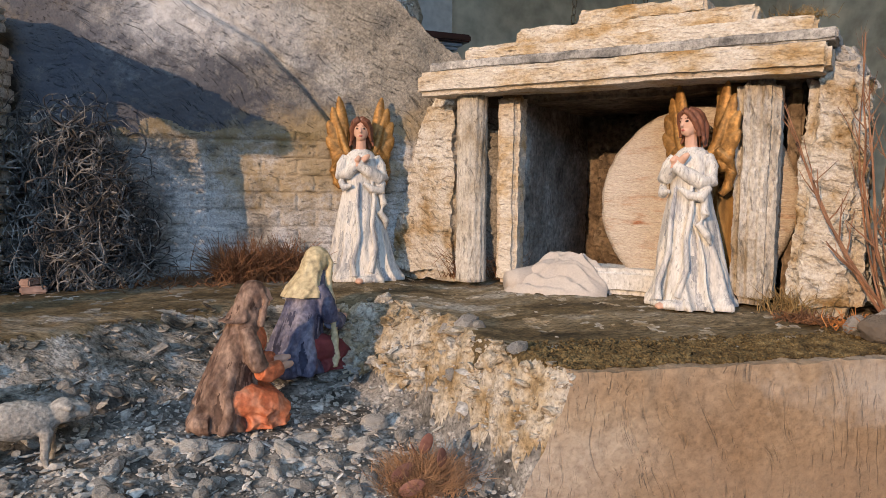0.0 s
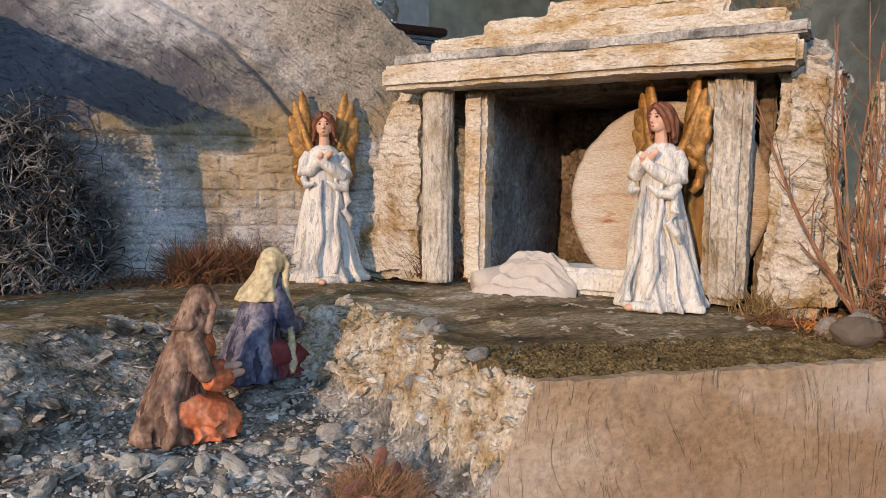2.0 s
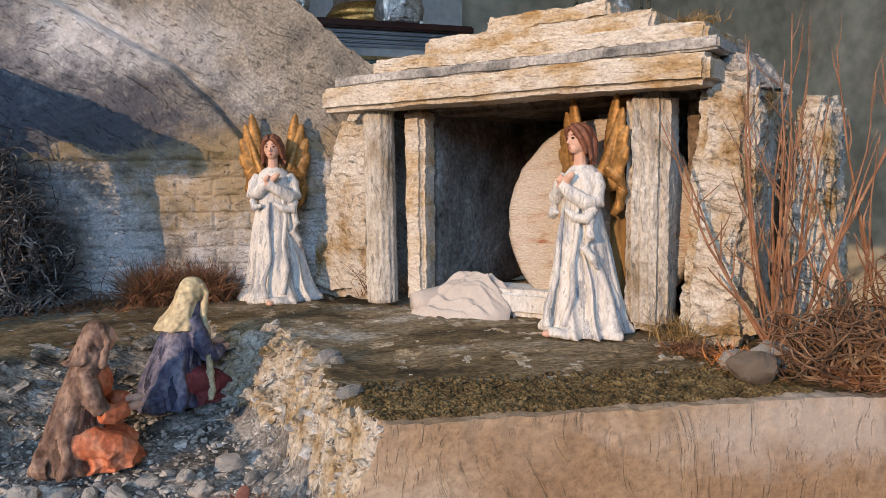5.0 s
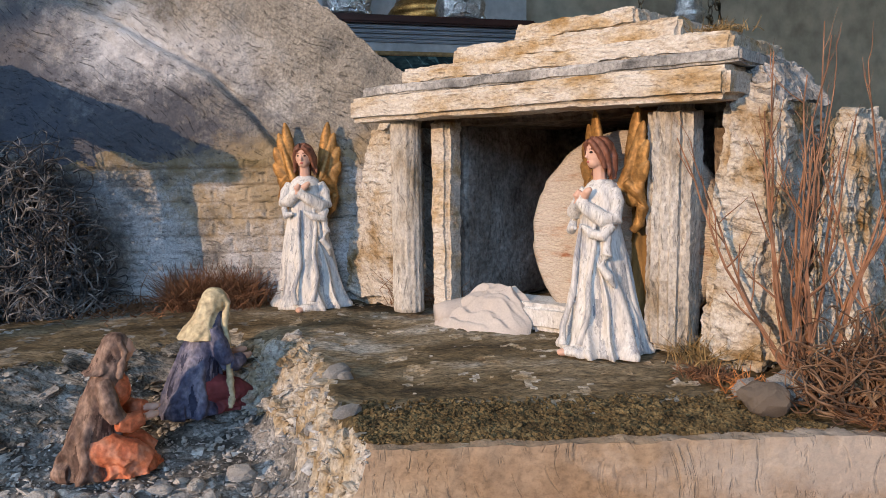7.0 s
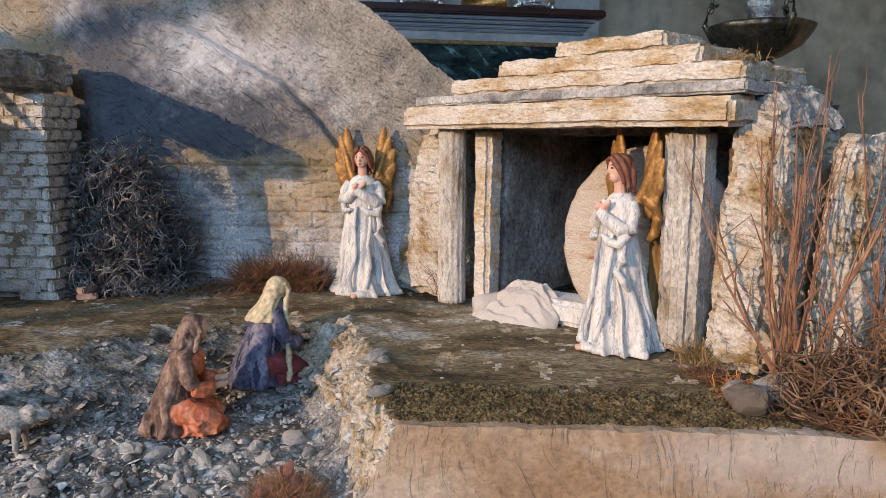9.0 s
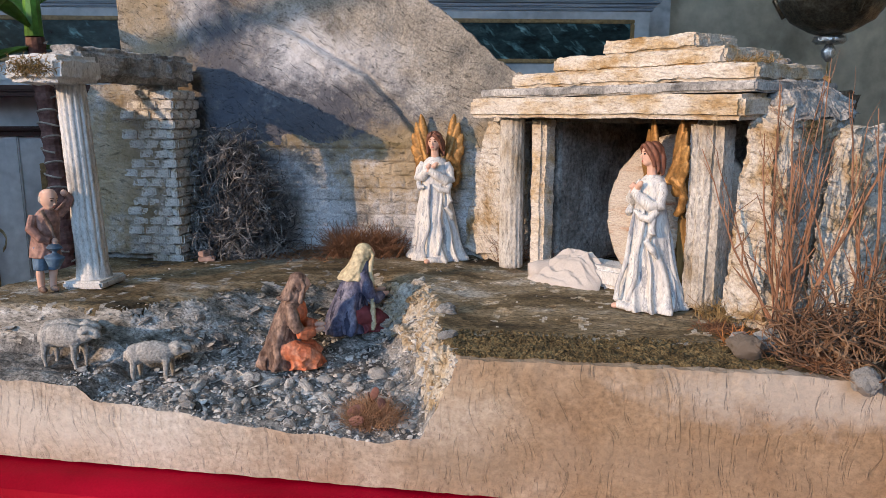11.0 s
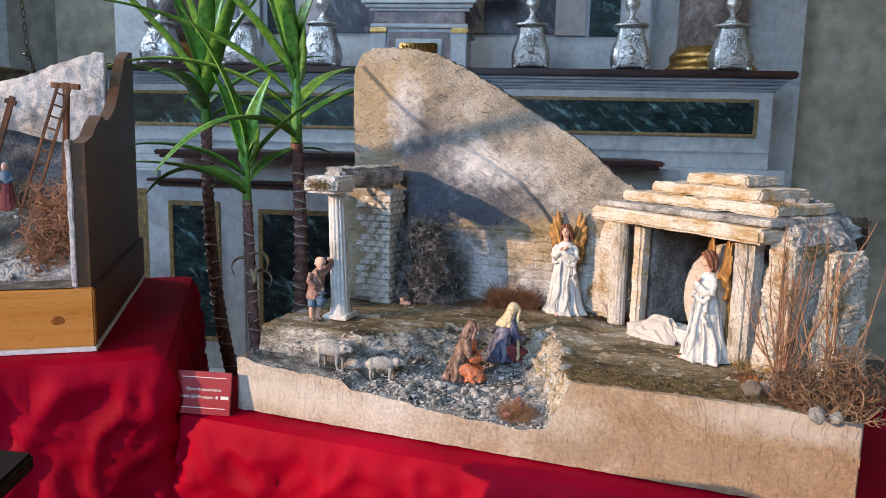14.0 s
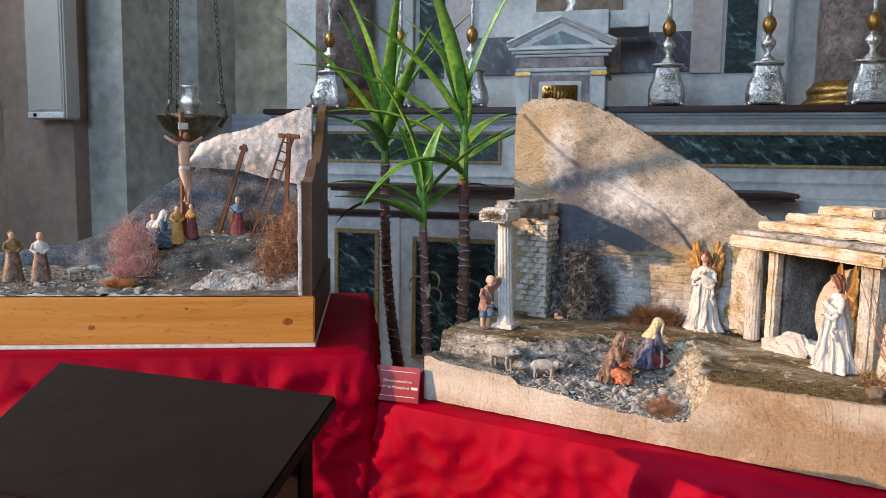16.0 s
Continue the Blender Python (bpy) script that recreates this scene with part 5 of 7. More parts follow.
def scatter(name, count, place, size, material, label, parent, seed, sub=1, flat=1.0):
    """Many small stones joined in one mesh."""
    r = random.Random(seed)
    proto = bmesh.new()
    bmesh.ops.create_icosphere(proto, subdivisions=sub, radius=1)
    base_v = np.array([v.co[:] for v in proto.verts])
    proto.verts.index_update()
    base_f = np.array([[v.index for v in f.verts] for f in proto.faces])
    proto.free()
    vs, fs, off = [], [], 0
    for _ in range(count):
        got = place(r)
        if got is None:
            continue
        p, tilt = got
        s = size[0] * (size[1] / size[0]) ** (r.random() ** 2.2)
        m = np.array(Euler((r.uniform(-.6, .6), r.uniform(-.6, .6), r.uniform(0, 6.28))).to_matrix())
        jit = 1 + .75 * (np.array([r.random() for _ in range(len(base_v))]) - .5)
        q = (base_v * jit[:, None] * np.array([s * r.uniform(.8, 1.6), s, s * r.uniform(.4, .9) * flat])) @ m.T + np.array(p)
        vs.append(q)
        fs.append(base_f + off)
        off += len(base_v)
    me = bpy.data.meshes.new(name)
    me.from_pydata(np.concatenate(vs).tolist(), [], np.concatenate(fs).tolist())
    me.materials.append(M[material])
    ob = new(name, me)
    ob.parent = parent
    return tagged(ob, label, kind="stuff")


def in_hollow(r):
    u, v = r.uniform(.20, .66), r.uniform(.0, .26)
    m = ground_h(u, v)[1]
    if m > .5 + .2 * r.random() or (u < .27 and v > .06):
        return None
    return (u, v, relief_h(u, v) + .0005), 0


def on_slope(r):
    u, v = r.uniform(.47, .70), r.uniform(0, .31)
    m = ground_h(u, v)[1]
    if not .25 < m < .995 or (m > .9 and r.random() < .5):
        return None
    return (u, v, relief_h(u, v) + .001), 0


def on_terrace(r):
    u, v = r.uniform(.02, 1.05), r.uniform(.02, .44)
    if ground_h(u, v)[1] < .97 or r.random() < .6:
        return None
    k = noise.noise(Vector((u * 9, v * 9, 3)))
    if k < .25:
        return None
    return (u, v, relief_h(u, v)), 0


def on_moss(r):
    u = r.uniform(.645, .97)
    v = .012 + abs(r.gauss(.028, .028))
    if v > .10 or ground_h(u, v)[1] < .97:
        return None
    return (u, v, relief_h(u, v) + .0008), 0


scatter("gravel", 4200, in_hollow, (.0006, .0036), "pebble", "loose grey and white gravel", base, 1)
scatter("rock_chip", 2000, on_slope, (.0010, .0055), "chip", "cream and white rock chips", base, 2)
scatter("grit", 600, on_terrace, (.0006, .0024), "pebble", "scattered pale grit", base, 3)
scatter("moss_granule", 7500, on_moss, (.0009, .0025), "moss_ground", "olive-brown moss granules", base, 4, 1)


def on_bank(r):
    u, v = r.uniform(.16, .52), r.uniform(.0, .30)
    m = ground_h(u, v)[1]
    if not .05 < m < .97:
        return None
    return (u, v, relief_h(u, v) + .0006), 0


scatter("rim_rock", 2200, on_slope, (.0014, .0105), "pale_rock", "crumbling cream and ochre rocks along the rim", base, 5, 2, .8)
def on_ledge(r):
    u, v = r.uniform(.0, .36), r.uniform(.0, .28)
    m = ground_h(u, v)[1]
    if not .35 < m < .985:
        return None
    return (u, v, relief_h(u, v) - .002), 0


scatter("ledge_rock", 260, on_ledge, (.003, .014), "shade_stone", "flat grey-white rocks along the bank's ledge", base, 8, 2, .55)
scatter("stone_flake", 2600, on_bank, (.0010, .0075), "flaky_bank", "grey flakes of stone on the bank", base, 6, 1, .35)
scatter("stone_flake", 1500, in_hollow, (.0010, .0075), "pale_flake", "pale flakes of stone in the hollow", base, 7, 1, .4)


def twigs(bm, root, n, length, spread, radius, r, up=1.0, forks=3, bend=.35, seg=4, min_len=.25):
    """Branching twigs that grow from one root."""
    def grow(p, d, ln, rad, level):
        pts, radii = [p], [rad]
        for k in range(seg):
            d = (d + Vector((r.gauss(0, bend), r.gauss(0, bend), r.gauss(0, bend) + .02 * up)) * .5).normalized()
            p = p + d * (ln / seg)
            pts.append(p)
            radii.append(rad * (1 - .6 * (k + 1) / seg))
        tube(bm, pts, radii, 4)
        if level > 0:
            for _ in range(r.choice((2, 2, 3))):
                k = r.randrange(1, seg + 1)
                nd = (d + Vector((r.gauss(0, .6), r.gauss(0, .6), r.gauss(.1, .5)))).normalized()
                grow(pts[k], nd, ln * r.uniform(.45, .75), radii[k] * .8, level - 1)
    for _ in range(n):
        d = Vector((r.gauss(0, spread), r.gauss(0, spread), up)).normalized()
        q = Vector(root) + Vector((r.gauss(0, .008), r.gauss(0, .006), 0))
        grow(q, d, length * r.uniform(.6, 1.1), radius, forks)


def shrub(name, m, n, length, spread, radius, material, label, seed, **kw):
    t = thing(name, m, label, "shrub")
    r = random.Random(seed)
    for k in range(n):
        bm = bmesh.new()
        twigs(bm, (0, 0, -.002), 1, length, spread, radius, r, **kw)
        part("branch", bm, material, t)
    return t


def thicket(name, m, size, n, length, radius, material, label, seed, wander=.6, lift=.1):
    """A dense tangle of curling twigs that fills a dome of the given half widths and height."""
    t = thing(name, m, label, "shrub")
    r = random.Random(seed)
    sx, sy, sz = size
    bm = bmesh.new()
    for _ in range(n):
        f = r.random() ** .7
        a = r.uniform(0, 6.28)
        p = Vector((sx * .8 * f * math.cos(a), sy * .8 * f * math.sin(a), -.002 if r.random() < .35 else sz * r.uniform(0, .75)))
        d = Vector((r.gauss(0, .7) + .5 * p.x / sx, r.gauss(0, .7) + .5 * p.y / sy, r.uniform(.1, 1.3))).normalized()
        curl = Vector((r.gauss(0, 1), r.gauss(0, 1), r.gauss(0, .6)))
        ln, seg, rad = length * r.uniform(.5, 1.3), 9, radius * r.uniform(.6, 1.25)
        pts = [p]
        for k in range(seg):
            out = (p.x / sx) ** 2 + (p.y / sy) ** 2 + (max(0, p.z) / sz) ** 2
            pull = Vector((-p.x / sx, -p.y / sy, -.7 * p.z / sz)) * (.8 if out > .9 else 0)
            d = (d + curl.cross(d) * (.38 * wander) + Vector((r.gauss(0, wander), r.gauss(0, wander), r.gauss(lift, wander))) * .4 + pull * .5).normalized()
            p = p + d * (ln / seg)
            if p.z < -.001:
                p.z = -.001
            pts.append(p.copy())
        tube(bm, pts, [rad * (1 - .7 * k / seg) for k in range(seg + 1)], 4)
    tagged(part("twig_tangle", bm, material, t), kind="stuff")
    return t


thicket("dry_shrub", DIO @ pose(.212, .435, .155), (.088, .042, .235), 950, .080, .0012, "twig_dark", "dense dark leafless shrub before the mountain", 11, lift=.30)
thicket("dry_shrub", DIO @ pose(.262, .450, .155), (.062, .038, .150), 380, .07, .0012, "twig_dark", "dense dark leafless shrub beside the ruined wall", 12, lift=.10)
# tall twigs before the tomb's side
def tall_twigs(m, stems, height, lean, label, seed, radius=.0021):
    """Bare stems that fan out from one root, bend upwards and fork near their tips."""
    t = thing("twig_bush", m, label, "shrub")
    r = random.Random(seed)
    for k in range(stems):
        bm = bmesh.new()
        az = r.uniform(0, 6.28)
        out = r.uniform(.15, .75)
        d = Vector((math.cos(az) * out + lean, .45 * math.sin(az) * out, 1)).normalized()
        ln, seg = height * r.uniform(.62, 1.08), 12
        p, pts, radii = Vector((r.gauss(0, .007), r.gauss(0, .005), -.002)), [], []
        rad = radius * r.uniform(.6, 1.1)
        for q in range(seg + 1):
            pts.append(p.copy())
            radii.append(rad * (1 - .72 * q / seg))
            d = (d + Vector((r.gauss(0, .07), r.gauss(0, .07), .10))).normalized()
            p = p + d * (ln / seg)
        tube(bm, pts, radii, 5)
        for q in range(3, seg + 1):
            for _ in range(r.choice((0, 0, 1, 1))):
                e = (pts[q] - pts[q - 1]).normalized()
                e = (e + Vector((r.gauss(0, .5), r.gauss(0, .35), r.uniform(-.1, .3)))).normalized()
                a, tw, rr = pts[q].copy(), [], []
                for w in range(5):
                    tw.append(a.copy())
                    rr.append(radii[q] * (.75 - .12 * w))
                    e = (e + Vector((r.gauss(0, .12), r.gauss(0, .12), .10))).normalized()
                    a = a + e * ln * r.uniform(.025, .06) * (1.2 - .5 * q / seg)
                tube(bm, tw, rr, 4)
                if r.random() < .5:
                    c = tw[2]
                    tube(bm, [c, c + (e + Vector((r.gauss(0, .6), r.gauss(0, .4), .2))).normalized() * ln * .06], [rr[2] * .8, rr[2] * .3], 4)
        part("branch", bm, "twig_tan", t)
    return t


tall_twigs(TOMB @ pose(.522, -.022, -.002), 12, .295, -.14, "tall reddish-brown bare twigs beside the tomb", 13)
tall_twigs(TOMB @ pose(.532, -.030, -.002), 5, .21, -.42, "tall reddish-brown bare twigs beside the tomb", 17, .0018)
tall_twigs(TOMB @ pose(.592, -.012, -.002), 8, .285, .02, "tall reddish-brown bare twigs beside the tomb", 14, .0018)
thicket("tumbleweed", TOMB @ pose(.575, -.050, .0), (.058, .036, .055), 170, .08, .0011, "twig_root", "tangled brown tumbleweed on the base's corner", 15, wander=.7)
thicket("tumbleweed", TOMB @ pose(.630, -.03, .0), (.058, .045, .085), 240, .09, .0011, "twig_root", "tangled brown tumbleweed on the base's corner", 16, wander=.7)


def tuft(name, m, count, length, spread, radius, material, label, seed, foot=.012):
    bm = bmesh.new()
    r = random.Random(seed)
    for _ in range(count):
        d = Vector((r.gauss(0, spread), r.gauss(0, spread), 1)).normalized()
        q = Vector((r.gauss(0, foot), r.gauss(0, foot * .65), -.001))
        ln = length * r.uniform(.5, 1.1)
        c = Vector((r.gauss(0, .25), r.gauss(0, .25), -.15))
        tube(bm, [q, q + d * ln * .5, q + (d + c).normalized() * ln], [radius, radius * .7, radius * .3], 3)
    return solo(name, bm, material, m, label, "weed")


tuft("brown_weed", DIO @ pose(.405, .465, .155), 620, .060, .60, .0007, "brown_weed", "tuft of brown dry weed at the mountain's foot", 31, .016)
tuft("brown_weed", DIO @ pose(.455, .475, .155), 620, .058, .60, .0007, "brown_weed", "tuft of brown dry weed at the mountain's foot", 32, .016)
tuft("brown_weed", DIO @ pose(.30, .465, .155), 500, .020, 1.4, .0008, "brown_weed", "low brown litter at the mountain's foot", 33, .04)
tuft("brown_weed", TOMB @ pose(.110, .055, .0), 120, .040, .5, .0006, "brown_weed", "dark dry weed between pillar and post", 34)
tuft("brown_weed", TOMB @ pose(.052, .035, .0), 90, .050, .35, .0006, "brown_weed", "dark dry weed beside the pillar", 35)
tuft("brown_weed", TOMB @ pose(.50, -.05, -.004), 160, .02, 1.3, .0007, "twig_orange", "flat rusty moss at the twigs' foot", 36)
tuft("brown_weed", TOMB @ pose(.455, -.03, -.004), 160, .016, 1.4, .0007, "brown_weed", "flat brown moss at the tomb's foot", 37)
tuft("brown_weed", TOMB @ pose(.435, .0, -.002), 120, .030, .5, .0006, "dry_moss", "dry tan moss at the block's foot", 38)
tuft("brown_weed", TOMB @ pose(.58, -.06, -.004), 260, .024, 1.2, .0008, "brown_weed", "brown matted weed on the base's corner", 39)
tuft("brown_weed", TOMB @ pose(.43, .045, .284), 120, .016, 1.0, .0005, "dry_moss", "dry tan moss on the stepped roof", 40)
tuft("brown_weed", TOMB @ pose(.04, .055, .262), 90, .010, 1.3, .0005, "dry_moss", "dry tan moss on the roof's corner", 41)
# dried flower head in the notch
NT = DIO @ pose(.560, .035, relief_h(.56, .035))
tuft("dried_flower", NT, 1500, .036, .60, .00030, "dried_fluff", "dried rusty flower head with papery petals in the hollow", 42)
petals = bmesh.new()
for k, (x, y, z, rx, ry, rz, tl, s) in enumerate([(-.012, -.02, .012, 20, 60, 10, .016, 1), (-.016, -.006, .018, 0, 70, 20, .017, 1), (.002, .004, .034, 0, 20, 0, .013, .8), (.012, -.004, .026, 10, -20, 30, .014, .8), (-.004, .012, .024, -30, 10, 80, .014, .9)]):
    vs = bmesh.ops.create_icosphere(petals, subdivisions=3, radius=1)["verts"]
    bmesh.ops.transform(petals, verts=vs, matrix=pose(x, y, z, rx, ry, rz) @ Matrix.Diagonal((.0058 * s, .0009, tl * .62, 1)))
solo("dried_petals", petals, "dried_petal", NT, "dull pink papery petals of a dried flower", "petals", smooth=True)

# stones at the right corner, and two broken bricks
for k, (a, b, z, s, mt, lb) in enumerate([(.515, -.079, .010, .021, "dark_stone", "brown rounded stone at the twigs' foot"), (.522, -.045, .010, .020, "pebble", "white quartz stone at the twigs' foot"), (.495, -.058, .008, .015, "pebble", "grey rounded stone at the twigs' foot"),
                                           (.625, -.075, .006, .018, "pebble", "grey stone at the base's corner"), (.645, -.060, .006, .014, "pebble", "grey stone at the base's corner")]):
    ob = new("corner_stone", stone_mesh("corner_stone", 40 + k, mt, 3, .8))
    ob.matrix_world = TOMB @ pose(a, b, z - .008, 0, 0, 40 * k) @ Matrix.Diagonal((s * .85, s * .8, s * .8, 1))
    tagged(ob, lb, "stone")
for k, (u, v, z, r) in enumerate([(.192, .388, .155, 20), (.188, .394, .163, 75)]):
    solo("broken_brick", hewn(-.013, .013, -.006, .006, 0, .008, .0008, 3, 70 + k), "pink_brick", DIO @ pose(u, v, z, 0, 0, r), "small broken pinkish brick lying by the ruined wall", "brick")


# ---- palms ----
def palm(name, foot, crown, n_leaf, length, seed, label, radius=.019, dry=(), shoot=.13, fan=(0.0, 6.28)):
    r = random.Random(seed)
    foot, crown = Vector(foot), Vector(crown)
    t = thing(name, Matrix.Translation(foot), label, "palm")
    bm = bmesh.new()
    d = crown - foot
    pts, radii = [], []
    n = max(20, int(d.length / .012))
    side = Vector((r.gauss(0, .02), r.gauss(0, .02), 0))
    for k in range(n + 1):
        f = k / n
        pts.append(d * f + side * math.sin(math.pi * f))
        radii.append(radius * (1 - .25 * f) * (1.0 + (.16 if k % 2 == 0 else -.02)))
    tube(bm, pts, radii, 12)
    part("stem", bm, "stem", t, "ringed brown-red stem", smooth=False)
    # pale leaf scars, one ring after the other
    bm = bmesh.new()
    for k in range(2, n, 2):
        c = pts[k]
        q = radii[k] * 1.06
        a0 = r.uniform(0, 6.28)
        ring = [c + Vector((q * math.cos(a0 + x * .35), q * math.sin(a0 + x * .35), .004 * math.sin(x * .5))) for x in range(10)]
        tube(bm, ring, .0019, 4)
    tagged(part("scarring", bm, "scar", t), "pale leaf scars round the stem", kind="stuff")
    bm = bmesh.new()
    tube(bm, [d, d + Vector((0, 0, shoot * .5)), d + Vector((0, 0, shoot * 1.15))], [radius * .8, radius * .6, radius * .25], 10)
    part("shoot", bm, "leaf", t, "green shoot")
    for k in range(n_leaf):
        bm = bmesh.new()
        az = fan[0] + (2.4 * k + r.uniform(-.3, .3)) % (fan[1] - fan[0])
        lift = math.radians(22 + 62 * ((k + r.uniform(-.5, 1.5)) / n_leaf))
        ln = length * r.uniform(.7, 1.1)
        p = d + Vector((0, 0, .01 + shoot * k / n_leaf))
        hd = Vector((math.cos(az), math.sin(az), 0))
        sag = r.uniform(.45, 1.5) * (1.25 - lift / 1.7)
        ang = lift
        rows = []
        seg = 14
        for s in range(seg + 1):
            f = s / seg
            w = .0225 * (f / .12 if f < .12 else 1) * (1 - max(0, f - .35) / .65) ** .8 + .0005
            dirv = hd * math.cos(ang) + Vector((0, 0, math.sin(ang)))
            nrm = hd * -math.sin(ang) + Vector((0, 0, math.cos(ang)))
            sd = hd.cross(Vector((0, 0, 1)))
            rows.append([bm.verts.new(p + sd * (w * c) + nrm * (w * .45 * abs(c))) for c in (-1, -.5, 0, .5, 1)])
            p = p + dirv * (ln / seg)
            ang -= sag / seg
        for a, b in zip(rows, rows[1:]):
            for c in range(4):
                bm.faces.new((a[c], a[c + 1], b[c + 1], b[c]))
        ob = part("leaf", bm, "leaf", t, smooth=True)
        md = ob.modifiers.new("thick", 'SOLIDIFY')
        md.thickness = .0012
    for f, az in dry:
        # withered leaf that curls down from the stem
        bm = bmesh.new()
        p, ang, rows = d * f, .9, []
        hd = Vector((math.cos(az), math.sin(az), 0))
        sd = hd.cross(Vector((0, 0, 1)))
        for s in range(11):
            w = .011 * (1 - (s / 10.5) ** 2)
            rows.append([bm.verts.new(p + sd * (w * c) + Vector((0, 0, .006 * abs(c)))) for c in (-1, 0, 1)])
            p = p + (hd * math.cos(ang) + Vector((0, 0, math.sin(ang)))) * .009
            ang -= .34
        for a, b in zip(rows, rows[1:]):
            for c in range(2):
                bm.faces.new((a[c], a[c + 1], b[c + 1], b[c]))
        ob = part("dry_leaf", bm, "dry_leaf", t, "withered pale curling leaf", smooth=True)
        md = ob.modifiers.new("thick", 'SOLIDIFY')
        md.thickness = .0010
    return t


palm("palm_plant", (-.452, 1.30, .36), (-.551, 1.30, 1.265), 13, .48, 5, "green yucca palm with strap leaves on a ringed stem", shoot=.14)
palm("palm_plant", (-.292, 1.04, .36), (-.331, 1.04, 1.07), 9, .36, 6, "short green yucca palm with strap leaves", .015, ((.79, -.2), (.77, 3.4), (.74, -1.1), (.72, .6)), shoot=.13, fan=(.3, 4.3))
palm("palm_plant", (-.272, 1.17, .36), (-.243, 1.17, 1.215), 13, .54, 8, "tall green yucca palm with strap leaves on a ringed stem", .020, shoot=.26, fan=(.2, 4.5))
pot = thing("flower_pot", pose(-.36, 1.18, 0), "brown plant pot with earth, behind the tables", "pot")
bm = bmesh.new()
lathe(bm, [(.10, 0), (.145, .33), (.155, .335), (.155, .36), (.14, .362)], 32)
part("pot_wall", bm, "plant_pot", pot, smooth=True)
bm = bmesh.new()
lathe(bm, [(.138, .3625), (.05, .368)], 24)
part("earth", bm, "dark_stone", pot, "dark potting earth")


# ---- altar ----
def slab(parent, name, x0, x1, y0, y1, z0, z1, material, label="", bevel=.004):
    bm = bmesh.new()
    box(bm, x0, x1, y0, y1, z0, z1, bevel)
    return part(name, bm, material, parent, label)


def moulding(parent, name, x0, x1, y, steps, material, label="", back=3.2):
    """A stepped moulding: steps of (z0, z1, how far it stands out)."""
    bm = bmesh.new()
    for z0, z1, out in steps:
        box(bm, x0 - out, x1 + out, y - out, back, z0, z1, min(.006, (z1 - z0) * .3))
    return part(name, bm, material, parent, label)


def framed_panel(parent, x0, x1, y, z0, z1, w=.022, material="marble_green", label="dark green veined marble panel"):
    """A marble inlay with an ochre frame; y is the face it is set on."""
    p = slab(parent, "panel", x0 + w, x1 - w, y - .006, y + .01, z0 + w, z1 - w, material, label, .001)
    bm = bmesh.new()
    for a, b, c, d in ((x0, x1, z0, z0 + w), (x0, x1, z1 - w, z1), (x0, x0 + w, z0 + w, z1 - w), (x1 - w, x1, z0 + w, z1 - w)):
        box(bm, a, b, y - .014, y + .01, c, d, .003)
    f = part("panel_frame", bm, "ochre_frame", parent, "ochre marble frame")
    return p


CX = -.14
altar = thing("altar", pose(0, 0, 0), "white marble church altar with dark green marble inlays", "altar")
slab(altar, "step", -2.0, 1.75, 1.95, 3.75, 0, .15, "marble_white", "low marble altar step", .01)
slab(altar, "front", -1.36, 1.08, 2.45, 3.2, .15, 1.0, "marble_white", "white marble altar front")
for sx in (-1, 1):
    a, b = sorted((CX + sx * 1.115, CX + sx * .87))
    framed_panel(altar, a, b, 2.45, .28, .932)
    c, d = sorted((CX + sx * .69, CX + sx * .08))
    framed_panel(altar, c, d, 2.45, .28, .905)
    e, f = sorted((CX + sx * .80, CX + sx * .755))
    slab(altar, "pilaster_strip", e, f, 2.437, 2.46, .15, 1.0, "marble_white")
    slab(altar, "side_pier", min(CX + sx * 1.22, CX + sx * 1.46), max(CX + sx * 1.22, CX + sx * 1.46), 2.55, 3.2, .15, 1.06, "marble_white")
    a, b = sorted((CX + sx * 1.26, CX + sx * 1.36))
    framed_panel(altar, a, b, 2.55, .35, .975, .02, "ochre_frame", "ochre marble inlay")
moulding(altar, "lower_moulding", -1.30, 1.02, 2.42, [(1.0, 1.02, .0), (1.02, 1.034, .03)], "dark_wood", "dark brown moulding")
slab(altar, "frieze", -1.28, 1.0, 2.43, 3.2, 1.034, 1.132, "marble_white")
moulding(altar, "mensa", -1.16, .86, 2.24, [(1.132, 1.146, .02), (1.146, 1.166, .035)], "dark_wood", "dark brown altar table top")
slab(altar, "gradine_foot", -1.80, 1.52, 2.74, 3.3, 1.06, 1.128, "marble_white", "white marble ledge")
slab(altar, "gradine", -1.735, 1.45, 2.77, 3.3, 1.128, 1.50, "marble_white", "white marble shelf front")
slab(altar, "gradine_band", -1.745, 1.46, 2.762, 3.3, 1.20, 1.215, "marble_white", "thin projecting band")
framed_panel(altar, -.02, 1.385, 2.77, 1.272, 1.442, .016)
framed_panel(altar, -1.665, -.455, 2.77, 1.272, 1.442, .016)
moulding(altar, "cornice", -1.735, 1.45, 2.77, [(1.475, 1.488, .012), (1.488, 1.503, .022), (1.503, 1.518, .036), (1.518, 1.532, .05)], "marble_blue", "grey-blue stepped cornice", 3.3)
moulding(altar, "shelf", -1.735, 1.45, 2.77, [(1.532, 1.562, .075)], "dark_wood", "dark brown wooden shelf", 3.3)

# tabernacle
tab = thing("tabernacle", pose(CX, 2.60, 1.562), "white marble tabernacle with pediment and gilded door", "tabernacle")
slab(tab, "body", -.20, .20, .03, .45, -.45, .17, "marble_white", "", .003)
slab(tab, "red_field", -.14, .14, .022, .05, .0, .145, "red_marble", "veined red marble field")
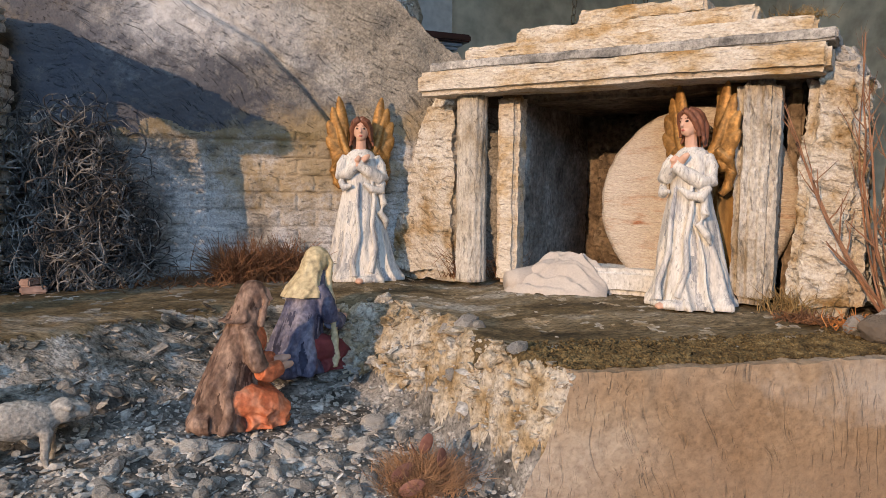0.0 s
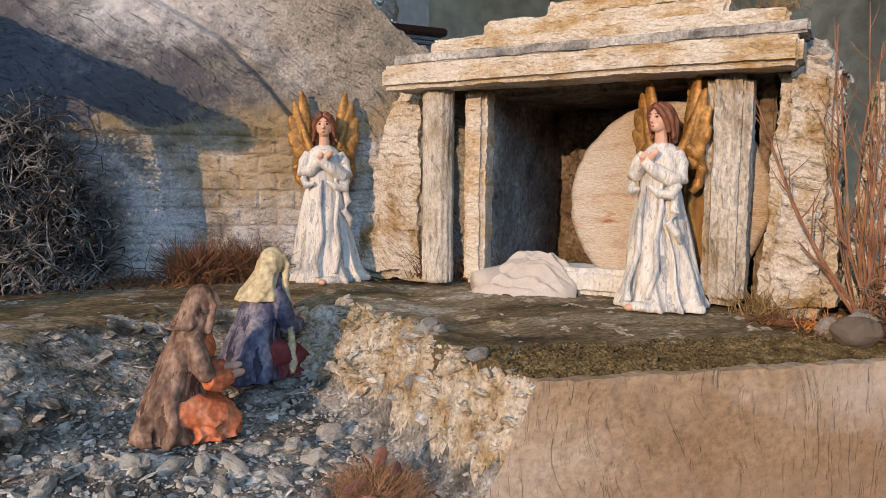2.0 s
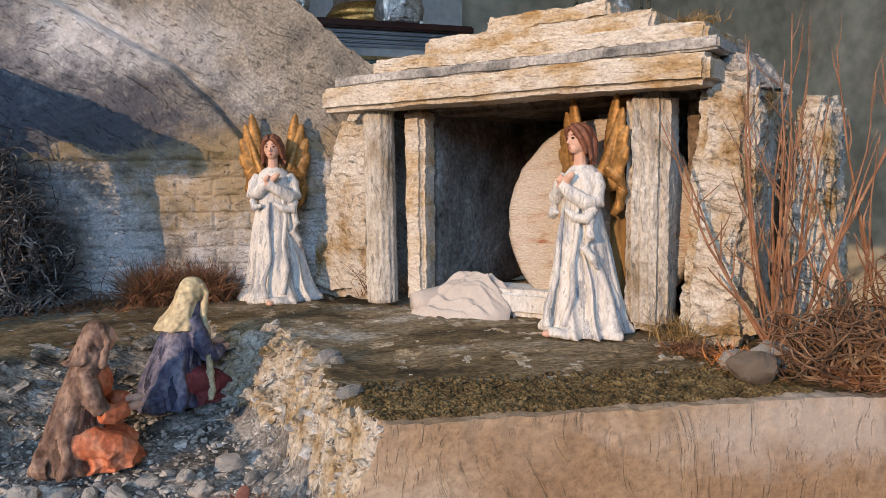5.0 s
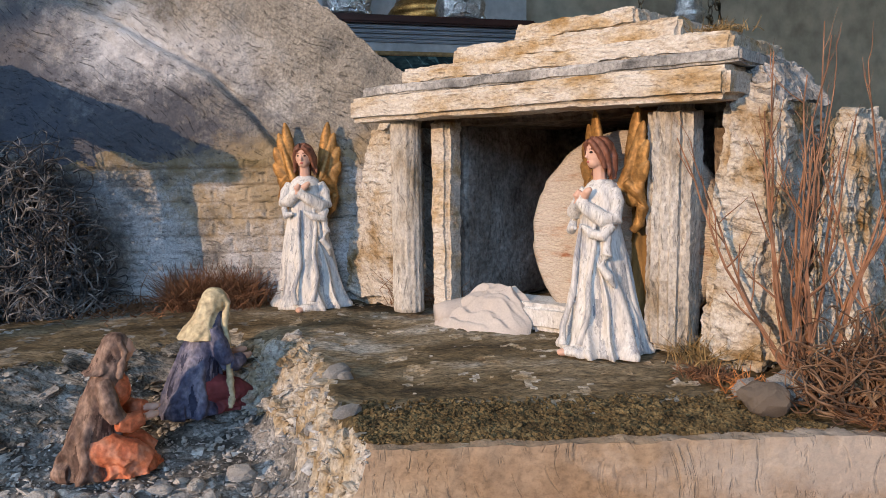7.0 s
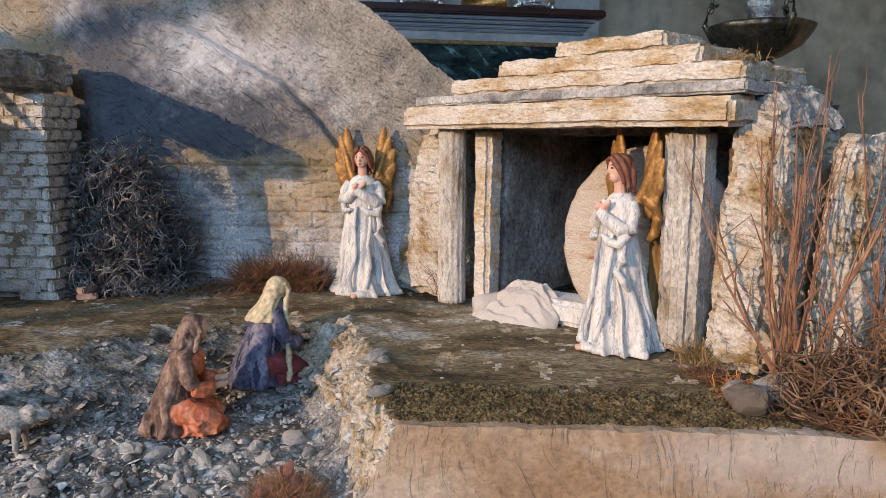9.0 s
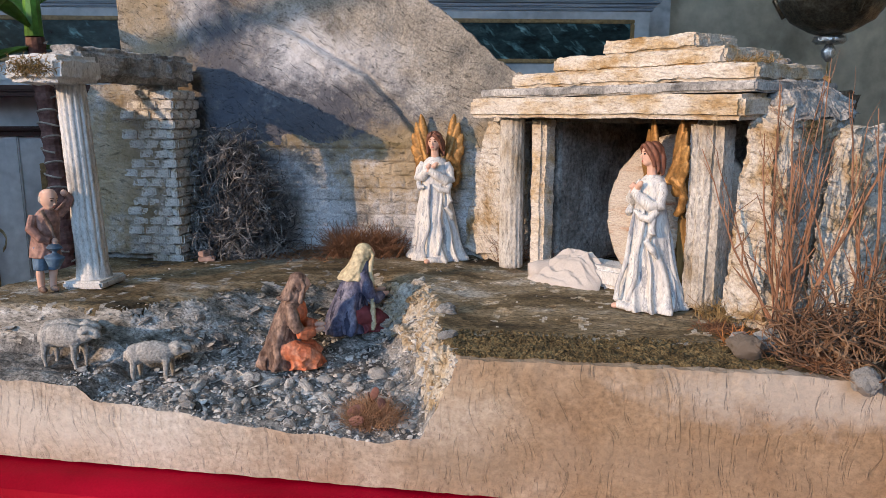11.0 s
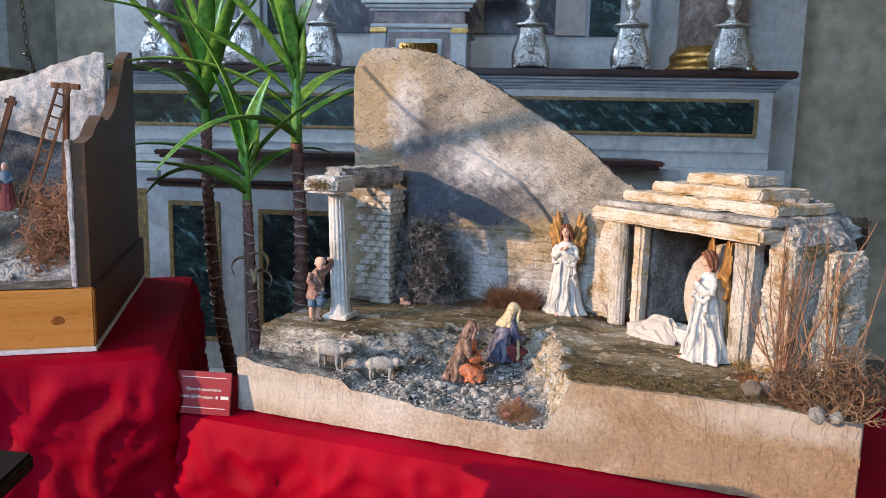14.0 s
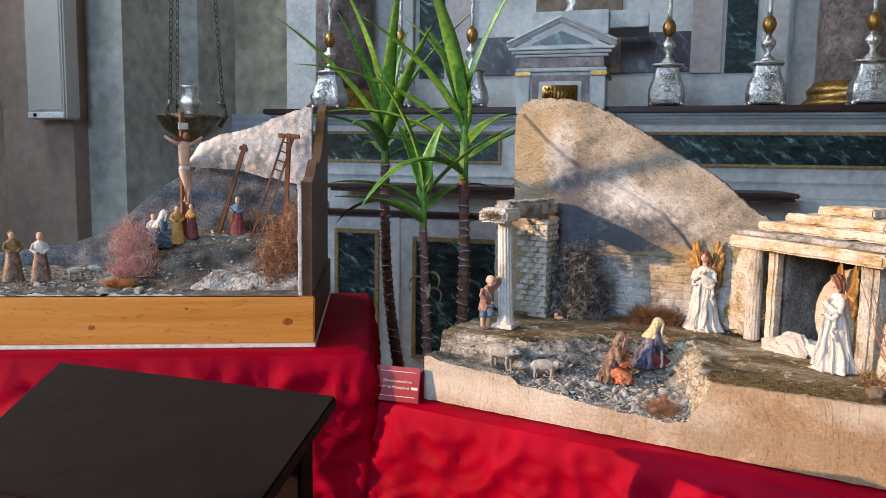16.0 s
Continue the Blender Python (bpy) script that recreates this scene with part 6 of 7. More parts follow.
for sx in (-1, 1):
    slab(tab, "pilaster", min(sx * .15, sx * .215), max(sx * .15, sx * .215), .012, .05, -.45, .140, "marble_white")
    slab(tab, "gilt_capital", min(sx * .145, sx * .222), max(sx * .145, sx * .222), .004, .05, .140, .162, "brass", "gilded capital")
    slab(tab, "gilt_base", min(sx * .145, sx * .222), max(sx * .145, sx * .222), .004, .05, -.42, -.385, "brass", "gilded foot")
slab(tab, "door_frame", -.105, .105, .012, .04, -.02, .115, "marble_white", "white marble door frame", .003)
bm = bmesh.new()
box(bm, -.085, .085, .0, .02, .0, .095, .004)
door = part("door", bm, "brass", tab, "gilded embossed door", smooth=True)
for k in range(9):
    bm = bmesh.new()
    tube(bm, [(-.072 + k * .018, -.002, .085), (-.072 + k * .018 + .004, -.005, .06), (-.072 + k * .018, -.002, .035)], .004, 6)
    part("relief", bm, "brass", door, smooth=True)
slab(tab, "architrave", -.22, .22, .01, .45, .162, .180, "marble_white")
slab(tab, "frieze", -.205, .205, .02, .45, .180, .232, "red_marble", "veined red marble frieze")
bm = bmesh.new()
for z0, z1, o in ((.232, .246, .01), (.246, .262, .025), (.262, .276, .04)):
    box(bm, -.215 - o, .215 + o, .02 - o, .45, z0, z1, .003)
part("cornice", bm, "marble_white", tab, "projecting marble cornice")
bm = bmesh.new()


def gable(bm, w, z0, z1, y0, y1):
    a = [bm.verts.new((x, y0, z)) for x, z in ((-w, z0), (w, z0), (0, z1))]
    b = [bm.verts.new((x, y1, z)) for x, z in ((-w, z0), (w, z0), (0, z1))]
    bm.faces.new(a)
    bm.faces.new(b[::-1])
    for i in range(3):
        bm.faces.new((a[i], b[i], b[(i + 1) % 3], a[(i + 1) % 3]))


gable(bm, .235, .276, .385, .01, .45)
part("pediment", bm, "marble_white", tab, "triangular marble pediment")
bm = bmesh.new()
gable(bm, .150, .290, .352, .004, .02)
part("pediment_field", bm, "marble_green", tab, "dark green triangular inlay")
bm = bmesh.new()
for sx in (-1, 1):
    for o, t_ in ((.0, .012), (.016, .010)):
        tube(bm, [(sx * .262, .0 - o * .5, .282 + o), (0, .0 - o * .5, .400 + o)], t_, 4)
part("raking_cornice", bm, "marble_white", tab)
slab(tab, "plinth_block", -.17, .21, .16, .48, .33, .478, "marble_white", "white marble block above the pediment")
slab(tab, "rear_block", .21, .40, .2, .48, .395, .478, "marble_white")
bm = bmesh.new()
lathe(bm, [(.06, 0), (.065, .012), (.04, .03), (.03, .06), (.045, .09), (.02, .12)], 24, pose(.02, .30, .478))
part("silver_foot", bm, "silver", tab, "silver foot of a crucifix", smooth=True)

# reredos behind
rer = thing("reredos", pose(0, 0, 0), "marble altar screen with mauve columns and dark panels", "altar screen")
slab(rer, "backing", -2.0, 1.75, 3.34, 3.75, .15, 4.6, "marble_white", "pale marble backing")
for sx in (-1, 1):
    a, b = sorted((CX + sx * .245, CX + sx * .62))
    slab(rer, "dark_field", a, b, 3.325, 3.345, 1.80, 2.02, "dark_marble", "dark veined marble field", .002)
    a, b = sorted((CX + sx * .62, CX + sx * .78))
    slab(rer, "pale_strip", a, b, 3.32, 3.345, 1.79, 4.4, "pale_pink_marble", "pale pinkish marble strip", .002)
    a, b = sorted((CX + sx * .80, CX + sx * .955))
    slab(rer, "green_field", a, b, 3.325, 3.345, 1.79, 4.3, "marble_green", "dark green veined marble field", .002)
    a, b = sorted((CX + sx * .985, CX + sx * 1.13))
    slab(rer, "pilaster", a, b, 3.29, 3.345, 1.56, 4.5, "marble_white", "white marble pilaster", .003)
    a, b = sorted((CX + sx * 1.10, CX + sx * 1.115))
    slab(rer, "pilaster_edge", a, b, 3.275, 3.30, 1.56, 4.5, "marble_blue", "slate-blue edge strip", .003)
    bm = bmesh.new()
    x = CX + sx * 1.40
    box(bm, x - .245, x + .245, 2.99, 3.4, 1.562, 1.585, .004)
    part("column_plinth", bm, "marble_cream", rer, "cream marble slab")
    bm = bmesh.new()
    lathe(bm, [(.225, 1.585), (.228, 1.605), (.215, 1.62), (.195, 1.635), (.20, 1.655), (.205, 1.67), (.19, 1.69), (.178, 1.70), (.176, 1.71)], 40, pose(x, 3.2, 0))
    part("gilt_base", bm, "brass", rer, "gilded column base", smooth=True)
    bm = bmesh.new()
    lathe(bm, [(.168, 1.71), (.166, 3.0), (.150, 4.4)], 40, pose(x, 3.2, 0))
    part("column_shaft", bm, "mauve_marble", rer, "mauve-grey veined marble column", smooth=True)
slab(rer, "niche_field", CX - .245, CX + .245, 3.327, 3.345, 1.80, 4.2, "ochre_dim", "brownish niche", .002)


# candlesticks
def candlestick(m):
    c = thing("candlestick", m, "silver and gilt altar candlestick with embossed foot", "candlestick", "altar candlesticks")
    bm = bmesh.new()
    n, rows = 36, 16
    rings = []
    prof = [(0.0, .080), (.02, .086), (.05, .092), (.09, .084), (.13, .068), (.165, .058), (.185, .056)]
    for k in range(rows + 1):
        z = .012 + .185 * k / rows
        w = lerp_table(prof, z - .012)
        ring = []
        for i in range(n):
            a = 2 * math.pi * (i + .5) / n
            cx, sy = math.cos(a), math.sin(a)
            q = w / max(abs(cx), abs(sy)) * (1 - .10 * (abs(cx * sy) * 2) ** 2)
            emb = 1 + .05 * noise.noise(Vector((cx * 4, sy * 4, z * 55)))
            ring.append(bm.verts.new((q * cx * emb, q * sy * .85 * emb, z)))
        rings.append(ring)
    for a, b in zip(rings, rings[1:]):
        for i in range(n):
            bm.faces.new((a[i], a[(i + 1) % n], b[(i + 1) % n], b[i]))
    bm.faces.new(rings[-1])
    bm.faces.new(rings[0][::-1])
    part("foot", bm, "silver", c, "embossed silver foot", smooth=True)
    # raised scrollwork
    bm = bmesh.new()
    for s in (-1, 1):
        for k in range(3):
            z0 = .05 + .045 * k
            rr = .020 - .004 * k
            pts = [(s * (.020 + rr * 1.3 * math.cos(t * .6)), -.074 + .13 * max(0, z0 - .06), z0 + rr * math.sin(t * .6)) for t in range(9)]
            tube(bm, pts, .0042, 5)
        tube(bm, [(s * .048, -.055, .012), (s * .058, -.060, .03), (s * .05, -.058, .045)], [.010, .008, .004], 6)
    for k in range(5):
        tube(bm, [(0, -.074, .09), ((k - 2) * .016, -.060, .160)], [.006, .003], 5)
    bmesh.ops.create_icosphere(bm, subdivisions=2, radius=.017, matrix=pose(0, -.074, .085))
    part("scrollwork", bm, "silver", c, "raised silver scrollwork", smooth=True)
    for sx in (-1, 1):
        for sy in (-1, 1):
            bm = bmesh.new()
            bmesh.ops.create_icosphere(bm, subdivisions=2, radius=.013, matrix=pose(sx * .074, sy * .060, .012))
            part("claw_foot", bm, "silver", c, smooth=True)
    bm = bmesh.new()
    lathe(bm, [(.072, .197), (.078, .203), (.078, .212), (.050, .216)], 24)
    part("drip_plate", bm, "silver", c, smooth=True)
    bm = bmesh.new()
    lathe(bm, [(.036, .216), (.030, .232), (.014, .245), (.012, .262), (.026, .280), (.034, .300), (.034, .312), (.018, .326), (.013, .345)], 24)
    part("lower_knop", bm, "silver", c, "banded silver lower knop", smooth=True)
    bm = bmesh.new()
    lathe(bm, [(.012, .345), (.018, .352), (.028, .375), (.030, .395), (.022, .418), (.014, .425)], 24)
    for v in bm.verts:
        v.co.x *= 1 + .07 * math.cos(8 * math.atan2(v.co.y, v.co.x))
    part("upper_knop", bm, "brass", c, "gilded leafy knop", smooth=True)
    bm = bmesh.new()
    lathe(bm, [(.013, .425), (.010, .46), (.011, .60), (.018, .62), (.03, .63), (.03, .635)], 20)
    part("stem", bm, "silver", c, "slender silver stem", smooth=True)
    bm = bmesh.new()
    lathe(bm, [(.011, .635), (.011, .85), (.003, .855)], 16)
    part("candle", bm, "wax", c, "white candle", smooth=True)
    return c


first = candlestick(pose(.36, 2.83, 1.562))
for x in (.815, 1.26, -.64, -1.04, -1.46):
    copy_thing(first, pose(x, 2.83, 1.562))


# hanging lamps
def sanctuary_lamp(m, label):
    l = thing("sanctuary_lamp", m, label, "hanging lamp")
    bm = bmesh.new()
    lathe(bm, [(.02, -.10), (.07, -.085), (.13, -.05), (.165, 0), (.172, .02), (.160, .028), (.13, .02), (.02, .015)], 36)
    for v in bm.verts:
        a = math.atan2(v.co.y, v.co.x)
        k = 1 + .03 * math.cos(9 * a)
        v.co.x *= k
        v.co.y *= k
    part("bowl", bm, "old_bronze", l, "dark bronze bowl with raised leaves", smooth=True)
    bm = bmesh.new()
    lathe(bm, [(.045, -.125), (.055, -.115), (.05, -.10), (.02, -.098)], 24)
    lathe(bm, [(.006, -.185), (.022, -.165), (.024, -.145), (.010, -.125)], 20)
    part("finial", bm, "silver", l, "silver finial", smooth=True)
    bm = bmesh.new()
    tube(bm, [(0, 0, -.185), (0, 0, -.225)], .003, 5)
    lathe(bm, [(.012, -.235), (.016, -.24), (.02, -.295), (.019, -.30)], 14)
    part("tassel", bm, "dry_moss", l, "tan tassel")
    bm = bmesh.new()
    lathe(bm, [(.04, .02), (.042, .03), (.05, .07), (.062, .085), (.058, .10), (.045, .11), (.043, .15), (.055, .172), (.056, .178)], 28)
    part("neck", bm, "silver", l, "polished silver neck", smooth=True)
    for k in range(3):
        a = 2 * math.pi * k / 3 + .5
        bm = bmesh.new()
        x, y = .165 * math.cos(a), .165 * math.sin(a)
        tube(bm, [(x * .9, y * .9, -.03), (x * 1.12, y * 1.12, .03), (x * 1.05, y * 1.05, .09), (x * .85, y * .85, .10)], [.012, .010, .008, .006], 8)
        part("arm", bm, "old_bronze", l, "curled bronze arm", smooth=True)
        bm = bmesh.new()
        for j in range(70):
            f = j / 70
            p = Vector((x * (1 - .75 * f), y * (1 - .75 * f), .09 + 2.2 * f))
            rot = 90 * (j % 2)
            ring = [p + Vector((.010 * math.cos(t * .785) * math.cos(math.radians(rot)), .010 * math.cos(t * .785) * math.sin(math.radians(rot)), .019 * math.sin(t * .785))) for t in range(9)]
            tube(bm, ring, .0028, 4)
        part("chain", bm, "old_bronze", l, "bronze link chain")
    bm = bmesh.new()
    tube(bm, [(0, 0, 2.25), (0, 0, 5.515 - m.translation.z)], .006, 6)
    lathe(bm, [(.045, 2.24), (.045, 2.27), (.01, 2.28)], 16)
    part("hanger", bm, "old_bronze", l, "bronze ring and hanger")
    return l


sanctuary_lamp(pose(-2.05, 2.37, 1.475), "hanging bronze church lamp with silver neck and chains")
sanctuary_lamp(pose(1.93, 2.30, 1.435), "hanging bronze church lamp with silver neck and tassel")

# loudspeaker on the pier
spk = thing("loudspeaker", pose(-3.15, 2.60, 1.50), "tall grey column loudspeaker fixed to the pier", "loudspeaker")
slab(spk, "cabinet", -.14, .14, -.06, .06, 0, 1.1, "speaker_grey", "", .01)
slab(spk, "grille", -.12, .12, -.066, -.058, .05, 1.07, "speaker_grey", "fine grey grille", .003)
slab(spk, "foot_strip", -.13, .13, -.068, -.056, .006, .04, "white_board", "white base strip", .002)
bm = bmesh.new()
lathe(bm, [(.012, 0), (.012, .004)], 16, pose(-.075, -.068, .023, 90, 0, 0))
part("badge", bm, "dark_wood", spk, "round dark badge")

# board with blue-grey lettering on the wall
brd = thing("text_board", pose(-2.55, 3.70, 1.40), "pale wall board with rows of blue lettering", "board")
slab(brd, "panel", -.28, .28, 0, .03, 0, .21, "text_blue", "", .003)
for k in range(4):
    for j in range(3):
        slab(brd, "text_bar", -.25 + j * .17, -.10 + j * .17 - .02 * ((k + j) % 2), -.004, .002, .16 - k * .045, .178 - k * .045, "marble_blue", "", 0)


# ---- tables under red cloth ----
def cloth_skirt(bm, loop, z_top, z_bot, amp, seed, per=.11):
    """A hanging cloth along a closed loop of corners, with folds that deepen downwards."""
    pts = []
    for (x0, y0), (x1, y1) in zip(loop, loop[1:]):
        n = max(4, int(math.hypot(x1 - x0, y1 - y0) / .012))
        d = Vector((x1 - x0, y1 - y0, 0)).normalized()
        out = Vector((d.y, -d.x, 0))
        for k in range(n):
            f = k / n
            pts.append((Vector((x0 + (x1 - x0) * f, y0 + (y1 - y0) * f, 0)), out))
    rows = 60
    grid = []
    s = 0.0
    arc = [0.0]
    for (p, _), (q, _) in zip(pts, pts[1:]):
        s += (q - p).length
        arc.append(s)
    for r in range(rows + 1):
        f = r / rows
        z = z_top + (z_bot - z_top) * f
        row = []
        for (p, out), a in zip(pts, arc):
            w = math.sin(a / per * 2 * math.pi + 3.5 * noise.noise(Vector((a * 3, seed, 0))) + .8 * f) * .22 + 1.5 * noise.noise(Vector((a * 5, f * .9, seed))) + .5 * noise.noise(Vector((a * 14 + f * 2, f * 2.5, seed)))
            q = Vector((a * 7 + 2.5 * f, f * 5 - a * 2.2, seed + 4))
            lay = max(0.0, 1 - 3.6 * abs(noise.noise(q))) + .7 * max(0.0, 1 - 4 * abs(noise.noise(q * 2.3 + Vector((3, 1, 0)))))
            w += .60 * lay * min(1, f * 14) / max(.16, f ** .55)
            row.append(bm.verts.new(p + out * (.004 * min(1, f * 8) + .02 * f + amp * (f ** .55) * (w + .5)) + Vector((0, 0, z))))
        grid.append(row)
    for a, b in zip(grid, grid[1:]):
        for i in range(len(pts)):
            j = (i + 1) % len(pts)
            bm.faces.new((a[i], a[j], b[j], b[i]))
    return grid[0]


def covered_table(m, x0, x1, y0, y1, h, label, seed, amp):
    t = thing("covered_table", m, label, "table")
    bm = bmesh.new()
    loop = [(x0, y0), (x1, y0), (x1, y1), (x0, y1), (x0, y0)]
    cloth_skirt(bm, loop, -.009, -h + .01, amp, seed)
    n, k = 120, 70
    grid = []
    for i in range(n + 1):
        row = []
        for j in range(k + 1):
            x, y = x0 + (x1 - x0) * i / n, y0 + (y1 - y0) * j / k
            e = min(x - x0, x1 - x, y - y0, y1 - y)
            z = -.001 - .008 * (1 - smooth01(e / .02)) + .0026 * min(1, e / .02) * (noise.noise(Vector((x * 10 + y * 7, y * 18, seed))) + .5 * noise.noise(Vector((x * 25 - y * 30, y * 20, seed))))
            row.append(bm.verts.new((x, y, min(z, -.0004))))
        grid.append(row)
    for i in range(n):
        for j in range(k):
            bm.faces.new((grid[i][j], grid[i + 1][j], grid[i + 1][j + 1], grid[i][j + 1]))
    part("tablecloth", bm, "red_cloth", t, "crimson cloth hanging in folds", smooth=True)
    bm = bmesh.new()
    box(bm, x0 + .012, x1 - .012, y0 + .012, y1 - .012, -.035, -.012)
    part("tabletop", bm, "dark_wood", t)
    for x in (x0 + .05, x1 - .10):
        for y in (y0 + .05, y1 - .10):
            bm = bmesh.new()
            box(bm, x, x + .05, y, y + .05, -h, -.035)
            part("leg", bm, "dark_wood", t)
    return t


covered_table(DIO, -.15, 1.25, -.05, .66, TABLE_Z, "table under a creased crimson cloth, bearing the tomb scene", 3.0, .026)
covered_table(HILL @ pose(0, 0, 0), -1.6, .135, -.055, .80, .81, "higher table under a folded crimson cloth", 7.0, .028)

# ---- sign ----
sgn = thing("sign", pose(-.243, .565, TABLE_Z, -12, 0, -1), "small red acrylic sign with white lettering on the cloth", "sign")
bm = bmesh.new()
box(bm, -.056, .056, 0, .003, .002, .083, .001)
part("plate", bm, "sign_red", sgn, "glossy red plate")
bm = bmesh.new()
box(bm, -.057, .057, .0, .035, 0, .002)
part("foot", bm, "sign_red", sgn)
for z in (.012, .071):
    bm = bmesh.new()
    box(bm, -.046, .046, -.0012, .0005, z, z + .0012)
    part("line", bm, "sign_white", sgn, "thin white line")


def lettering(text, size, x, z, parent):
    cu = bpy.data.curves.new("text", 'FONT')
    cu.body, cu.size, cu.extrude, cu.align_x = text, size, .0003, 'CENTER'
    tmp = new("tmp", cu)
    me = bpy.data.meshes.new_from_object(tmp.evaluated_get(bpy.context.evaluated_depsgraph_get()))
    bpy.data.objects.remove(tmp)
    me.name = "lettering"
    me.materials.append(M["sign_white"])
    ob = new("lettering", me)
    ob.parent = parent
    ob.matrix_local = pose(x, -.0012, z, 90, 0, 0)
    return tagged(ob, "white lettering")


lettering("Opera in esposizione", .0085, 0, .046, sgn)
lettering("Amici del Presepio di", .0095, -.010, .031, sgn)
bm = bmesh.new()
box(bm, .036, .052, -.0014, .0004, .031, .037)
part("text_bar", bm, "sign_white", sgn, "unreadable white word")

# ---- dark brown stand in the foreground ----
std = thing("side_table", pose(-.078, -.144, .933, 0, 0, -2), "dark brown wooden side table with a plain top", "table")
bm = bmesh.new()
vs = [bm.verts.new((x, y, z)) for z in (-.018, 0) for x, y in ((-.490, .003), (0, 0), (.096, -.385), (-.258, -.385))]
bm.faces.new(vs[:4][::-1])
bm.faces.new(vs[4:])
for i in range(4):
    bm.faces.new((vs[i], vs[(i + 1) % 4], vs[4 + (i + 1) % 4], vs[4 + i]))
bmesh.ops.bevel(bm, geom=bm.edges[:], offset=.003, segments=2, affect='EDGES')
part("tabletop", bm, "brown_board", std, "smooth dark brown top")
for x, y in ((-.42, -.04), (-.05, -.03), (.02, -.33), (-.22, -.34)):
    bm = bmesh.new()
    box(bm, x - .02, x + .02, y - .02, y + .02, -.933, -.018, .004)
    part("leg", bm, "brown_board", std)

# ---- crucifixion scene ----
crate = thing("crucifixion_base", HILL, "stony landscape in a varnished pine frame, on the higher table", "diorama base")
bm = bmesh.new()
box(bm, -1.45, .003, .0, .025, .008, .122, .003)
part("front_plank", bm, "pine", crate, "varnished orange pine plank with knots")
for x, z, rad in ((-.062, .062, .009), (-.30, .095, .003), (-.52, .05, .006), (-.85, .08, .007)):
    bm = bmesh.new()
    lathe(bm, [(rad, 0), (rad * .9, .0006), (rad * .4, .0008)], 20, pose(x, 0, z, 90, 0, 0) @ Matrix.Diagonal((1.4, 1, 1, 1)))
    part("knot", bm, "knot", crate, "dark oval knot")
bm = bmesh.new()
box(bm, -.022, .003, .025, .78, .008, .122, .003)
part("side_plank", bm, "board_wood", crate, "dark stained side plank")
bm = bmesh.new()
box(bm, -1.46, .006, -.008, .78, .0, .008, .001)
part("white_sheet", bm, "white_board", crate, "thin white sheet under the frame")
# side board with a broken outline
bm = bmesh.new()
out = [(.02, .10), (.02, .40), (.10, .412), (.16, .438), (.22, .456), (.27, .447), (.32, .452), (.40, .478), (.46, .51), (.52, .56), (.59, .61), (.68, .636), (.74, .64), (.74, .10)]
a = [bm.verts.new((-.028, y, z)) for y, z in out]
b = [bm.verts.new((-.004, y, z)) for y, z in out]
bm.faces.new(a)
bm.faces.new(b[::-1])
for i in range(len(out)):
    j = (i + 1) % len(out)
    bm.faces.new((a[i], a[j], b[j], b[i]))
part("side_board", bm, "board_wood", crate, "dark brown side board")
bm = hewn(-.038, -.028, .016, .52, .12, .405, .004, 26, 80)
part("side_plaster", bm, "hill_white", crate, "pale plaster lining")
bm = bmesh.new()


def hill_h(x, y):
    h = .128 + .11 * smooth01((y - .10) / .22) * smooth01((x + .62) / .25)
    h -= .05 * smooth01((.16 - y) / .04) * smooth01((x + .32) / .05) * .6
    p = Vector((x, y, 0))
    return h + .006 * noise.noise(p * 18) + .004 * noise.noise(p * 50) + .002 * noise.noise(p * 130)


g = []
nx, ny = 200, 90
for i in range(nx + 1):
    g.append([bm.verts.new((-1.42 + 1.385 * i / nx, .004 + .622 * j / ny, max(.1245, hill_h(-1.42 + 1.385 * i / nx, .004 + .622 * j / ny)))) for j in range(ny + 1)])
for i in range(nx):
    for j in range(ny):
        bm.faces.new((g[i][j], g[i + 1][j], g[i + 1][j + 1], g[i][j + 1]))
part("stony_ground", bm, "hill_ground", crate, "grey stony ground", smooth=True)
hn = random.Random(77)


def on_hill(r):
    x, y = -r.random() ** .8 * 1.0 - .04, r.uniform(.03, .45)
    return (x, y, hill_h(x, y) + .001), 0


scatter("hill_gravel", 1500, on_hill, (.0012, .006), "pebble", "grey loose stones", crate, 61)


def hill_screen(name, pts, x0, x1, zlow, y, material, label, dep, seed):
    bm = bmesh.new()
    n, rows = 90, 60
    cols = []
    for i in range(n + 1):
        x = x0 + (x1 - x0) * i / n
        top = lerp_table(pts, x)
        col = []
        for j in range(rows + 1):
            f = j / rows
            z = zlow(x) + (top - zlow(x)) * f
            p = Vector((x, seed, z))
            bul = dep * math.sin(math.pi * min(1, f * 1.02)) + .006 * noise.noise(p * 20) + .003 * noise.noise(p * 60)
            col.append(bm.verts.new((x, y - bul, z + .004 * noise.noise(Vector((x * 60, seed, 0))) * f ** 8)))
        cols.append(col)
    for i in range(n):
        for j in range(rows):
            bm.faces.new((cols[i][j], cols[i + 1][j], cols[i + 1][j + 1], cols[i][j + 1]))
    back = [[bm.verts.new((c[k].co.x, y + .025, c[k].co.z)) for k in (0, rows)] for c in cols]
    for i in range(n):
        bm.faces.new((cols[i][rows], cols[i + 1][rows], back[i + 1][1], back[i][1]))
        bm.faces.new((back[i][0], back[i][1], back[i + 1][1], back[i + 1][0]))
    for c, b2 in ((cols[0], back[0]), (cols[-1], back[-1])):
        bm.faces.new([*c, b2[1], b2[0]])
    return solo(name, bm, material, HILL, label, "mountain", smooth=True)


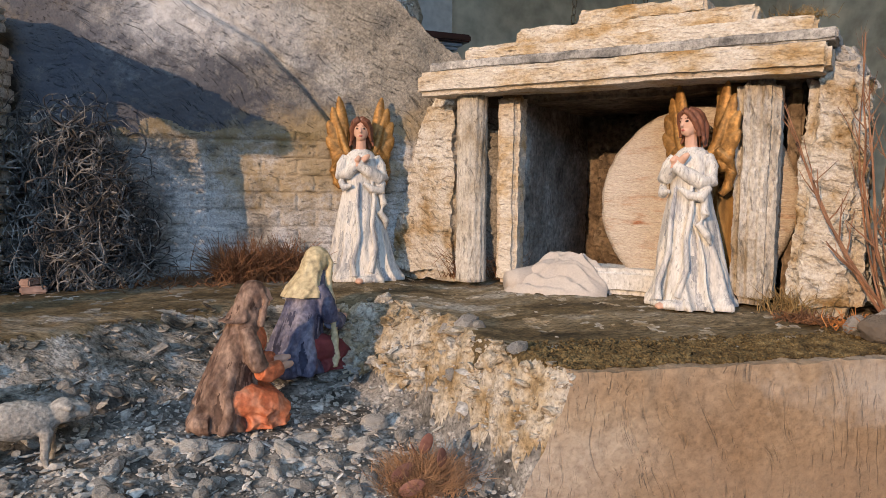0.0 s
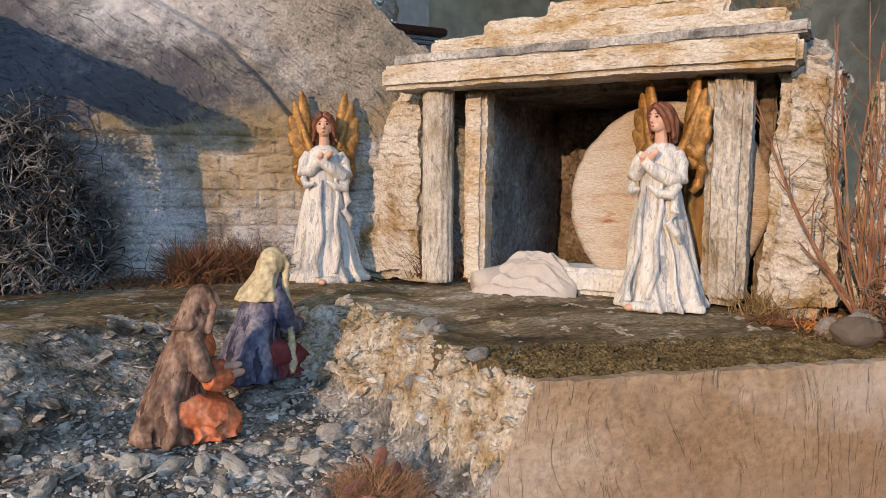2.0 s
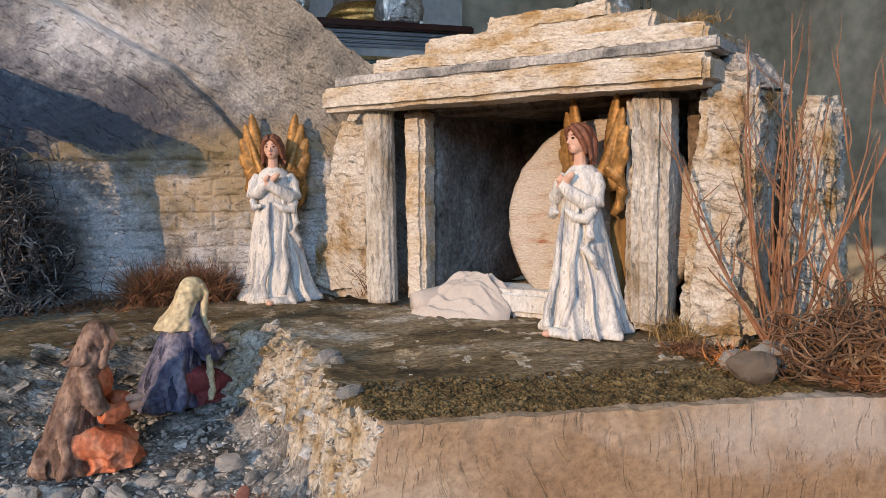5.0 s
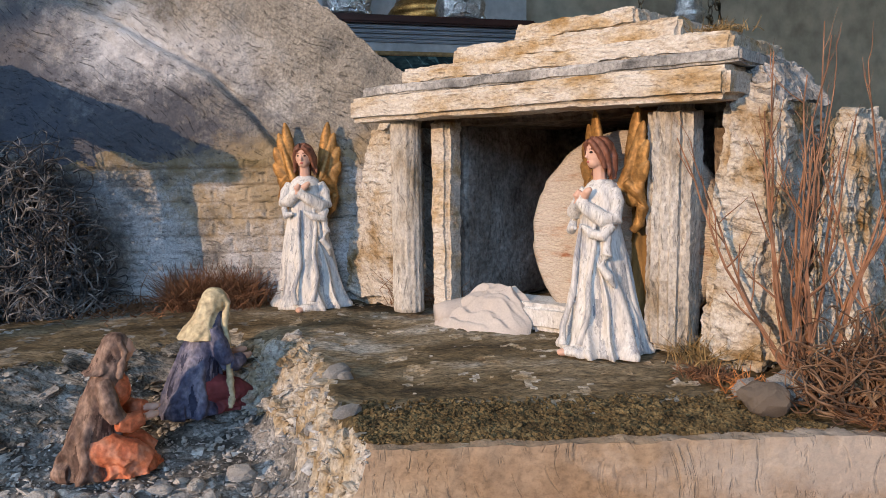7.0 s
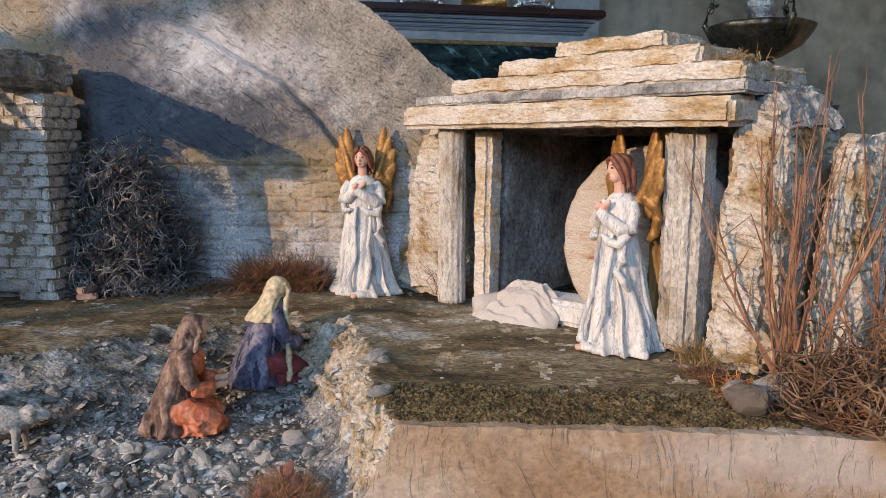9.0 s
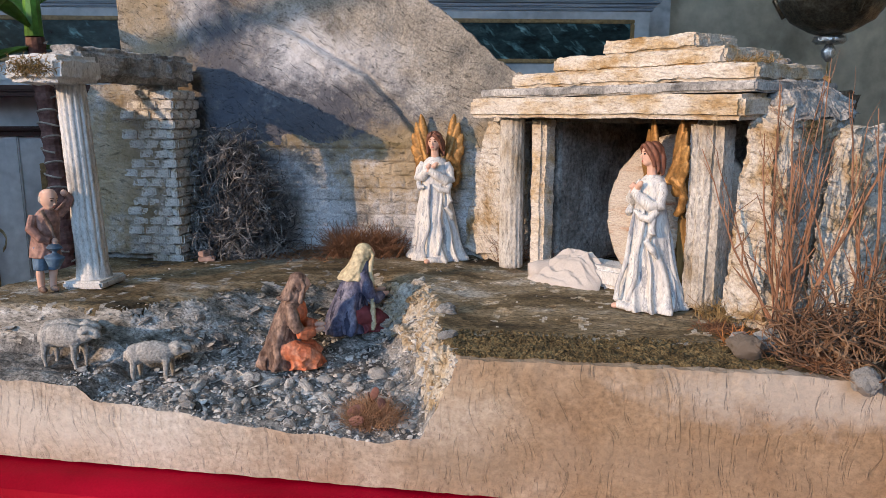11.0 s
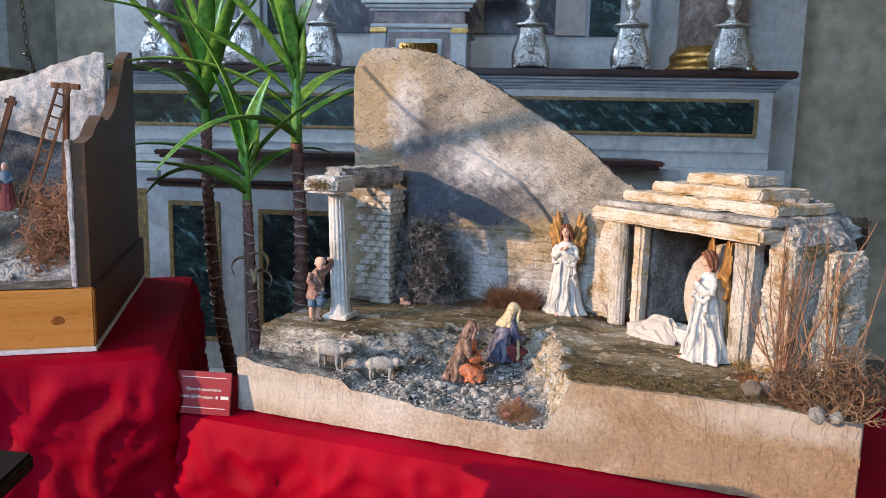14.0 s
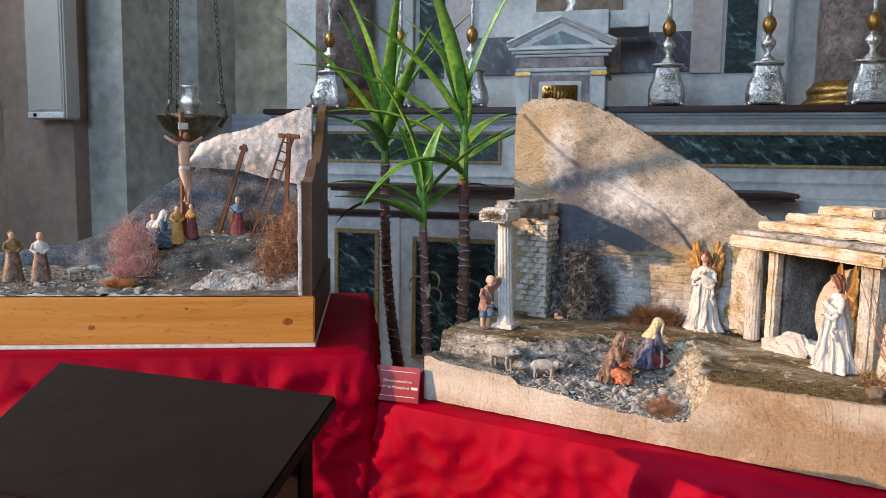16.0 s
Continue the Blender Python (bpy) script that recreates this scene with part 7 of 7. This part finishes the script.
hill_screen("white_cliff", [(-.405, .44), (-.40, .455), (-.368, .502), (-.31, .528), (-.227, .546), (-.126, .590), (-.059, .614), (-.03, .617)], -.405, -.037,
            lambda x: lerp_table([(-.405, .43), (-.262, .425), (-.178, .401), (-.037, .375)], x), .50, "hill_white", "overhanging whitewashed plaster cliff in the crucifixion scene", .02, 3)
hill_screen("grey_hill", [(-1.40, .155), (-.95, .165), (-.776, .19), (-.661, .23), (-.603, .275), (-.527, .343), (-.461, .388), (-.37, .43), (-.26, .42), (-.037, .38)], -1.40, -.037,
            lambda x: .12, .54, "hill_grey", "grey-blue painted hill behind the crosses", .01, 8)

# crosses, ladder
def beam(name, m, length, w, label, cross=None, corpus=False):
    c = thing(name, m, label, "cross")
    bm = bmesh.new()
    box(bm, -w, w, -w, w, -.01, length, .001)
    rough_up(bm, .0008, 60, 3, 3)
    part("upright", bm, "beam_wood", c)
    if cross:
        bm = bmesh.new()
        z, half = cross
        box(bm, -half, half, -w * .9 - .004, w * .9 - .004, z - w, z + w, .001)
        part("crossbar", bm, "beam_wood", c)
    return c


cr = beam("crucifix", HILL @ pose(-.378, .32, .235, 0, 0, 35), .345, .0065, "brown wooden cross with a carved figure and scroll", (.272, .045))
bm = bmesh.new()
box(bm, -.014, .014, -.012, -.008, .298, .316, .001)
part("scroll", bm, "robe_white", cr, "pale paper scroll")
b = Body()
b.limb([(0, -.013, .13), (.004, -.016, .165), (-.004, -.014, .20)], [.0055, .0075, .010], "skin")
b.limb([(.005, -.013, .125), (.008, -.017, .165), (.004, -.014, .20)], [.005, .0065, .009], "skin")
b.ball((0, -.014, .203), (.013, .009, .010), "robe_white", lump=.15)
b.robe([(0, -.014, .208, .010, .007), (0, -.015, .235, .0125, .008), (0, -.014, .255, .0135, .008), (0, -.013, .262, .006, .005)], "skin", 4, .03, 24)
for s in (-1, 1):
    b.limb([(s * .010, -.013, .254), (s * .026, -.013, .262), (s * .042, -.012, .272)], [.0045, .0038, .003], "skin")
b.ball((.004, -.018, .272), (.0075, .0085, .010), "hair")
ob = b.done("carved_figure", Matrix(), "", "")
ob.parent = cr
ob.matrix_local = pose(0, .004, -.062) @ Matrix.Diagonal((1.25, 1.25, 1.25, 1))
beam("leaning_cross", HILL @ pose(-.305, .42, .235, 0, 17, 0), .275, .006, "leaning brown wooden cross beam", (.262, .012))
beam("thieves_cross", HILL @ pose(-.100, .30, .238, 0, 3, -10), .290, .006, "brown wooden T-shaped cross", (.282, .030))
ld = thing("ladder", HILL @ pose(-.178, .285, .236, 6, 19, 0), "brown wooden ladder leaning against a cross", "ladder")
for s in (-1, 1):
    bm = bmesh.new()
    box(bm, s * .012 - .003, s * .012 + .003, -.003, .003, -.004, .30, .001)
    part("rail", bm, "beam_wood", ld)
for k in range(11):
    bm = bmesh.new()
    tube(bm, [(-.012, 0, .02 + k * .026), (.012, 0, .02 + k * .026)], .0022, 6)
    part("rung", bm, "beam_wood", ld)


def standing(m, label, robe, top, head, tall=.10, extra=None):
    b = Body()
    s = tall / .10
    b.robe([(0, 0, 0, .018 * s, .014 * s), (0, 0, .03 * s, .015 * s, .012 * s), (0, 0, .055 * s, .011 * s, .009 * s), (0, 0, .062 * s, .011 * s, .009 * s)], robe, 6, .10, 36, 1.0)
    b.robe([(0, 0, .058 * s, .011 * s, .009 * s), (0, 0, .07 * s, .013 * s, .009 * s), (0, 0, .080 * s, .011 * s, .008 * s), (0, 0, .085 * s, .005 * s, .005 * s)], top, 5, .06, 30, 2.0)
    for k in (-1, 1):
        b.limb([(k * .011 * s, 0, .078 * s), (k * .016 * s, -.004 * s, .066 * s), (k * .006 * s, -.012 * s, .060 * s)], [.0042 * s, .004 * s, .003 * s], top)
    b.ball((0, -.001, .092 * s), (.0062 * s, .0068 * s, .0082 * s), "skin")
    b.ball((0, .002 * s, .095 * s), (.0072 * s, .0070 * s, .0075 * s), head, lump=.08)
    if extra:
        b.limb([(.020 * s, -.004, .0), (.020 * s, -.004, .125 * s)], [.0012, .0010], extra, 5)
        b.ball((-.014 * s, -.010 * s, .045 * s), (.009 * s, .003 * s, .013 * s), extra)
    return b.done("standing_figurine", m, label, "figurine", voxel=.001, soften=1)


HR = lambda x, y, r=0: HILL @ pose(x, y, hill_h(x, y) - .001, 0, 0, r)
standing(HR(-.245, .40, -10), "soldier figurine in red tunic and blue armour", "robe_maroon", "jeans_blue", "silver", .112, "beam_wood")
standing(HR(-.385, .275, 30), "figurine in yellow robe at the foot of the cross", "robe_yellow", "robe_yellow", "hair", .104)
standing(HR(-.352, .30, -30), "figurine in orange robe behind the cross", "robe_maroon", "robe_yellow", "hair", .096)
kneeler(HR(-.425, .27, 10) @ Matrix.Diagonal((.85, .85, .85, 1)), "kneeling woman figurine in blue with white veil", "jeans_blue", "jeans_blue", "robe_white", "jeans_blue", "jeans_blue", .03)
standing(HR(-.455, .30, 10), "woman figurine in white veil and blue mantle", "jeans_blue", "robe_white", "veil_cream", .095)
standing(HR(-.712, .20, 20), "woman figurine with pink headscarf and brown skirt", "robe_brown", "robe_white", "pink_cloth", .125)
standing(HR(-.790, .22, 40), "shepherd figurine in green-brown coat carrying a bundle", "robe_brown", "dry_moss", "hair", .130)
sheep(HR(-.640, .24, 10), "small cream sheep figurine in the crucifixion scene", .75)
sheep(HR(-.60, .27, 150), "small cream sheep figurine in the crucifixion scene", .70)
thicket("pink_bush", HR(-.475, .190), (.068, .050, .150), 640, .06, .0010, "twig_pink", "feathery dusty-pink heather bush", 51, wander=.30, lift=.35)
tuft("orange_moss", HR(-.49, .115), 420, .032, 1.0, .0009, "twig_orange", "clump of orange moss at the plank", 52)
thicket("dry_tangle", HR(-.100, .15), (.050, .05, .20), 300, .10, .0015, "twig_tan", "tangled tan dry roots at the side board", 53, lift=.12)
thicket("dry_tangle", HR(-.065, .25), (.040, .05, .15), 130, .10, .0014, "twig_tan", "tangled tan dry roots at the side board", 54, lift=.12)
shrub("dark_thicket", HR(-.22, .47), 50, .06, .7, .0012, "twig_dark", "dark leafless thicket under the cliff", 55, forks=3, bend=.5)
shrub("dark_thicket", HR(-.14, .44), 40, .06, .7, .0012, "twig_dark", "dark leafless thicket under the cliff", 56, forks=3, bend=.5)
for k, (x, y, s) in enumerate([(-.50, .035, .014), (-.445, .035, .012), (-.42, .04, .016), (-.70, .15, .012), (-.56, .06, .010)]):
    ob = new("hill_stone", pebbles[k])
    ob.matrix_world = HR(x, y, 50 * k) @ pose(0, 0, s * .3) @ Matrix.Diagonal((s * 1.3, s, s, 1))
    tagged(ob, "grey-white stone lying on the stony ground", "stone")
part("stone_ledge", hewn(-.33, -.04, .07, .20, .115, .160, .016, 30, 90, taper=(.06, -.01, .07, 0)), "shade_stone", crate, "crumbling pale stone ledge")
